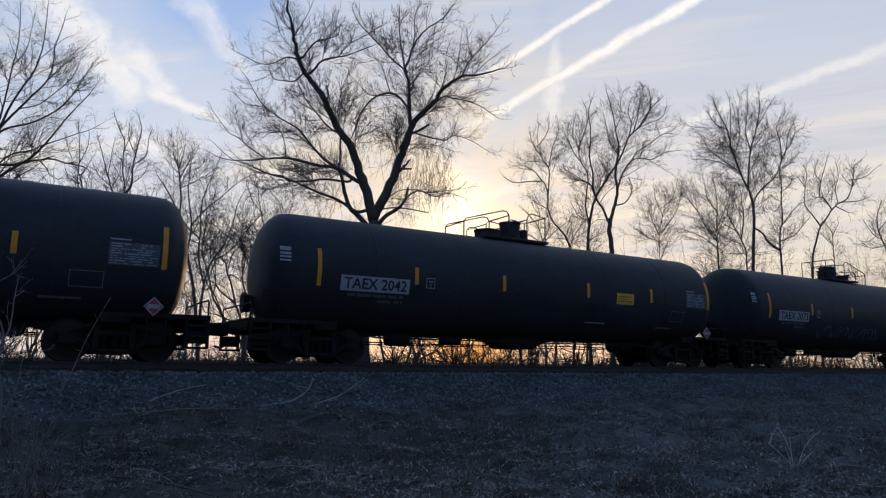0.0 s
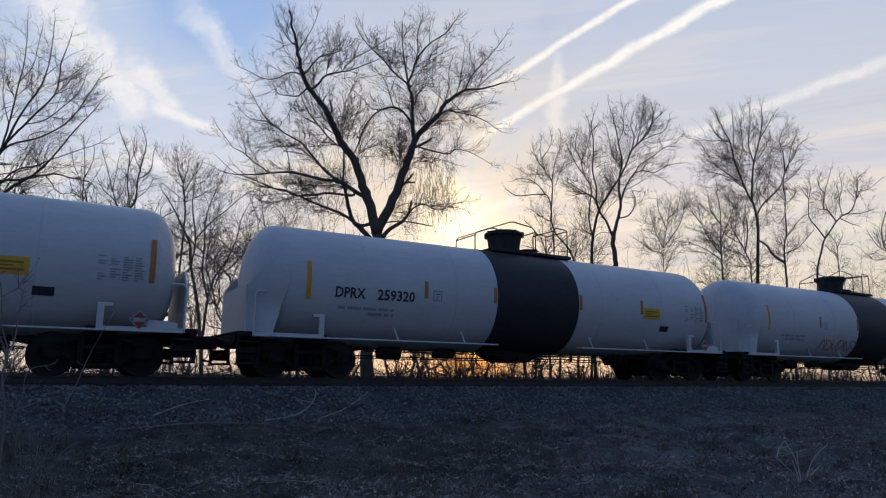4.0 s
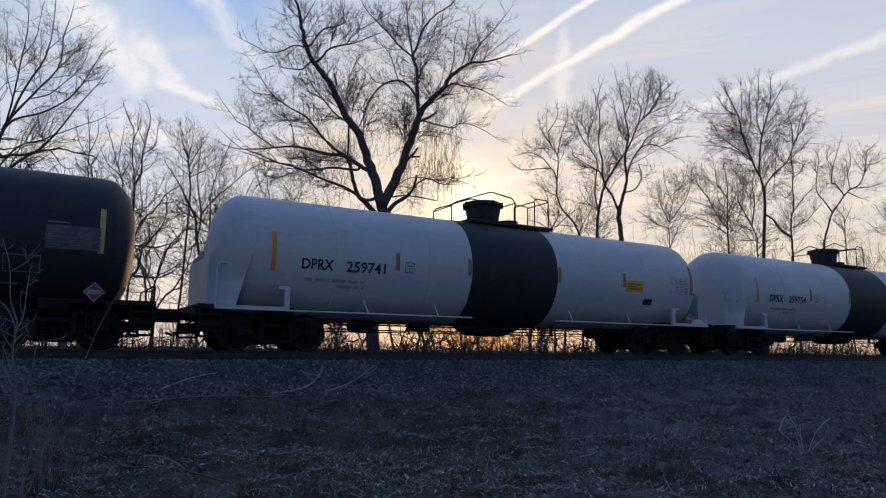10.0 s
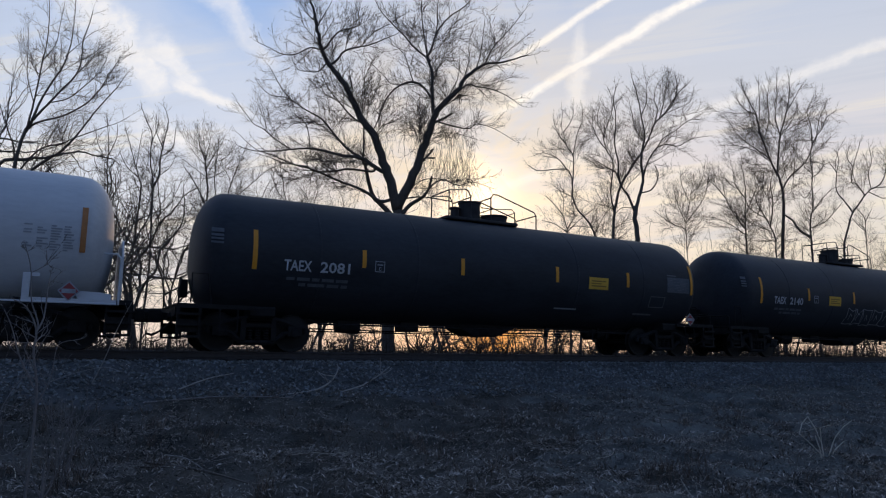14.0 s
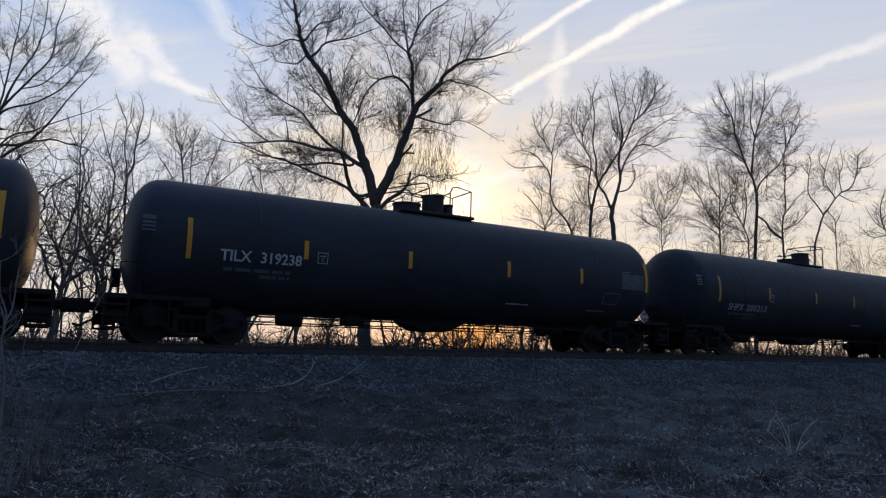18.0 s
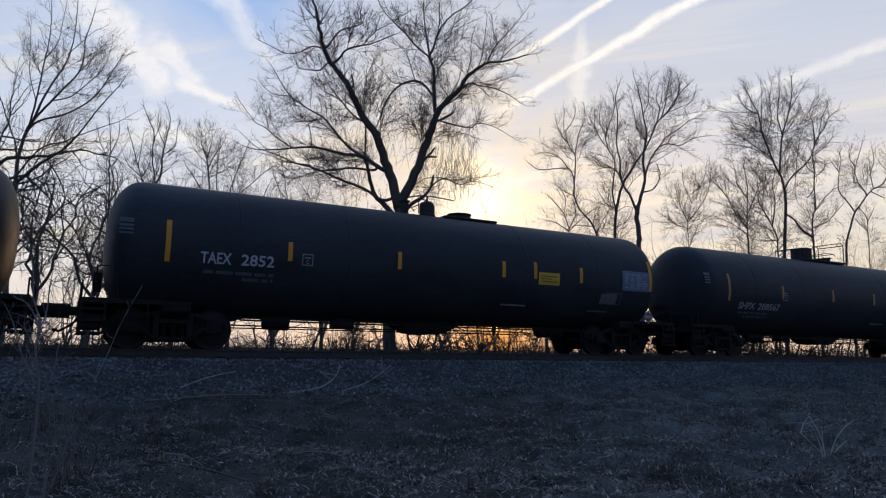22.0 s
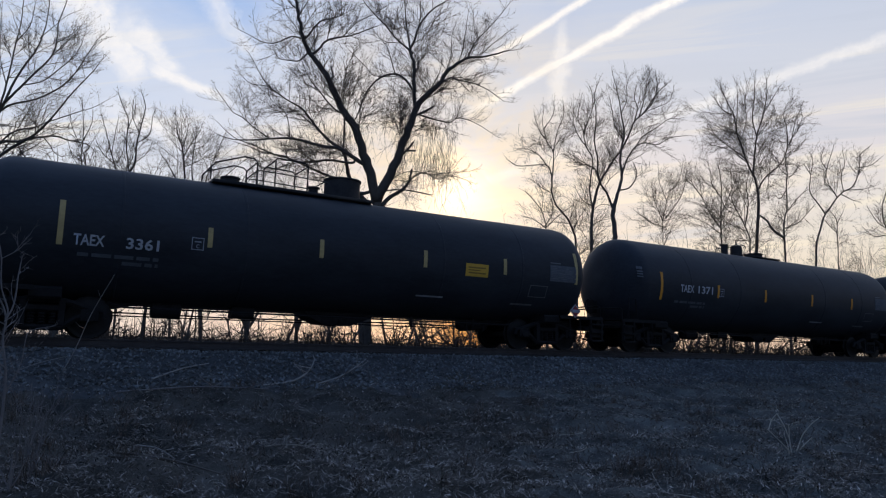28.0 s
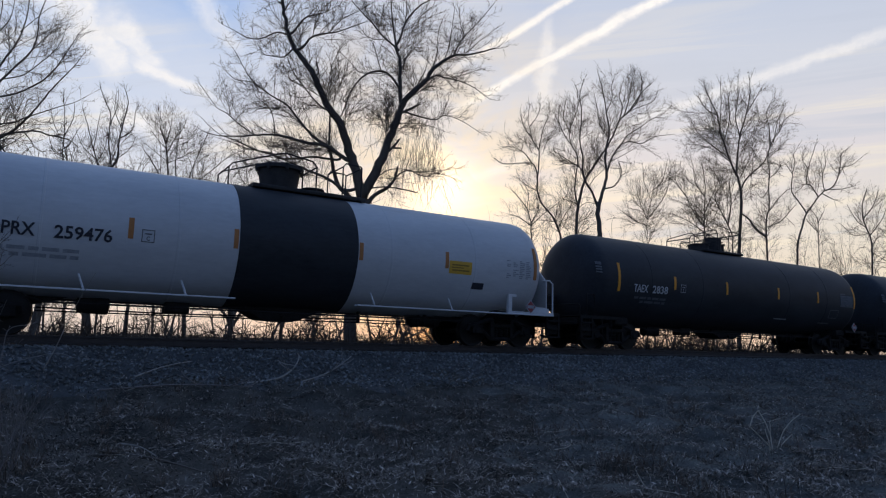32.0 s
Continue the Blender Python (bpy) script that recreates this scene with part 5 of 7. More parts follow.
def shaped_trees():
    """The trees seen against the sky: each has its own limbs, spread across the view."""
    now = {"n": 200}

    def tree(across, dep, ground, tip):
        now["n"] += 1
        now["t"], now["j"], now["laid"] = Tree(now["n"], 0.1, 0.88 if dep > 40 else 0.50 if dep == 27 else 0.95, tip * (0.52 if dep == 27 else 0.60)), random.Random(now["n"]), []
        now["dep"], now["across"], now["ground"] = dep, across, ground
        now["t"].crook, now["t"].bushy = (0.20, 5.2) if dep > 40 else (0.17, 7.0) if dep == 27 else (0.17, 8.0)

    def L(points, ra, rb, reach):
        t, dep, off = now["t"], now["dep"], now["across"] * now["dep"]
        eye = 0.08 - now["ground"]
        x0, z0 = points[0]
        turn, start = 0.0, 0.0
        if now["laid"]:
            # a limb starts at its parent's depth and leans nearer or farther from there
            turn = now["j"].uniform(-0.3, 0.3)
            root = min(now["laid"], key=lambda q: (q[0] - x0) ** 2 + (q[2] - z0) ** 2)
            start = root[1]
            if math.hypot(root[0] - x0, root[2] - z0) > 0.03:
                points = [(root[0], root[2])] + points
                x0, z0 = points[0]
        line = [(x, start + math.hypot(x - x0, z - z0) * turn, z) for x, z in points]
        for a, b in zip(line, line[1:]):
            now["laid"] += [tuple(a[i] + (b[i] - a[i]) * k / 10 for i in range(3)) for k in range(11)]
        if len(now["laid"]) and line[0][2] < 0 and line[1][2] > 3:
            r0 = now["j"]
            a, b = line[0], line[1]
            line[1:1] = [(a[0] + (b[0] - a[0]) * k + r0.uniform(-0.25, 0.25), 0.0, a[2] + (b[2] - a[2]) * k) for k in (0.3, 0.6)]
        now["t"].limb([((x + off) * (1 + y / dep) - off, y, (z - eye) * (1 + y / dep) + eye) for x, y, z in line], ra * (0.86 if turn or start else 1.0) * (0.84 if dep > 40 else 0.8 if dep == 27 else 1.0), rb * 0.7, reach * (1.42 if dep > 40 else 0.95))

    def strands():
        """Hanging strands below the limbs of the great tree."""
        t, j = now["t"], now["j"]
        for k in range(230):
            xs, zs = (j.uniform(0.9, 3.4), j.uniform(8.2, 11.6)) if k < 165 else (j.uniform(-2.0, 1.0), j.uniform(9.6, 13.2))
            q = Vector((xs, j.gauss(0, 0.9), zs))
            ln, line, d = j.uniform(0.5, 2.0), [q], Vector((j.gauss(0, 0.2), j.gauss(0, 0.2), -1))
            for _ in range(4):
                d = (d + Vector((j.gauss(0, 0.2), j.gauss(0, 0.2), -0.22))).normalized()
                q = q + d * ln / 4
                line.append(q)
            t.fine.tube(line, [0.007, 0.006, 0.005, 0.004, 0.003], 3, False)
            for _ in range(4):
                b = line[j.randint(0, 3)]
                s = Vector((j.gauss(0, 0.4), j.gauss(0, 0.4), -1)).normalized() * j.uniform(0.3, 0.9)
                t.fine.whip([b, b + s], [0.005, 0.003])

    def done(label):
        x, y = at_view(now["across"], now["dep"])
        now["t"].place("tree", pose(x, y, now["ground"], 0, 0, -30.6), label, "bare trees behind the track")

    tree(-0.106, 28, -1.2, 0.0068)
    L([(0.0, -0.3), (0.0, 6.5), (-0.0, 7.3)], 0.303, 0.280, 0)
    L([(-0.0, 7.2), (-0.4, 8.7), (-0.7, 9.4), (-1.0, 10.3), (-1.5, 11.0), (-1.9, 11.7), (-2.3, 12.5), (-2.8, 13.2), (-3.2, 13.7), (-3.5, 14.4), (-3.7, 15.2), (-3.8, 15.7), (-4.0, 16.5), (-4.2, 17.4)], 0.257, 0.047, 1.7)
    L([(0.0, 7.2), (0.7, 8.7), (1.0, 9.6), (1.3, 10.5), (1.5, 11.2), (1.9, 11.8), (2.5, 12.4), (2.8, 12.9), (3.2, 13.3), (3.7, 13.6), (4.5, 13.7), (5.5, 14.0)], 0.257, 0.035, 1.7)
    L([(1.5, 11.3), (1.4, 12.5), (1.4, 13.3), (1.2, 13.9), (1.4, 14.4), (1.6, 15.1), (2.1, 15.8), (2.8, 16.3), (3.3, 17.0)], 0.117, 0.023, 1.7)
    L([(1.3, 13.8), (0.6, 14.4), (0.2, 14.9), (-0.3, 15.4), (-0.9, 16.1), (-1.2, 16.7)], 0.070, 0.018, 1.6)
    L([(1.2, 13.9), (1.0, 15.1), (0.9, 16.1), (0.9, 16.9)], 0.047, 0.018, 1.4)
    L([(1.4, 14.5), (1.6, 15.4), (1.6, 16.4), (1.8, 17.1)], 0.047, 0.018, 1.4)
    L([(1.4, 12.1), (1.0, 12.6), (0.6, 12.8), (0.1, 12.7), (-0.3, 12.4), (-0.7, 11.8), (-0.9, 11.1), (-1.1, 10.6)], 0.070, 0.035, 0.8)
    L([(0.6, 12.8), (0.4, 13.4), (0.2, 14.0), (-0.3, 14.6)], 0.035, 0.012, 1.2)
    L([(0.6, 12.7), (-0.3, 12.7), (-0.7, 13.1), (-1.2, 13.6), (-1.6, 14.0)], 0.029, 0.012, 1.1)
    L([(2.5, 12.4), (3.0, 12.7), (3.3, 12.6), (3.9, 12.5), (4.6, 12.2), (5.3, 11.7)], 0.058, 0.012, 1.3)
    L([(1.6, 11.0), (2.0, 11.2), (2.3, 11.4)], 0.070, 0.058, 0.2)
    L([(1.7, 11.0), (2.4, 10.8), (3.0, 10.7), (3.4, 10.9), (4.1, 10.7), (4.9, 10.2)], 0.058, 0.012, 1.3)
    L([(1.5, 10.5), (2.4, 10.5), (3.4, 10.2)], 0.029, 0.012, 1)
    L([(0.8, 9.0), (1.2, 9.4), (1.5, 9.8)], 0.093, 0.058, 0.2)
    L([(1.2, 9.4), (1.6, 9.4)], 0.058, 0.047, 0)
    L([(-2.8, 13.8), (-2.5, 14.2), (-2.0, 14.4), (-1.4, 14.5), (-0.7, 14.8), (-0.2, 15.0)], 0.070, 0.018, 1.3)
    L([(-3.3, 14.4), (-2.8, 15.1), (-2.2, 15.3), (-1.8, 15.5), (-1.7, 16.0)], 0.058, 0.018, 1.4)
    L([(-1.7, 14.5), (-1.2, 15.1), (-0.5, 15.5), (0.2, 16.0)], 0.029, 0.012, 1.2)
    L([(-3.5, 14.3), (-4.0, 14.4), (-4.6, 14.1), (-5.2, 14.1), (-5.8, 14.4), (-6.4, 14.7)], 0.047, 0.012, 1.3)
    L([(-3.2, 13.7), (-3.6, 13.3), (-4.0, 13.3), (-4.5, 13.4), (-4.8, 13.9)], 0.047, 0.012, 1.3)
    L([(-1.7, 11.0), (-2.2, 11.4), (-2.7, 12.0), (-3.1, 12.5), (-3.4, 13.1), (-3.7, 14.0)], 0.047, 0.018, 1.1)
    L([(-2.1, 12.6), (-2.2, 13.1)], 0.058, 0.047, 0.2)
    L([(-3.7, 15.6), (-4.1, 15.9), (-4.5, 16.5), (-4.8, 17.0)], 0.035, 0.012, 1.2)
    L([(-3.7, 15.4), (-3.4, 16.0), (-3.1, 16.6), (-2.9, 17.3)], 0.035, 0.012, 1.2)
    L([(-0.3, 8.6), (-1.0, 9.0), (-1.6, 9.4), (-2.4, 9.5), (-3.2, 9.7), (-3.7, 9.8), (-4.3, 9.8), (-5.2, 9.7), (-6.2, 9.7), (-6.9, 9.9)], 0.140, 0.018, 1.5)
    L([(-1.4, 9.3), (-1.9, 9.6), (-2.4, 10.0), (-2.9, 10.6), (-3.3, 11.1), (-3.8, 11.4), (-4.3, 11.7), (-5.0, 12.3), (-5.5, 13.1), (-5.8, 13.6)], 0.082, 0.012, 1.5)
    L([(-4.3, 11.7), (-4.9, 12.1), (-5.6, 12.2), (-6.1, 12.6)], 0.035, 0.012, 1.3)
    L([(-4.7, 9.8), (-5.3, 10.2), (-5.9, 10.7), (-6.3, 10.9), (-6.7, 11.4), (-7.1, 11.9)], 0.041, 0.012, 1.4)
    L([(-3.8, 9.8), (-3.9, 10.5), (-4.1, 11.0), (-4.7, 11.5), (-4.9, 12.0)], 0.029, 0.012, 1.2)
    L([(-1.1, 8.8), (-2.1, 8.9), (-2.8, 8.8), (-3.6, 8.8), (-3.9, 9.0), (-4.5, 9.1), (-5.0, 9.2), (-5.5, 9.4), (-6.2, 9.6)], 0.070, 0.012, 1.4)
    L([(-1.5, 9.2), (-1.5, 9.6), (-1.5, 10.4), (-1.5, 11.0)], 0.070, 0.047, 0.9)
    L([(-0.7, 7.5), (-1.5, 8.0), (-2.3, 8.3), (-3.0, 8.6), (-3.7, 8.9), (-4.5, 9.1), (-5.4, 9.5), (-6.2, 9.8), (-7.0, 10.5)], 0.093, 0.012, 1.4)
    L([(0.2, 7.6), (1.1, 7.7), (2.3, 7.5)], 0.047, 0.035, 0.2)
    L([(0.5, 8.0), (1.0, 8.4), (1.6, 8.5), (2.5, 8.4), (4.0, 8.6)], 0.035, 0.012, 1.2)
    L([(3.3, 13.4), (3.5, 14.0), (3.6, 14.9), (3.7, 15.8)], 0.035, 0.012, 1.3)
    L([(3.7, 13.6), (4.0, 14.3), (4.5, 14.9), (5.0, 15.5), (5.5, 16.2)], 0.047, 0.012, 1.3)
    L([(4.2, 13.7), (4.8, 14.3), (5.5, 14.9)], 0.035, 0.012, 1.2)
    L([(2.8, 13.0), (3.0, 13.8), (3.0, 14.6), (3.2, 15.3)], 0.035, 0.012, 1.2)
    L([(2.1, 12.1), (2.5, 12.9), (2.6, 13.7)], 0.035, 0.012, 1.2)
    L([(0.0, 6.6), (-0.6, 7.3), (-1.0, 7.7), (-1.3, 8.6), (-1.45, 9.3)], 0.150, 0.090, 0.5)
    L([(0.1, 6.8), (0.55, 7.35), (1.1, 7.7), (1.35, 8.1), (1.45, 8.6)], 0.150, 0.060, 0.7)
    L([(1.35, 8.1), (1.9, 8.45), (2.6, 8.2), (3.2, 8.35), (4.0, 8.1)], 0.045, 0.012, 1.1)
    strands()
    done("great bare forked tree with drooping twigs behind the track")
    tree(-0.702, 27, -1.2, 0.0065)
    L([(0.0, -0.3), (0.0, 7.1), (0.0, 7.9)], 0.180, 0.135, 0)
    L([(0.0, 7.9), (0.9, 8.7), (1.8, 9.3), (2.3, 9.8), (2.6, 10.2), (3.0, 10.8), (3.5, 11.5), (4.0, 12.1), (4.3, 12.6)], 0.101, 0.017, 1.5)
    L([(-0.0, 8.2), (0.9, 9.4), (1.9, 9.7), (2.3, 9.9), (3.1, 10.2), (3.6, 10.4), (4.2, 10.6), (4.7, 10.9)], 0.068, 0.011, 1.3)
    L([(0.0, 7.8), (0.0, 9.0), (0.2, 10.1), (0.5, 10.7)], 0.124, 0.079, 0.5)
    L([(0.2, 10.1), (0.7, 10.6), (1.8, 10.9), (2.7, 11.4), (3.2, 11.9), (3.6, 12.6), (3.9, 13.2), (4.1, 13.6)], 0.079, 0.017, 1.6)
    L([(0.5, 10.7), (1.1, 11.4), (1.6, 12.0), (2.2, 12.7), (2.4, 13.4), (2.4, 14.3), (2.6, 15.1), (2.7, 15.7)], 0.079, 0.017, 1.6)
    L([(0.5, 10.7), (0.8, 11.6), (1.2, 12.4), (1.6, 13.1), (1.8, 13.8), (1.9, 14.5), (1.9, 15.5), (1.9, 16.3)], 0.079, 0.017, 1.6)
    L([(0.3, 10.3), (0.5, 11.5), (0.6, 12.4), (0.7, 13.4), (0.8, 14.2), (0.8, 15.2), (0.7, 16.3)], 0.068, 0.017, 1.6)
    L([(1.2, 11.5), (2.0, 11.7), (2.7, 12.3), (3.1, 12.7), (3.4, 13.2), (3.6, 14.1)], 0.045, 0.011, 1.4)
    L([(1.7, 13.6), (2.3, 14.2), (2.7, 14.6), (3.1, 14.8)], 0.034, 0.011, 1.4)
    L([(2.4, 13.4), (2.9, 13.7), (3.4, 14.2)], 0.034, 0.011, 1.4)
    L([(0.7, 13.4), (1.2, 14.1), (1.3, 15.0), (1.4, 15.8)], 0.034, 0.011, 1.4)
    L([(0.5, 11.5), (0.1, 12.7), (0.0, 13.9), (-0.1, 15.2)], 0.034, 0.011, 1.4)
    L([(1.4, 11.0), (2.0, 11.2), (2.8, 11.1), (3.4, 11.0)], 0.034, 0.011, 1.3)
    L([(1.2, 8.8), (1.8, 9.0), (2.5, 8.8), (3.1, 9.0)], 0.034, 0.011, 1.3)
    done("tall bare tree with wide sweeping limbs behind the track")
    tree(-0.554, 38, -1.3, 0.0060)
    L([(0.0, -0.3), (0.0, 10.8), (-0.1, 11.5), (-0.1, 12.5), (-0.2, 13.7), (-0.4, 15.0)], 0.063, 0.024, 0.9)
    L([(-0.1, 12.0), (-0.8, 13.3), (-1.0, 14.3)], 0.032, 0.016, 0.8)
    L([(-0.1, 12.5), (0.3, 13.5), (0.3, 14.4)], 0.032, 0.016, 0.8)
    L([(-0.1, 11.7), (0.3, 12.1), (0.7, 13.0)], 0.032, 0.016, 0.8)
    L([(-0.1, 11.3), (-0.7, 11.8), (-1.0, 12.6)], 0.032, 0.016, 0.8)
    done("slender bare tree among the trackside brush")
    tree(-0.501, 40, -1.3, 0.0062)
    L([(0.0, -0.3), (0.0, 10.7), (-0.1, 11.5), (-0.5, 12.6), (-0.9, 13.8), (-1.3, 14.9)], 0.083, 0.025, 1)
    L([(-0.4, 12.3), (-0.3, 13.5), (-0.2, 14.5)], 0.050, 0.017, 1)
    L([(-0.2, 11.7), (-1.0, 12.4), (-1.5, 13.3)], 0.042, 0.017, 1)
    L([(-0.1, 11.6), (0.3, 12.5), (0.3, 13.5)], 0.042, 0.017, 0.9)
    done("slender bare tree among the trackside brush")
    tree(-0.482, 38, -1.3, 0.0060)
    L([(0.0, -0.3), (0.0, 9.9), (-0.0, 10.7), (-0.3, 12.3), (-0.3, 13.8), (-0.7, 14.6), (-1.1, 15.6)], 0.079, 0.024, 0.9)
    L([(-0.3, 13.3), (0.0, 14.3), (-0.0, 15.3)], 0.048, 0.016, 0.9)
    L([(-0.0, 10.7), (0.3, 11.3), (0.3, 12.4), (0.5, 13.8), (0.6, 14.7), (0.3, 15.5)], 0.079, 0.024, 1)
    L([(0.4, 12.5), (1.0, 13.0), (1.1, 14.2), (1.3, 14.4)], 0.048, 0.016, 0.9)
    L([(0.4, 13.0), (-0.1, 14.1), (-0.1, 15.2)], 0.048, 0.016, 0.9)
    L([(0.2, 11.2), (0.9, 11.8), (1.2, 12.5)], 0.040, 0.016, 1)
    done("slender bare tree with upright stems in the brush")
    tree(-0.397, 42, -1.3, 0.0068)
    L([(0.0, -0.3), (0.0, 11.0), (-0.1, 12.1), (-0.2, 12.8), (-0.3, 13.4)], 0.105, 0.052, 0.9)
    L([(-0.3, 13.4), (-0.7, 14.3), (-0.8, 14.9)], 0.070, 0.018, 1.3)
    L([(-0.2, 12.7), (0.2, 13.6), (0.7, 14.4), (0.9, 15.1)], 0.070, 0.018, 1.3)
    L([(-0.1, 12.4), (0.4, 13.2), (1.1, 13.6), (1.5, 14.3)], 0.052, 0.018, 1.3)
    L([(-0.2, 13.0), (-0.8, 13.6), (-1.2, 14.1)], 0.052, 0.018, 1.3)
    L([(-0.3, 13.3), (-0.1, 14.3), (-0.0, 15.1)], 0.052, 0.018, 1.3)
    L([(-0.1, 12.2), (-0.9, 12.8), (-1.7, 13.4)], 0.052, 0.018, 1.3)
    L([(-0.1, 12.1), (0.9, 12.6), (1.8, 13.2)], 0.052, 0.018, 1.2)
    done("bare tree with a broad crown of fine twigs")
    tree(-0.356, 36, -1.3, 0.0065)
    L([(0.0, -0.3), (0.0, 2.0), (-0.2, 3.5), (-0.5, 5.3), (-0.8, 6.5), (-1.0, 7.4)], 0.135, 0.090, 0.3)
    L([(-1.0, 7.4), (-1.1, 8.3), (-1.8, 9.6), (-2.3, 10.5), (-2.9, 11.3)], 0.090, 0.018, 1.1)
    L([(-0.9, 7.3), (-0.8, 8.6), (-1.1, 10.2), (-1.1, 11.5), (-1.0, 12.6)], 0.090, 0.018, 1.1)
    L([(-0.1, 2.7), (-0.0, 4.1), (0.1, 5.3), (0.4, 6.5), (1.0, 7.4), (1.4, 8.5), (1.6, 9.6), (2.0, 10.6)], 0.120, 0.022, 1.1)
    L([(0.1, 5.3), (-0.3, 6.8), (-0.3, 8.3), (-0.3, 9.9), (0.2, 11.5), (0.6, 12.6)], 0.075, 0.015, 1.1)
    L([(0.5, 6.6), (1.3, 7.1), (2.3, 8.4), (3.0, 9.3)], 0.060, 0.015, 1.1)
    L([(-0.8, 8.5), (-0.1, 9.4), (0.8, 10.2), (1.8, 11.1), (2.7, 11.5)], 0.060, 0.015, 1.1)
    L([(-1.1, 8.3), (-2.0, 8.8), (-2.6, 9.6)], 0.045, 0.015, 1)
    done("spreading bare tree with two crooked stems in the brush")
    tree(0.252, 44, -1.4, 0.0072)
    L([(0.0, -0.3), (0.0, 7.6), (-0.0, 9.1), (-0.1, 10.2), (0.0, 11.0)], 0.238, 0.202, 0)
    L([(-0.1, 10.6), (-0.5, 11.7), (-0.9, 12.3), (-1.1, 13.2), (-1.1, 14.0), (-1.3, 15.2), (-1.2, 16.4), (-1.2, 17.4), (-1.3, 18.3), (-1.1, 19.2)], 0.128, 0.028, 1.1)
    L([(0.0, 10.9), (0.3, 11.9), (0.5, 12.9), (0.4, 14.1), (0.6, 15.2), (0.7, 16.0), (0.5, 17.2), (0.4, 18.0), (0.2, 19.0), (0.0, 19.8)], 0.165, 0.028, 1.2)
    L([(0.5, 12.9), (0.8, 13.9), (1.4, 14.9), (2.1, 15.2), (2.9, 15.1), (3.8, 15.6), (5.0, 15.8)], 0.092, 0.018, 1.1)
    L([(1.4, 14.8), (1.9, 15.6), (2.9, 16.3), (3.7, 16.9), (4.4, 16.9)], 0.073, 0.018, 1.1)
    L([(0.3, 11.9), (1.0, 12.1), (1.4, 12.7), (1.5, 13.3), (1.3, 13.8), (2.0, 13.7)], 0.073, 0.018, 0.9)
    L([(0.6, 15.4), (0.1, 16.3), (-0.1, 17.4), (-0.3, 18.4)], 0.055, 0.018, 1.2)
    L([(0.5, 17.2), (0.9, 18.2), (0.9, 19.2), (1.2, 20.0)], 0.055, 0.018, 1.2)
    L([(0.4, 13.7), (-0.2, 14.2), (-0.5, 14.8)], 0.046, 0.018, 1)
    L([(0.8, 13.8), (1.7, 14.3), (2.3, 14.7)], 0.046, 0.018, 1)
    done("bare tree with two rising stems and a rounded crown")
    tree(0.217, 45, -1.4, 0.0072)
    L([(0.0, -0.3), (0.0, 7.6), (-0.0, 9.2), (0.1, 10.7), (0.3, 11.7), (0.6, 12.7), (1.2, 13.7), (2.0, 14.9), (2.5, 15.8), (3.0, 17.0), (3.6, 17.6), (4.2, 18.5), (4.6, 19.1), (5.3, 19.8)], 0.169, 0.037, 1.1)
    L([(3.0, 17.0), (3.2, 18.0), (3.0, 18.8), (3.3, 19.9)], 0.075, 0.019, 1.2)
    L([(3.5, 17.5), (4.2, 18.3), (4.6, 19.5), (4.5, 20.5)], 0.075, 0.019, 1.2)
    L([(3.7, 17.7), (4.6, 18.1), (5.4, 18.5), (5.7, 19.3)], 0.056, 0.019, 1.2)
    L([(3.3, 17.3), (3.7, 18.7), (3.9, 19.9)], 0.056, 0.019, 1.2)
    L([(0.1, 10.9), (-0.1, 12.1), (-0.0, 13.1), (0.1, 14.3), (-0.3, 15.1), (-0.5, 16.1), (-0.2, 16.9), (0.1, 17.9), (0.1, 18.9), (-0.1, 19.5)], 0.094, 0.019, 1.1)
    L([(0.6, 12.7), (0.3, 13.5), (-0.3, 13.9), (-1.1, 14.4), (-1.9, 14.9)], 0.094, 0.019, 1.1)
    L([(-0.3, 13.9), (-1.2, 13.7)], 0.056, 0.019, 0.9)
    L([(-0.3, 15.1), (-0.8, 15.8), (-1.2, 16.8), (-1.2, 17.7)], 0.056, 0.019, 1.2)
    L([(-0.4, 16.1), (-0.9, 17.1), (-0.7, 18.3)], 0.056, 0.019, 1.2)
    L([(0.0, 10.5), (0.6, 11.1), (1.4, 11.1)], 0.056, 0.019, 0.9)
    L([(-0.0, 9.6), (0.6, 10.0), (1.4, 10.2)], 0.056, 0.019, 1)
    L([(0.1, 11.0), (-0.6, 11.4), (-1.1, 12.3)], 0.047, 0.019, 1)
    done("bare tree whose stem leans across its neighbour")
    tree(0.194, 47, -1.4, 0.0075)
    L([(0.0, -0.3), (0.0, 8.7), (-0.2, 9.6), (-0.6, 10.5), (-1.3, 11.3), (-1.7, 12.3), (-1.7, 13.1), (-1.8, 13.9), (-2.1, 14.3), (-2.9, 14.3), (-4.1, 14.2), (-4.8, 14.6)], 0.117, 0.039, 0.9)
    L([(-1.7, 13.1), (-1.6, 14.3), (-1.6, 15.3), (-2.0, 15.9), (-2.2, 16.6), (-2.4, 17.4), (-2.3, 18.5)], 0.078, 0.020, 1.1)
    L([(-2.1, 16.2), (-2.6, 16.8), (-3.0, 18.0)], 0.059, 0.020, 1.1)
    L([(-1.6, 15.4), (-1.3, 16.9), (-0.9, 17.9), (-0.9, 18.8)], 0.059, 0.020, 1.1)
    L([(-2.1, 14.3), (-2.7, 15.1), (-3.7, 15.5), (-4.4, 15.3)], 0.059, 0.020, 1)
    L([(-2.3, 17.0), (-1.7, 17.9), (-1.5, 18.8)], 0.049, 0.020, 1)
    L([(-1.7, 12.3), (-2.5, 12.7), (-3.1, 13.2)], 0.049, 0.020, 1)
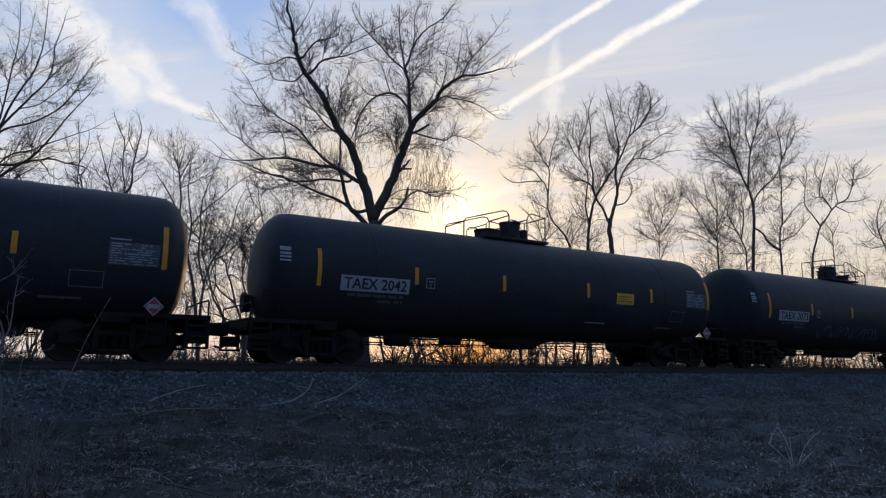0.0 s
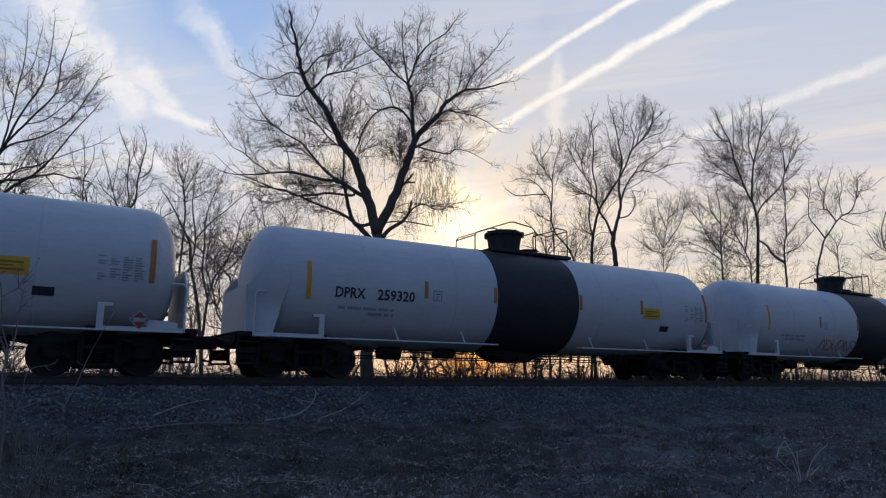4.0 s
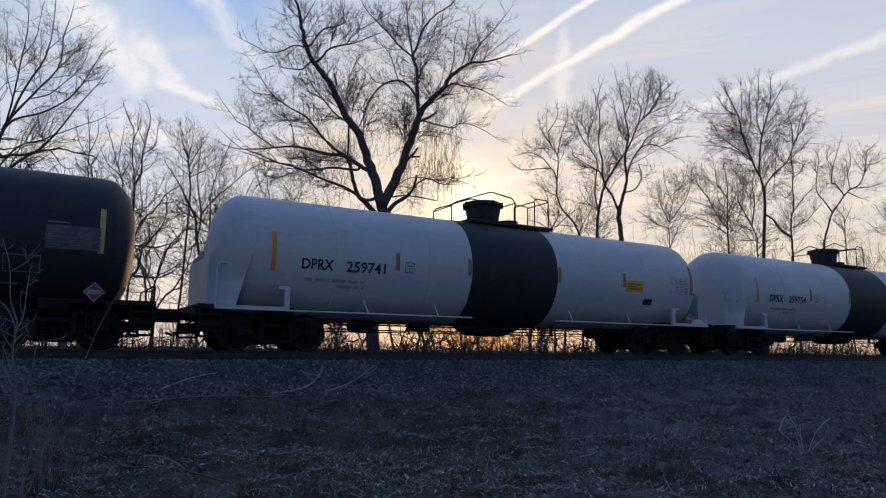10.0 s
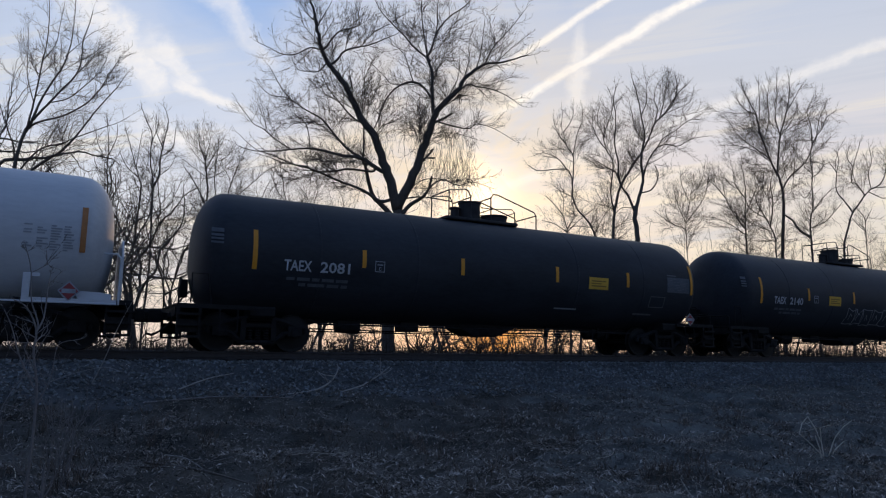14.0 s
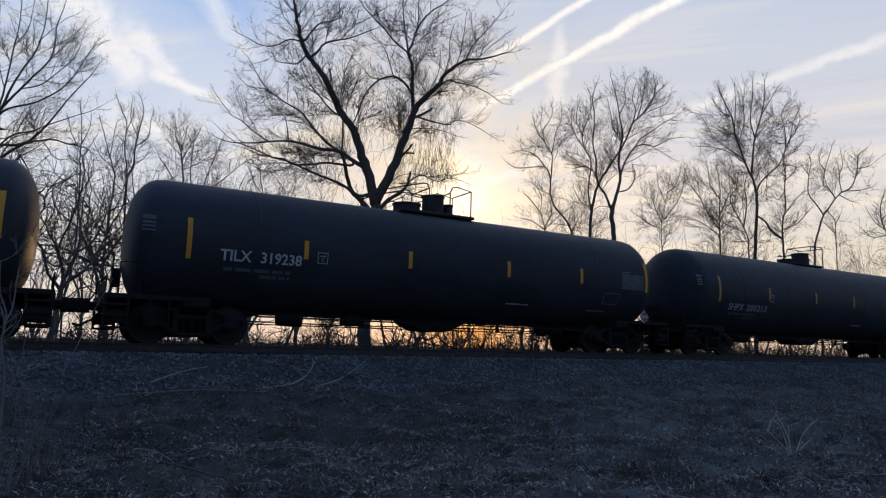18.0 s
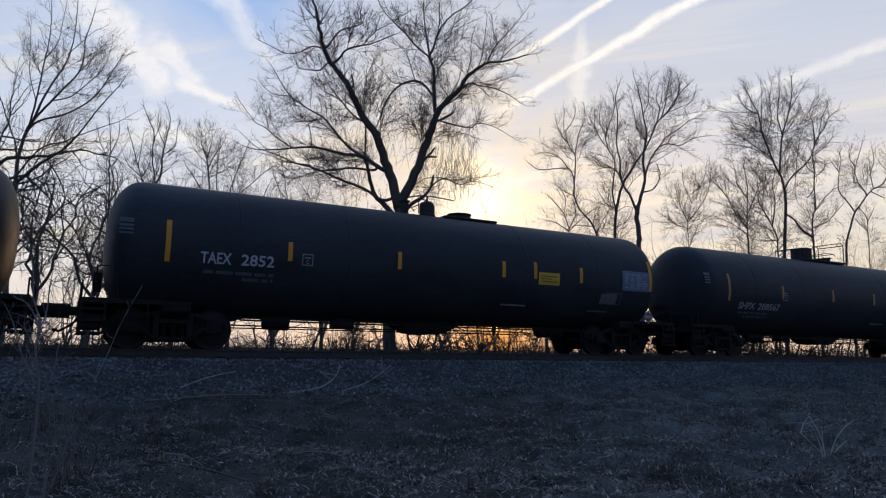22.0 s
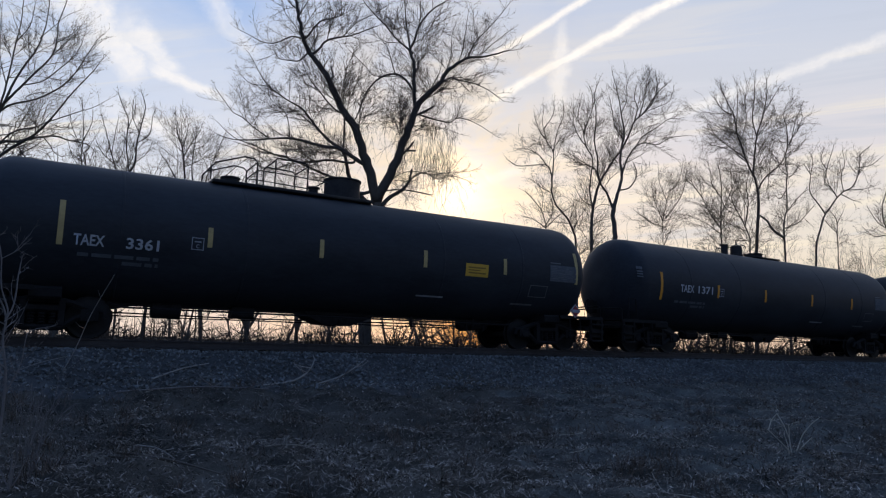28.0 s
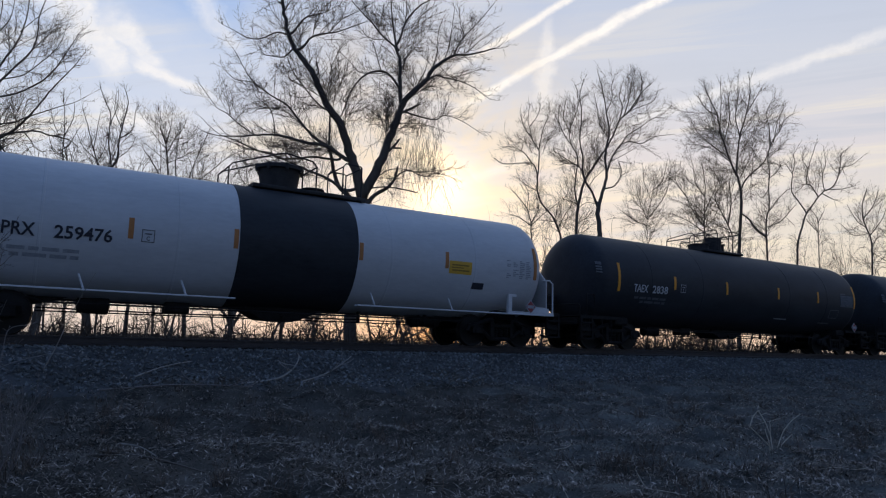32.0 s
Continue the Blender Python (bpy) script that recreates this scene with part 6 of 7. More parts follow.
    L([(-0.2, 9.6), (0.2, 10.5), (0.7, 11.3)], 0.059, 0.020, 1)
    L([(-0.4, 10.1), (-1.6, 10.2), (-2.4, 9.8)], 0.059, 0.020, 1)
    done("small bare tree leaning away from the others")
    tree(0.151, 46, -1.4, 0.0075)
    L([(0.0, -0.3), (0.0, 8.1), (-0.1, 9.2), (-0.1, 9.8), (-0.4, 10.8), (-1.0, 11.6), (-1.5, 12.1)], 0.077, 0.038, 0.9)
    L([(-0.1, 9.8), (0.4, 10.8), (0.2, 12.0)], 0.058, 0.019, 1)
    L([(-0.1, 9.6), (0.8, 10.5), (1.7, 11.2)], 0.058, 0.019, 1)
    L([(-0.1, 9.6), (-1.0, 10.2), (-1.8, 10.4)], 0.058, 0.019, 1)
    L([(-0.4, 10.8), (-0.3, 11.8), (-0.6, 12.6)], 0.048, 0.019, 1)
    done("low bare tree among the trackside brush")
    tree(0.324, 60, -1.4, 0.0062)
    L([(0.0, -0.3), (0.0, 10.4), (-0.0, 12.0), (-0.0, 13.0), (0.3, 14.4), (0.7, 16.2), (0.9, 17.6)], 0.060, 0.020, 1.2)
    L([(0.0, 13.0), (-0.7, 14.8), (-1.0, 16.6)], 0.062, 0.025, 1.3)
    L([(0.1, 13.1), (1.6, 15.1), (2.1, 16.7), (2.3, 18.0)], 0.062, 0.025, 1.3)
    L([(-0.0, 12.4), (-1.2, 12.9), (-2.3, 13.7)], 0.062, 0.025, 1.3)
    L([(0.4, 14.8), (-0.2, 16.4), (-0.3, 17.7)], 0.050, 0.025, 1.3)
    L([(0.5, 15.6), (1.5, 16.7), (1.9, 18.3)], 0.050, 0.025, 1.3)
    done("slender bare tree far behind the track")
    tree(0.462, 50, -1.4, 0.0078)
    L([(0.0, -0.3), (0.0, 8.3), (0.1, 10.0), (0.3, 12.2), (0.3, 13.5)], 0.208, 0.146, 0.3)
    L([(0.3, 13.4), (0.1, 14.6), (-0.3, 15.4), (-0.8, 17.0), (-1.1, 18.1), (-1.3, 19.4), (-1.7, 20.3), (-2.3, 21.8)], 0.146, 0.031, 1.3)
    L([(0.0, 14.8), (0.2, 16.6), (0.4, 17.9), (0.7, 18.8), (1.1, 20.2), (1.3, 21.4), (1.3, 22.4)], 0.125, 0.031, 1.3)
    L([(0.4, 17.7), (0.1, 19.3), (0.3, 20.6), (0.4, 22.4)], 0.083, 0.021, 1.3)
    L([(0.3, 13.6), (0.9, 14.6), (1.9, 15.5), (2.4, 16.2), (2.9, 17.5), (3.5, 18.3), (3.9, 19.2), (4.6, 19.7)], 0.104, 0.021, 1.3)
    L([(2.7, 17.0), (2.7, 18.5), (2.5, 19.6), (2.9, 20.6)], 0.062, 0.021, 1.3)
    L([(1.9, 15.6), (2.9, 15.8), (3.6, 15.3)], 0.052, 0.021, 1.1)
    L([(-0.5, 16.0), (-1.4, 16.7), (-2.2, 17.3), (-2.9, 18.0), (-3.5, 19.2)], 0.083, 0.021, 1.3)
    L([(-0.5, 15.8), (-1.6, 16.6), (-2.9, 17.0), (-4.1, 17.0)], 0.062, 0.021, 1.2)
    L([(-1.2, 18.1), (-1.0, 20.1), (-1.0, 22.2)], 0.062, 0.021, 1.3)
    L([(-1.3, 19.4), (-2.2, 19.9), (-2.8, 20.9)], 0.062, 0.021, 1.3)
    L([(0.9, 19.5), (1.6, 20.7), (2.2, 21.7)], 0.062, 0.021, 1.3)
    L([(3.0, 17.5), (3.4, 19.2), (3.9, 20.2)], 0.062, 0.021, 1.3)
    L([(-0.9, 17.2), (-0.4, 19.0), (-0.4, 20.6), (-0.2, 21.8)], 0.062, 0.021, 1.3)
    L([(0.5, 17.9), (1.3, 18.9), (1.8, 20.0)], 0.062, 0.021, 1.3)
    L([(1.2, 14.7), (1.4, 16.4), (1.7, 17.5)], 0.052, 0.021, 1.2)
    done("tall straight bare tree with a dense rounded crown")
    tree(0.411, 49, -1.4, 0.0078)
    L([(0.0, -0.3), (0.0, 8.5), (0.0, 10.2), (0.0, 11.0), (0.1, 12.7), (0.1, 14.0), (-0.1, 15.4)], 0.122, 0.031, 1.3)
    L([(0.0, 10.4), (-0.7, 11.4), (-1.3, 12.7), (-1.5, 14.0)], 0.082, 0.020, 1.3)
    L([(0.0, 11.4), (0.8, 13.2), (1.1, 14.1), (0.5, 15.0)], 0.082, 0.020, 1.3)
    L([(0.0, 10.8), (-0.9, 11.8), (-2.0, 12.3)], 0.061, 0.020, 1.3)
    L([(-0.0, 10.0), (-1.1, 10.8), (-2.1, 11.2)], 0.061, 0.020, 1.3)
    L([(0.1, 12.7), (-0.6, 13.8), (-0.7, 14.9)], 0.061, 0.020, 1.3)
    L([(-1.3, 12.7), (-1.9, 13.5), (-2.3, 13.9)], 0.061, 0.020, 1.3)
    done("bushy bare tree with many stems beside a taller one")
    tree(0.453, 48, -1.4, 0.0078)
    L([(0.0, -0.3), (0.0, 8.4), (-0.0, 9.7), (-0.6, 11.1), (-1.2, 12.5), (-0.7, 13.4), (-0.5, 14.6)], 0.100, 0.030, 1.3)
    L([(-0.3, 10.4), (0.0, 12.1), (-0.1, 13.4), (0.1, 14.3)], 0.080, 0.020, 1.3)
    L([(-0.5, 11.0), (-1.6, 11.7), (-1.9, 12.5)], 0.060, 0.020, 1.3)
    L([(-0.2, 10.1), (-1.0, 10.4), (-1.8, 10.8)], 0.060, 0.020, 1.2)
    done("bushy bare tree with many stems beside a taller one")
    tree(0.505, 47, -1.4, 0.0075)
    L([(0.0, -0.3), (0.0, 8.4), (0.0, 9.6), (0.0, 10.2), (0.1, 11.0), (0.3, 11.8), (0.3, 13.0), (0.4, 14.1), (0.3, 14.9), (0.4, 15.5)], 0.117, 0.029, 1)
    L([(0.0, 9.5), (-0.7, 10.0), (-1.2, 10.7), (-1.7, 11.1)], 0.137, 0.078, 0.3)
    L([(0.1, 10.2), (1.0, 10.6), (1.6, 11.2), (2.3, 12.0)], 0.078, 0.020, 1)
    L([(0.3, 11.4), (0.9, 12.2), (1.6, 12.9), (2.1, 13.1)], 0.059, 0.020, 1)
    L([(0.3, 13.0), (-0.2, 12.3), (-0.6, 12.7)], 0.049, 0.020, 1)
    L([(0.3, 13.7), (0.9, 14.2), (1.3, 14.9)], 0.049, 0.020, 1)
    L([(0.4, 14.0), (-0.1, 14.5), (-0.2, 15.1)], 0.049, 0.020, 1)
    done("crooked bare tree with few limbs")
    tree(0.551, 48, -1.4, 0.0075)
    L([(0.0, -0.3), (0.0, 8.4), (0.1, 9.4), (0.5, 10.7), (0.8, 11.5), (1.2, 12.0), (1.7, 12.7), (2.2, 13.2)], 0.120, 0.060, 0.5)
    L([(1.7, 12.8), (1.2, 13.6), (0.9, 13.7), (1.1, 14.9), (1.5, 16.0), (1.7, 16.7)], 0.080, 0.020, 1)
    L([(2.2, 13.2), (2.8, 13.5), (3.2, 14.1), (3.5, 15.2), (3.6, 16.0), (4.3, 16.6)], 0.080, 0.020, 1)
    L([(2.2, 13.3), (2.1, 14.3), (2.4, 15.3), (2.3, 16.3)], 0.060, 0.020, 1)
    L([(2.0, 13.0), (2.8, 12.6), (3.2, 12.5)], 0.060, 0.020, 0.6)
    L([(2.4, 13.3), (3.6, 13.4), (4.6, 13.7)], 0.060, 0.020, 0.9)
    L([(0.8, 11.5), (0.3, 12.3), (-0.2, 13.1), (-0.1, 14.4), (0.1, 15.3), (0.0, 16.0)], 0.080, 0.020, 1)
    L([(-0.1, 14.4), (-0.6, 15.2)], 0.050, 0.020, 0.9)
    L([(3.4, 15.0), (4.3, 15.2), (5.2, 15.9)], 0.050, 0.020, 0.9)
    L([(1.1, 14.8), (0.7, 15.5), (0.9, 16.2)], 0.050, 0.020, 0.9)
    done("slender bare tree leaning outwards with an open crown")
    tree(0.665, 46, -1.4, 0.0075)
    L([(0.0, -0.3), (0.0, 8.3), (-0.0, 9.2), (-0.3, 10.2), (-0.5, 10.8), (-0.5, 11.8), (-0.1, 12.9)], 0.096, 0.038, 0.8)
    L([(-0.3, 10.2), (-0.9, 10.6), (-1.5, 11.6)], 0.058, 0.019, 0.9)
    L([(-0.1, 9.6), (0.9, 10.9), (1.3, 12.1)], 0.058, 0.019, 0.9)
    L([(-0.5, 10.8), (0.3, 11.8), (0.7, 12.9)], 0.058, 0.019, 0.9)
    L([(-0.1, 9.8), (-1.2, 9.6), (-2.0, 10.3)], 0.048, 0.019, 0.9)
    done("open bare tree beside the field")
    tree(0.584, 44, -1.4, 0.0070)
    L([(0.0, -0.3), (0.0, 8.0), (0.0, 9.2), (-0.0, 10.3), (-0.5, 11.0)], 0.055, 0.028, 0.8)
    L([(-0.0, 10.0), (0.5, 10.9)], 0.037, 0.018, 0.8)
    L([(0.0, 9.4), (-0.5, 9.9), (-0.8, 10.3)], 0.037, 0.018, 0.8)
    done("low bare tree among the trackside brush")


other_trees()
shaped_trees()


def saplings():
    """Thin stems close behind the track, in several forms that recur."""
    forms = []
    for k in range(6):
        t = Tree(60 + k, 0.1, 0.7)
        t.stout = 1.0
        t.wild(3.6 + 0.7 * k, 1.6 + 0.2 * k, 0.045 + 0.02 * (k % 3), (-0.12, 0.15, 0.0, -0.2, 0.1, 0.05)[k], 0.35, 2 + k % 2, 4)
        forms.append(t.place("sapling", stand(-0.9 + 0.02 * k, 26), "thin bare sapling in the brush", "saplings behind the track"))
    r = random.Random(8)
    for k in range(80):
        px, dep = r.uniform(-0.75, 0.8), r.uniform(24, 42)
        x, y = at_view(px, dep)
        if y < 21.5:
            y = r.uniform(21.5, 25)
        copy_thing(forms[k % 6], pose(x, y, ground_height(x, y) - 0.05, r.gauss(0, 9), r.gauss(0, 12), r.uniform(0, 360)))


def undergrowth():
    """Tangled stems and dry weeds behind the track, uncountable."""
    r = random.Random(9)
    g = Geo()
    for k in range(4150):
        near, low_ = k < 2000, k >= 4000
        px, dep = r.uniform(-0.85, 0.95), r.uniform(23, 36) if near or low_ else r.uniform(30, 70)
        x, y = at_view(px, dep)
        if low_:
            y = r.uniform(21.0, 25.0)
        if y < 20.8:
            y = r.uniform(20.8, 25)
        p = Vector((x, y, ground_height(x, y) - 0.05))
        h = r.uniform(1.1, 2.0) if low_ else r.uniform(1.0, 3.0)
        d = Vector((r.gauss(0, 0.30 if low_ else 0.52), r.gauss(0, 0.3), 1)).normalized()
        q, n = [p], 3
        for i in range(n):
            d = (d + Vector((r.gauss(0, 0.28), r.gauss(0, 0.25), r.gauss(-0.04, 0.15)))).normalized()
            p = p + d * h / n
            q.append(p)
        rad = r.uniform(0.028, 0.055) if k < 110 else r.uniform(0.005, 0.011) if low_ else r.uniform(0.008, 0.034) if near else r.uniform(0.006, 0.018)
        g.whip(q, [rad, rad * 0.8, rad * 0.6, rad * 0.3])
        for _ in range(4):
            i = r.randint(1, 2)
            d2 = Vector((r.gauss(0, 1), r.gauss(0, 1), r.gauss(0.4, 0.5))).normalized()
            g.whip([q[i], q[i] + d2 * h * 0.22, q[i] + d2 * h * 0.36 + Vector((0, 0, 0.1))], [rad * 0.6, rad * 0.45, rad * 0.2])
    single("undergrowth", g.mesh("undergrowth", BRUSH), pose(0, 0, 0), "tangle of dry stems and weeds behind the track", "undergrowth", kind="stuff")
    g = Geo()
    for k in range(4500):
        a, dep = r.uniform(-1.6, 2.2), r.uniform(85, 170)
        x, y = at_view(a, dep)
        if y < 40:
            continue
        p = Vector((x, y, -1.8))
        h = r.uniform(2.0, 4.6) * (1.0 + 0.35 * noise.noise(Vector((x * 0.03, y * 0.03, 0))))
        d = Vector((r.gauss(0, 0.25), r.gauss(0, 0.25), 1))
        rad = r.uniform(0.02, 0.05)
        mid = p + d * h * 0.5
        g.whip([p, mid, mid + Vector((r.gauss(0, 0.4), r.gauss(0, 0.4), 1)) * h * 0.5], [rad, rad * 0.7, rad * 0.2])
        for _ in range(4):
            s = p.lerp(mid, r.uniform(0.4, 1.0))
            d2 = Vector((r.gauss(0, 1), r.gauss(0, 1), abs(r.gauss(0.6, 0.5))))
            g.whip([s, s + d2 * h * 0.22], [rad * 0.4, rad * 0.15])
    single("far_woods", g.mesh("far_woods", BRUSH), pose(0, 0, 0), "low grey line of far bare woods", "woods", kind="stuff")


saplings()
undergrowth()


# ---- verge: ballast stones, dead grass, sticks, weeds ----
def visible_spot(r, y0, y1):
    y = r.uniform(y0, y1)
    return r.uniform(y * -0.05 - 1.0, y * 2.3 + 2), y


def ballast():
    r = random.Random(3)
    g = Geo()
    shapes = []
    for k in range(8):
        vs = []
        for v in ((1, 0, 0), (-1, 0, 0), (0, 1, 0), (0, -1, 0), (0, 0, 1), (0, 0, -1)):
            vs.append(Vector(v) * r.uniform(0.7, 1.2) + Vector((r.gauss(0, 0.2), r.gauss(0, 0.2), r.gauss(0, 0.2))))
        shapes.append(vs)
    faces = [(0, 2, 4), (2, 1, 4), (1, 3, 4), (3, 0, 4), (2, 0, 5), (1, 2, 5), (3, 1, 5), (0, 3, 5)]
    for k in range(17000):
        y = 13.2 + 3.5 * r.random() ** 0.8
        x = r.uniform(-3, 46)
        s = r.uniform(0.022, 0.05)
        rot = Euler((r.uniform(0, 6), r.uniform(0, 6), r.uniform(0, 6))).to_matrix() * s
        c = Vector((x, y, ground_height(x, y) + s * 0.35))
        g.add([(rot @ v + c)[:] for v in shapes[k % 8]], faces)
    single("ballast", g.mesh("ballast", ROCK), pose(0, 0, 0), "dark grey crushed ballast stones on the bank", "ballast", kind="stuff")


def grass():
    r = random.Random(4)
    for name, n, y0, y1, mat, label in (("dead_grass", 250000, 2.5, 14.5, STRAW, "matted dead grass and litter on the verge"), ("bank_weeds", 12000, 12.6, 15.2, STRAW, "sparse dry weeds on the foot of the bank")):
        g = Geo()
        for k in range(n):
            x, y = visible_spot(r, y0, y1)
            clump = 1.3 * noise.noise(Vector((x * 0.55, y * 0.7, 3.0))) + 0.7 * noise.noise(Vector((x * 2.2, y * 2.2, 7.0)))
            if clump < r.uniform(-0.75, 0.45):
                continue
            z = ground_height(x, y)
            h = r.uniform(0.04, 0.17) * (0.8 + 0.7 * max(0, clump))
            a, lean = r.uniform(0, 6.283), r.uniform(1.5, 10.0)
            w = r.uniform(0.0018, 0.0058)
            dx, dy = math.cos(a), math.sin(a)
            u = h / (1 + lean)
            p0, p1, p2 = (x, y, z - 0.01), (x + dx * lean * u * 0.6, y + dy * lean * u * 0.6, z + u * 0.8), (x + dx * lean * u * 1.5, y + dy * lean * u * 1.5, z + u * r.uniform(0.5, 1.1))
            sx, sy = -dy * w, dx * w
            g.add([(p0[0] - sx, p0[1] - sy, p0[2]), (p0[0] + sx, p0[1] + sy, p0[2]), (p1[0] - sx, p1[1] - sy, p1[2]), (p1[0] + sx, p1[1] + sy, p1[2]), p2], [(0, 1, 3, 2), (2, 3, 4)])
        single(name, g.mesh(name, mat), pose(0, 0, 0), label, "grass", kind="stuff")


def litter():
    """Flat scraps of leaf and stalk, lying every way over the verge and the bank."""
    r = random.Random(14)
    g = Geo()
    for k in range(150000):
        x, y = visible_spot(r, 2.5, 15.4)
        patch_ = noise.noise(Vector((x * 0.9, y * 1.1, 11.0))) + 0.6 * noise.noise(Vector((x * 3.1, y * 3.1, 2.0)))
        if patch_ < r.uniform(-0.9, 0.3):
            continue
        a, s = r.uniform(0, 6.283), r.uniform(0.012, 0.040)
        w, t, q = s * r.uniform(0.08, 0.30), r.uniform(-0.8, 0.8), r.uniform(-0.7, 0.7)
        dx, dy = math.cos(a) * s, math.sin(a) * s
        ex, ey = -math.sin(a) * w, math.cos(a) * w
        z = ground_height(x, y) + 0.012 + r.random() ** 2 * 0.05
        g.add([(x - dx, y - dy, z - t * s), (x + ex, y + ey, z + q * w), (x + dx, y + dy, z + t * s), (x - ex, y - ey, z - q * w)], [(0, 1, 2, 3)])
    single("leaf_litter", g.mesh("leaf_litter", STRAW), pose(0, 0, 0), "scraps of dead leaf and stalk matted on the verge", "litter", kind="stuff")


def stick(name, points, r0, r1, label, mat=STICK, twigs=0, seed=0):
    t = Tree(seed, 0.0, 0.8)
    ctrl = [Vector(p) for p in points]
    out = []
    for i in range(len(ctrl) - 1):
        a, b, c, d = ctrl[max(i - 1, 0)], ctrl[i], ctrl[i + 1], ctrl[min(i + 2, len(ctrl) - 1)]
        for k in range(5):
            q = k / 5
            out.append(0.5 * ((2 * b) + (c - a) * q + (2 * a - 5 * b + 4 * c - d) * q * q + (3 * b - a - 3 * c + d) * q ** 3))
    out.append(ctrl[-1])
    n = len(out)
    g = Geo()
    g.tube(out, [r0 + (r1 - r0) * i / (n - 1) for i in range(n)], 6)
    for k in range(twigs):
        i = t.r.randint(n // 3, n - 2)
        d = Vector((t.r.gauss(0, 1), t.r.gauss(0, 0.6), abs(t.r.gauss(0.3, 0.5)))).normalized()
        L = t.r.uniform(0.15, 0.5)
        g.tube([out[i], out[i] + d * L * 0.6, out[i] + d * L + Vector((0, 0, 0.05))], [r1 * 1.2, r1, r1 * 0.5], 4)
    me = g.mesh(name, mat)
    for f in me.polygons:
        f.use_smooth = True
    return single(name, me, pose(0, 0, 0), label, "branch", "fallen branches")


def on_ground(x, y, up=0.02):
    return (x, y, ground_height(x, y) + up)


def verge_details():
    stick("fallen_branch", [on_ground(3.65, 13.5), on_ground(4.5, 13.75, 0.04), (4.95, 14.0, -0.59), (5.17, 14.2, -0.36), (5.14, 14.2, -0.23)], 0.026, 0.010, "bleached fallen branch with a curled tip on the bank", twigs=4, seed=71)
    stick("fallen_branch", [on_ground(5.07, 13.6), (5.64, 13.8, -0.65), (6.05, 13.9, -0.44), (6.31, 14.0, -0.28)], 0.018, 0.008, "thin bleached fallen branch on the bank", twigs=3, seed=72)
    stick("fallen_branch", [on_ground(1.91, 13.9), on_ground(2.5, 14.4, 0.04), on_ground(3.14, 15.0, 0.05)], 0.018, 0.010, "straight pale stick on the ballast bank", seed=73)
    stick("fallen_branch", [on_ground(1.25, 13.15), on_ground(2.6, 13.2, 0.04), on_ground(3.9, 13.15, 0.06)], 0.022, 0.010, "grey fallen branch along the foot of the bank", SHRUB, twigs=5, seed=74)
    stick("fallen_branch", [on_ground(0.91, 9.0), on_ground(1.35, 8.2, 0.04), on_ground(1.76, 7.4, 0.03)], 0.016, 0.009, "dark rotting branch in the grass", BARK, 0, 75)
    stick("fallen_branch", [on_ground(1.15, 9.0, 0.05), on_ground(1.33, 8.8, 0.05), on_ground(1.5, 8.6, 0.03)], 0.009, 0.005, "short pale stick in the grass", STICK, 0, 76)
    stick("fallen_branch", [on_ground(0.55, 9.3, 0.03), on_ground(1.15, 8.5, 0.05), on_ground(1.6, 7.9, 0.03)], 0.013, 0.007, "dark rotting branch in the grass", BARK, 0, 77)
    # stalks: a tall leaning one on the bank, shrubs close by
    stick("dry_weed", [on_ground(0.43, 14.2), (0.60, 14.05, -0.15), (0.78, 13.85, 0.45), (1.07, 13.5, 1.16)], 0.009, 0.004, "tall leaning dry weed stalk on the bank", STICK, 2, 90)
    stick("dry_weed", [on_ground(-0.3, 14.3), (0.1, 14.2, -0.42), (0.6, 14.1, -0.30), (0.9, 14.0, -0.38)], 0.007, 0.003, "arching dry stalk on the bank", STICK, 1, 91)
    for k, (x, y, h, w) in enumerate(((-0.6, 8.2, 1.9, 0.9), (0.05, 7.9, 1.0, 0.5), (-0.1, 7.0, 0.9, 0.5))):
        t = Tree(120 + k, 0.0, 0.5, 0.0028)
        t.wild(h, w, 0.013, 0.03, 0.25, 3, 4)
        s = thing("bare_shrub", pose(x, y, ground_height(x, y) - 0.03), "small bare shrub of thin grey stems on the verge", "shrub", "shrubs on the verge")
        part("stem", t.big.mesh("stem", SHRUB), s) if t.big.f else None
        part("crown", t.fine.mesh("crown", SHRUB), s)
    # a stouter shrub with crooked forked stems
    s = thing("bare_shrub", pose(-0.28, 7.5, ground_height(-0.28, 7.5)), "crooked grey bare shrub with forked stems on the verge", "shrub", "shrubs on the verge")
    lift = -ground_height(-0.28, 7.5)
    for stem, r0, r1 in ((((0.04, -1.4), (0.06, -0.44), (0.0, -0.01), (0.0, 0.21), (-0.05, 0.36), (-0.12, 0.46), (-0.2, 0.5)), 0.016, 0.006),
                         (((0.0, 0.2), (0.05, 0.34), (0.06, 0.61), (0.07, 0.74)), 0.010, 0.004), (((0.0, 0.18), (0.01, 0.29), (-0.06, 0.49), (-0.09, 0.76), (-0.13, 0.94), (-0.16, 1.02)), 0.011, 0.004),
                         (((-0.09, 0.76), (0.03, 0.85), (0.07, 0.91)), 0.005, 0.003), (((0.05, -0.5), (0.16, -0.2), (0.19, 0.08), (0.34, 0.14)), 0.007, 0.003), (((0.02, -0.3), (-0.12, 0.0), (-0.2, 0.25), (-0.28, 0.42)), 0.009, 0.004)):
        t = Tree(int(r0 * 1e4), 0.0, 1.0, 0.0022)
        t.limb([(x, 0.02 * i, max(z + lift, -0.05)) for i, (x, z) in enumerate(stem)], r0, r1, 0.22, 6)
        ob = part("stem", t.big.mesh("stem", SHRUB), s)
        part("side_twig", t.fine.mesh("side_twig", SHRUB), ob)
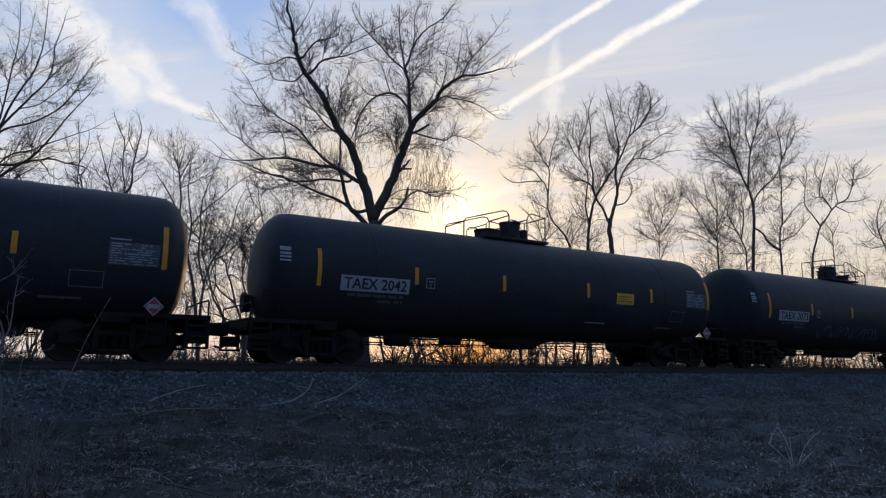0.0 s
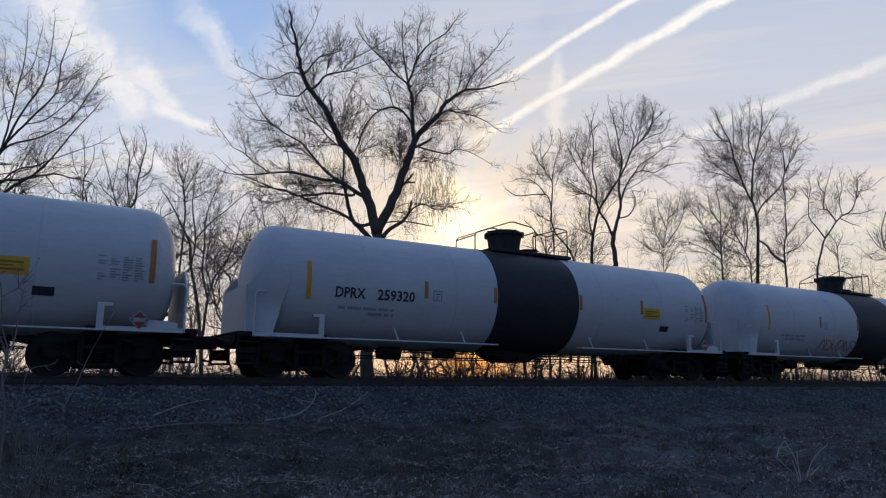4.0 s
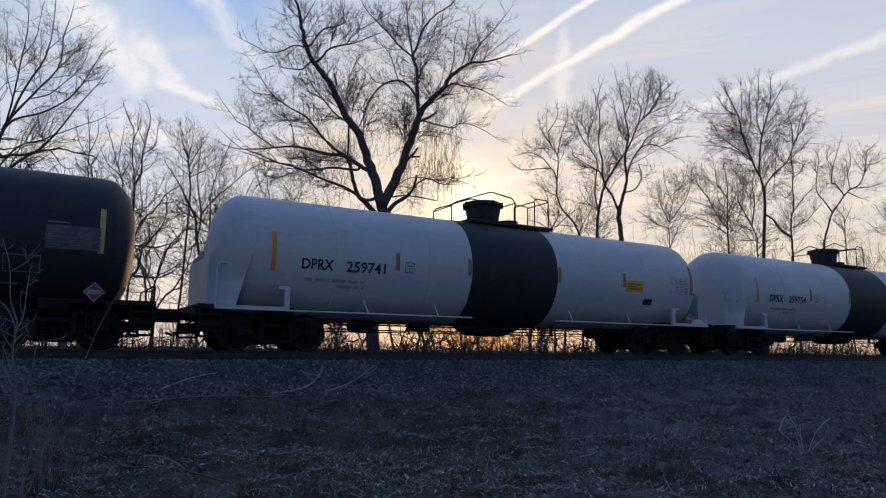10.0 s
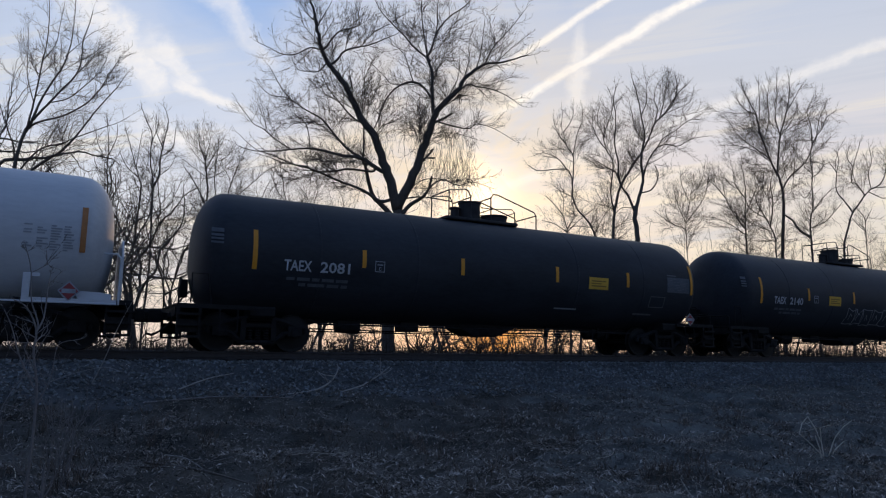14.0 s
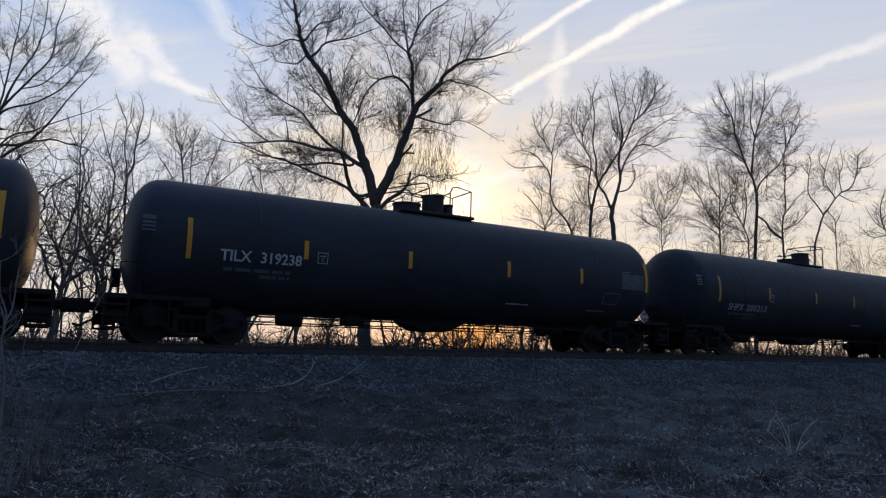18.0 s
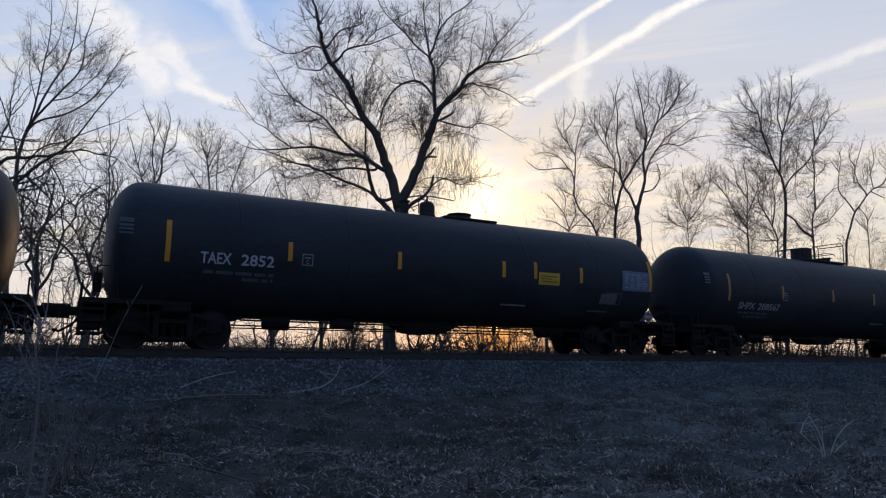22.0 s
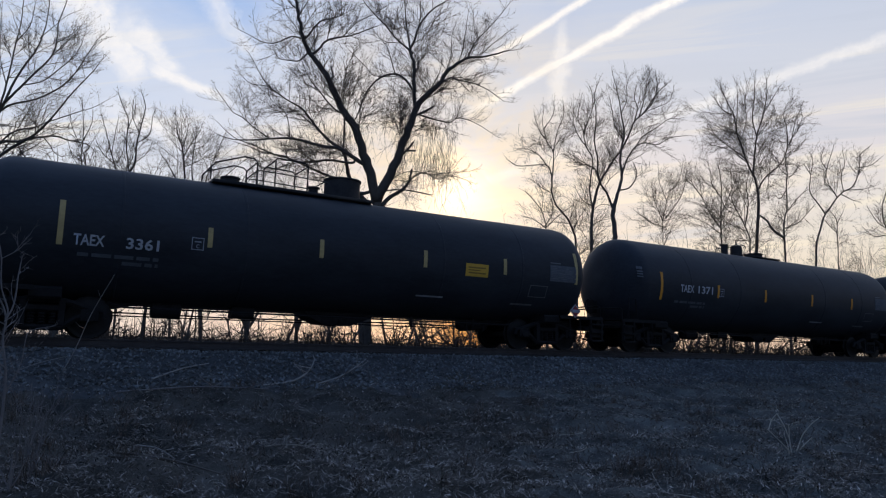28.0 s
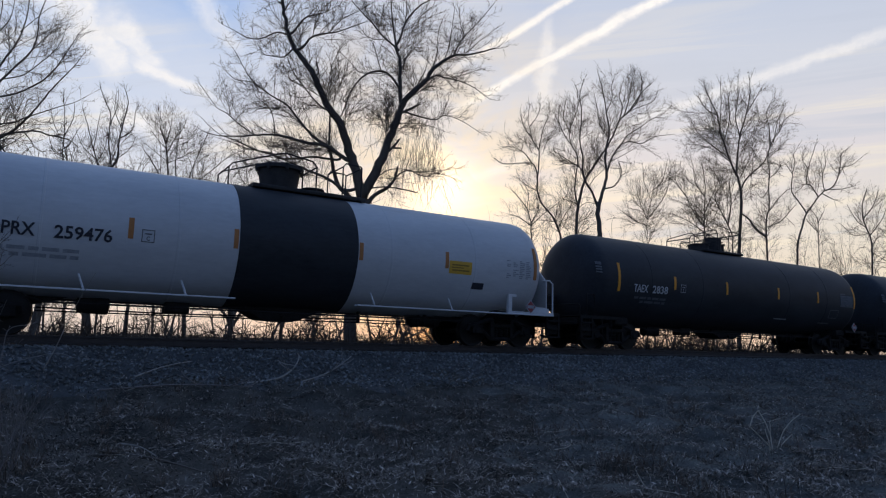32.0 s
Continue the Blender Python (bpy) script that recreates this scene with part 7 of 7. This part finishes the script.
    r = random.Random(15)
    x, y = 9.25, 5.95
    z = ground_height(x, y)
    weed = thing("dry_weed", pose(x, y, z), "broken pale weed stalks in a clump", "weed", "fallen branches")
    across = Vector((0.86, -0.51, 0.0))
    for stalk in (((0.02, 0.0), (-0.20, 0.16), (-0.37, 0.33)), ((-0.37, 0.33), (-0.30, 0.45), (-0.22, 0.56)), ((-0.22, 0.56), (-0.12, 0.40), (-0.03, 0.22)),
                  ((0.06, 0.0), (0.12, 0.16), (0.20, 0.29)), ((0.20, 0.29), (0.33, 0.42), (0.49, 0.52)), ((0.0, 0.0), (-0.01, 0.2), (-0.03, 0.42)),
                  ((0.09, 0.0), (0.22, 0.10), (0.34, 0.24)), ((-0.04, 0.0), (-0.10, 0.12), (-0.12, 0.30))):
        g = Geo()
        g.tube([across * (a * 0.85) + Vector((r.uniform(-0.03, 0.03), r.uniform(-0.03, 0.03), h - 0.01)) * (1 if k == 1 else 0) + Vector((0, 0, h - 0.02)) * (0 if k == 1 else 1) for k, (a, h) in enumerate(stalk)], [0.008, 0.007, 0.0055], 5)
        part("stalk", g.mesh("stalk", WEED), weed)


def loose_stalks():
    """Pale dry stalks lying singly over the verge."""
    r = random.Random(21)
    for k in range(46):
        x, y = visible_spot(r, 4.5, 13.6)
        a, ln, bend = r.uniform(0, 3.1416), r.uniform(0.25, 0.9), r.uniform(-0.12, 0.12)
        line = []
        for i in range(4):
            q = i / 3 - 0.5
            px, py = x + math.cos(a) * ln * q - math.sin(a) * bend * (1 - 4 * q * q), y + math.sin(a) * ln * q + math.cos(a) * bend * (1 - 4 * q * q)
            line.append(on_ground(px, py, 0.025 + (0.10 * r.random() if i == 3 else 0.0)))
        stick("dry_stalk", line, r.uniform(0.003, 0.007), 0.002, "thin pale dry stalk lying in the dead grass", WEED if k % 3 else STICK, 0, 200 + k)


def weed_tufts():
    """Brown upright weeds standing in loose tufts on the verge."""
    r = random.Random(18)
    g = Geo()
    for k in range(300):
        x, y = visible_spot(r, 4.0, 13.5)
        size = r.uniform(0.5, 1.0)
        for _ in range(r.randint(14, 34)):
            a, d = r.uniform(0, 6.283), abs(r.gauss(0, 0.16)) * size
            px, py = x + math.cos(a) * d, y + math.sin(a) * d
            z, h = ground_height(px, py), r.uniform(0.08, 0.38) * size
            lean = Vector((r.gauss(0, 0.35), r.gauss(0, 0.35), 1)).normalized()
            p0 = Vector((px, py, z - 0.01))
            p1 = p0 + lean * h * 0.6
            p2 = p1 + (lean + Vector((r.gauss(0, 0.5), r.gauss(0, 0.5), -0.1))).normalized() * h * 0.5
            w = r.uniform(0.0016, 0.0040)
            g.whip([p0, p1, p2], [w, w * 0.8, w * 0.4])
            if r.random() < 0.4:
                g.whip([p1, p1 + Vector((r.gauss(0, 0.06), r.gauss(0, 0.06), 0.05)) * size], [w * 0.7, w * 0.4])
    single("weed_tufts", g.mesh("weed_tufts", BROWN_WEED), pose(0, 0, 0), "loose tufts of dry brown weeds on the verge", "weeds", kind="stuff")


ballast()
weed_tufts()
grass()
litter()
verge_details()
loose_stalks()


# ---- movement ----
# seconds, and how far the train is behind an even run
RUN = [(0, 0.21), (4, 0.58), (8, 0.72), (12, 0.60), (16, 0.52), (20, 0.22), (24, -0.10), (28, -0.80), (32, -1.23)]


def motions():
    """The train runs towards -x at a steady speed; its wheels turn while it passes."""
    for i, car, wheels in CARS:
        x0 = 12.68 + COUPLED * i
        walk(car, [(t, pose(x0 - SPEED * t + lag, TRACK_Y, 0)) for t, lag in RUN])
        t0, t1 = (x0 - 62) / SPEED, (x0 + 14) / SPEED
        k0, k1 = max(0, math.ceil(t0 * FPS)), min(32 * FPS, math.floor(t1 * FPS))
        steps = sorted({0, *range(k0, k1 + 1), 32 * FPS})
        for w in wheels:
            x = w.matrix_basis.translation.x
            rows = []
            for k in steps:
                kk = min(max(k, k0), k1)
                rows.append((k / FPS, pose(x, 0, 0.457) @ Matrix.Rotation(-SPEED * kk / FPS / 0.457, 4, "Y")))
            walk(w, rows)


motions()
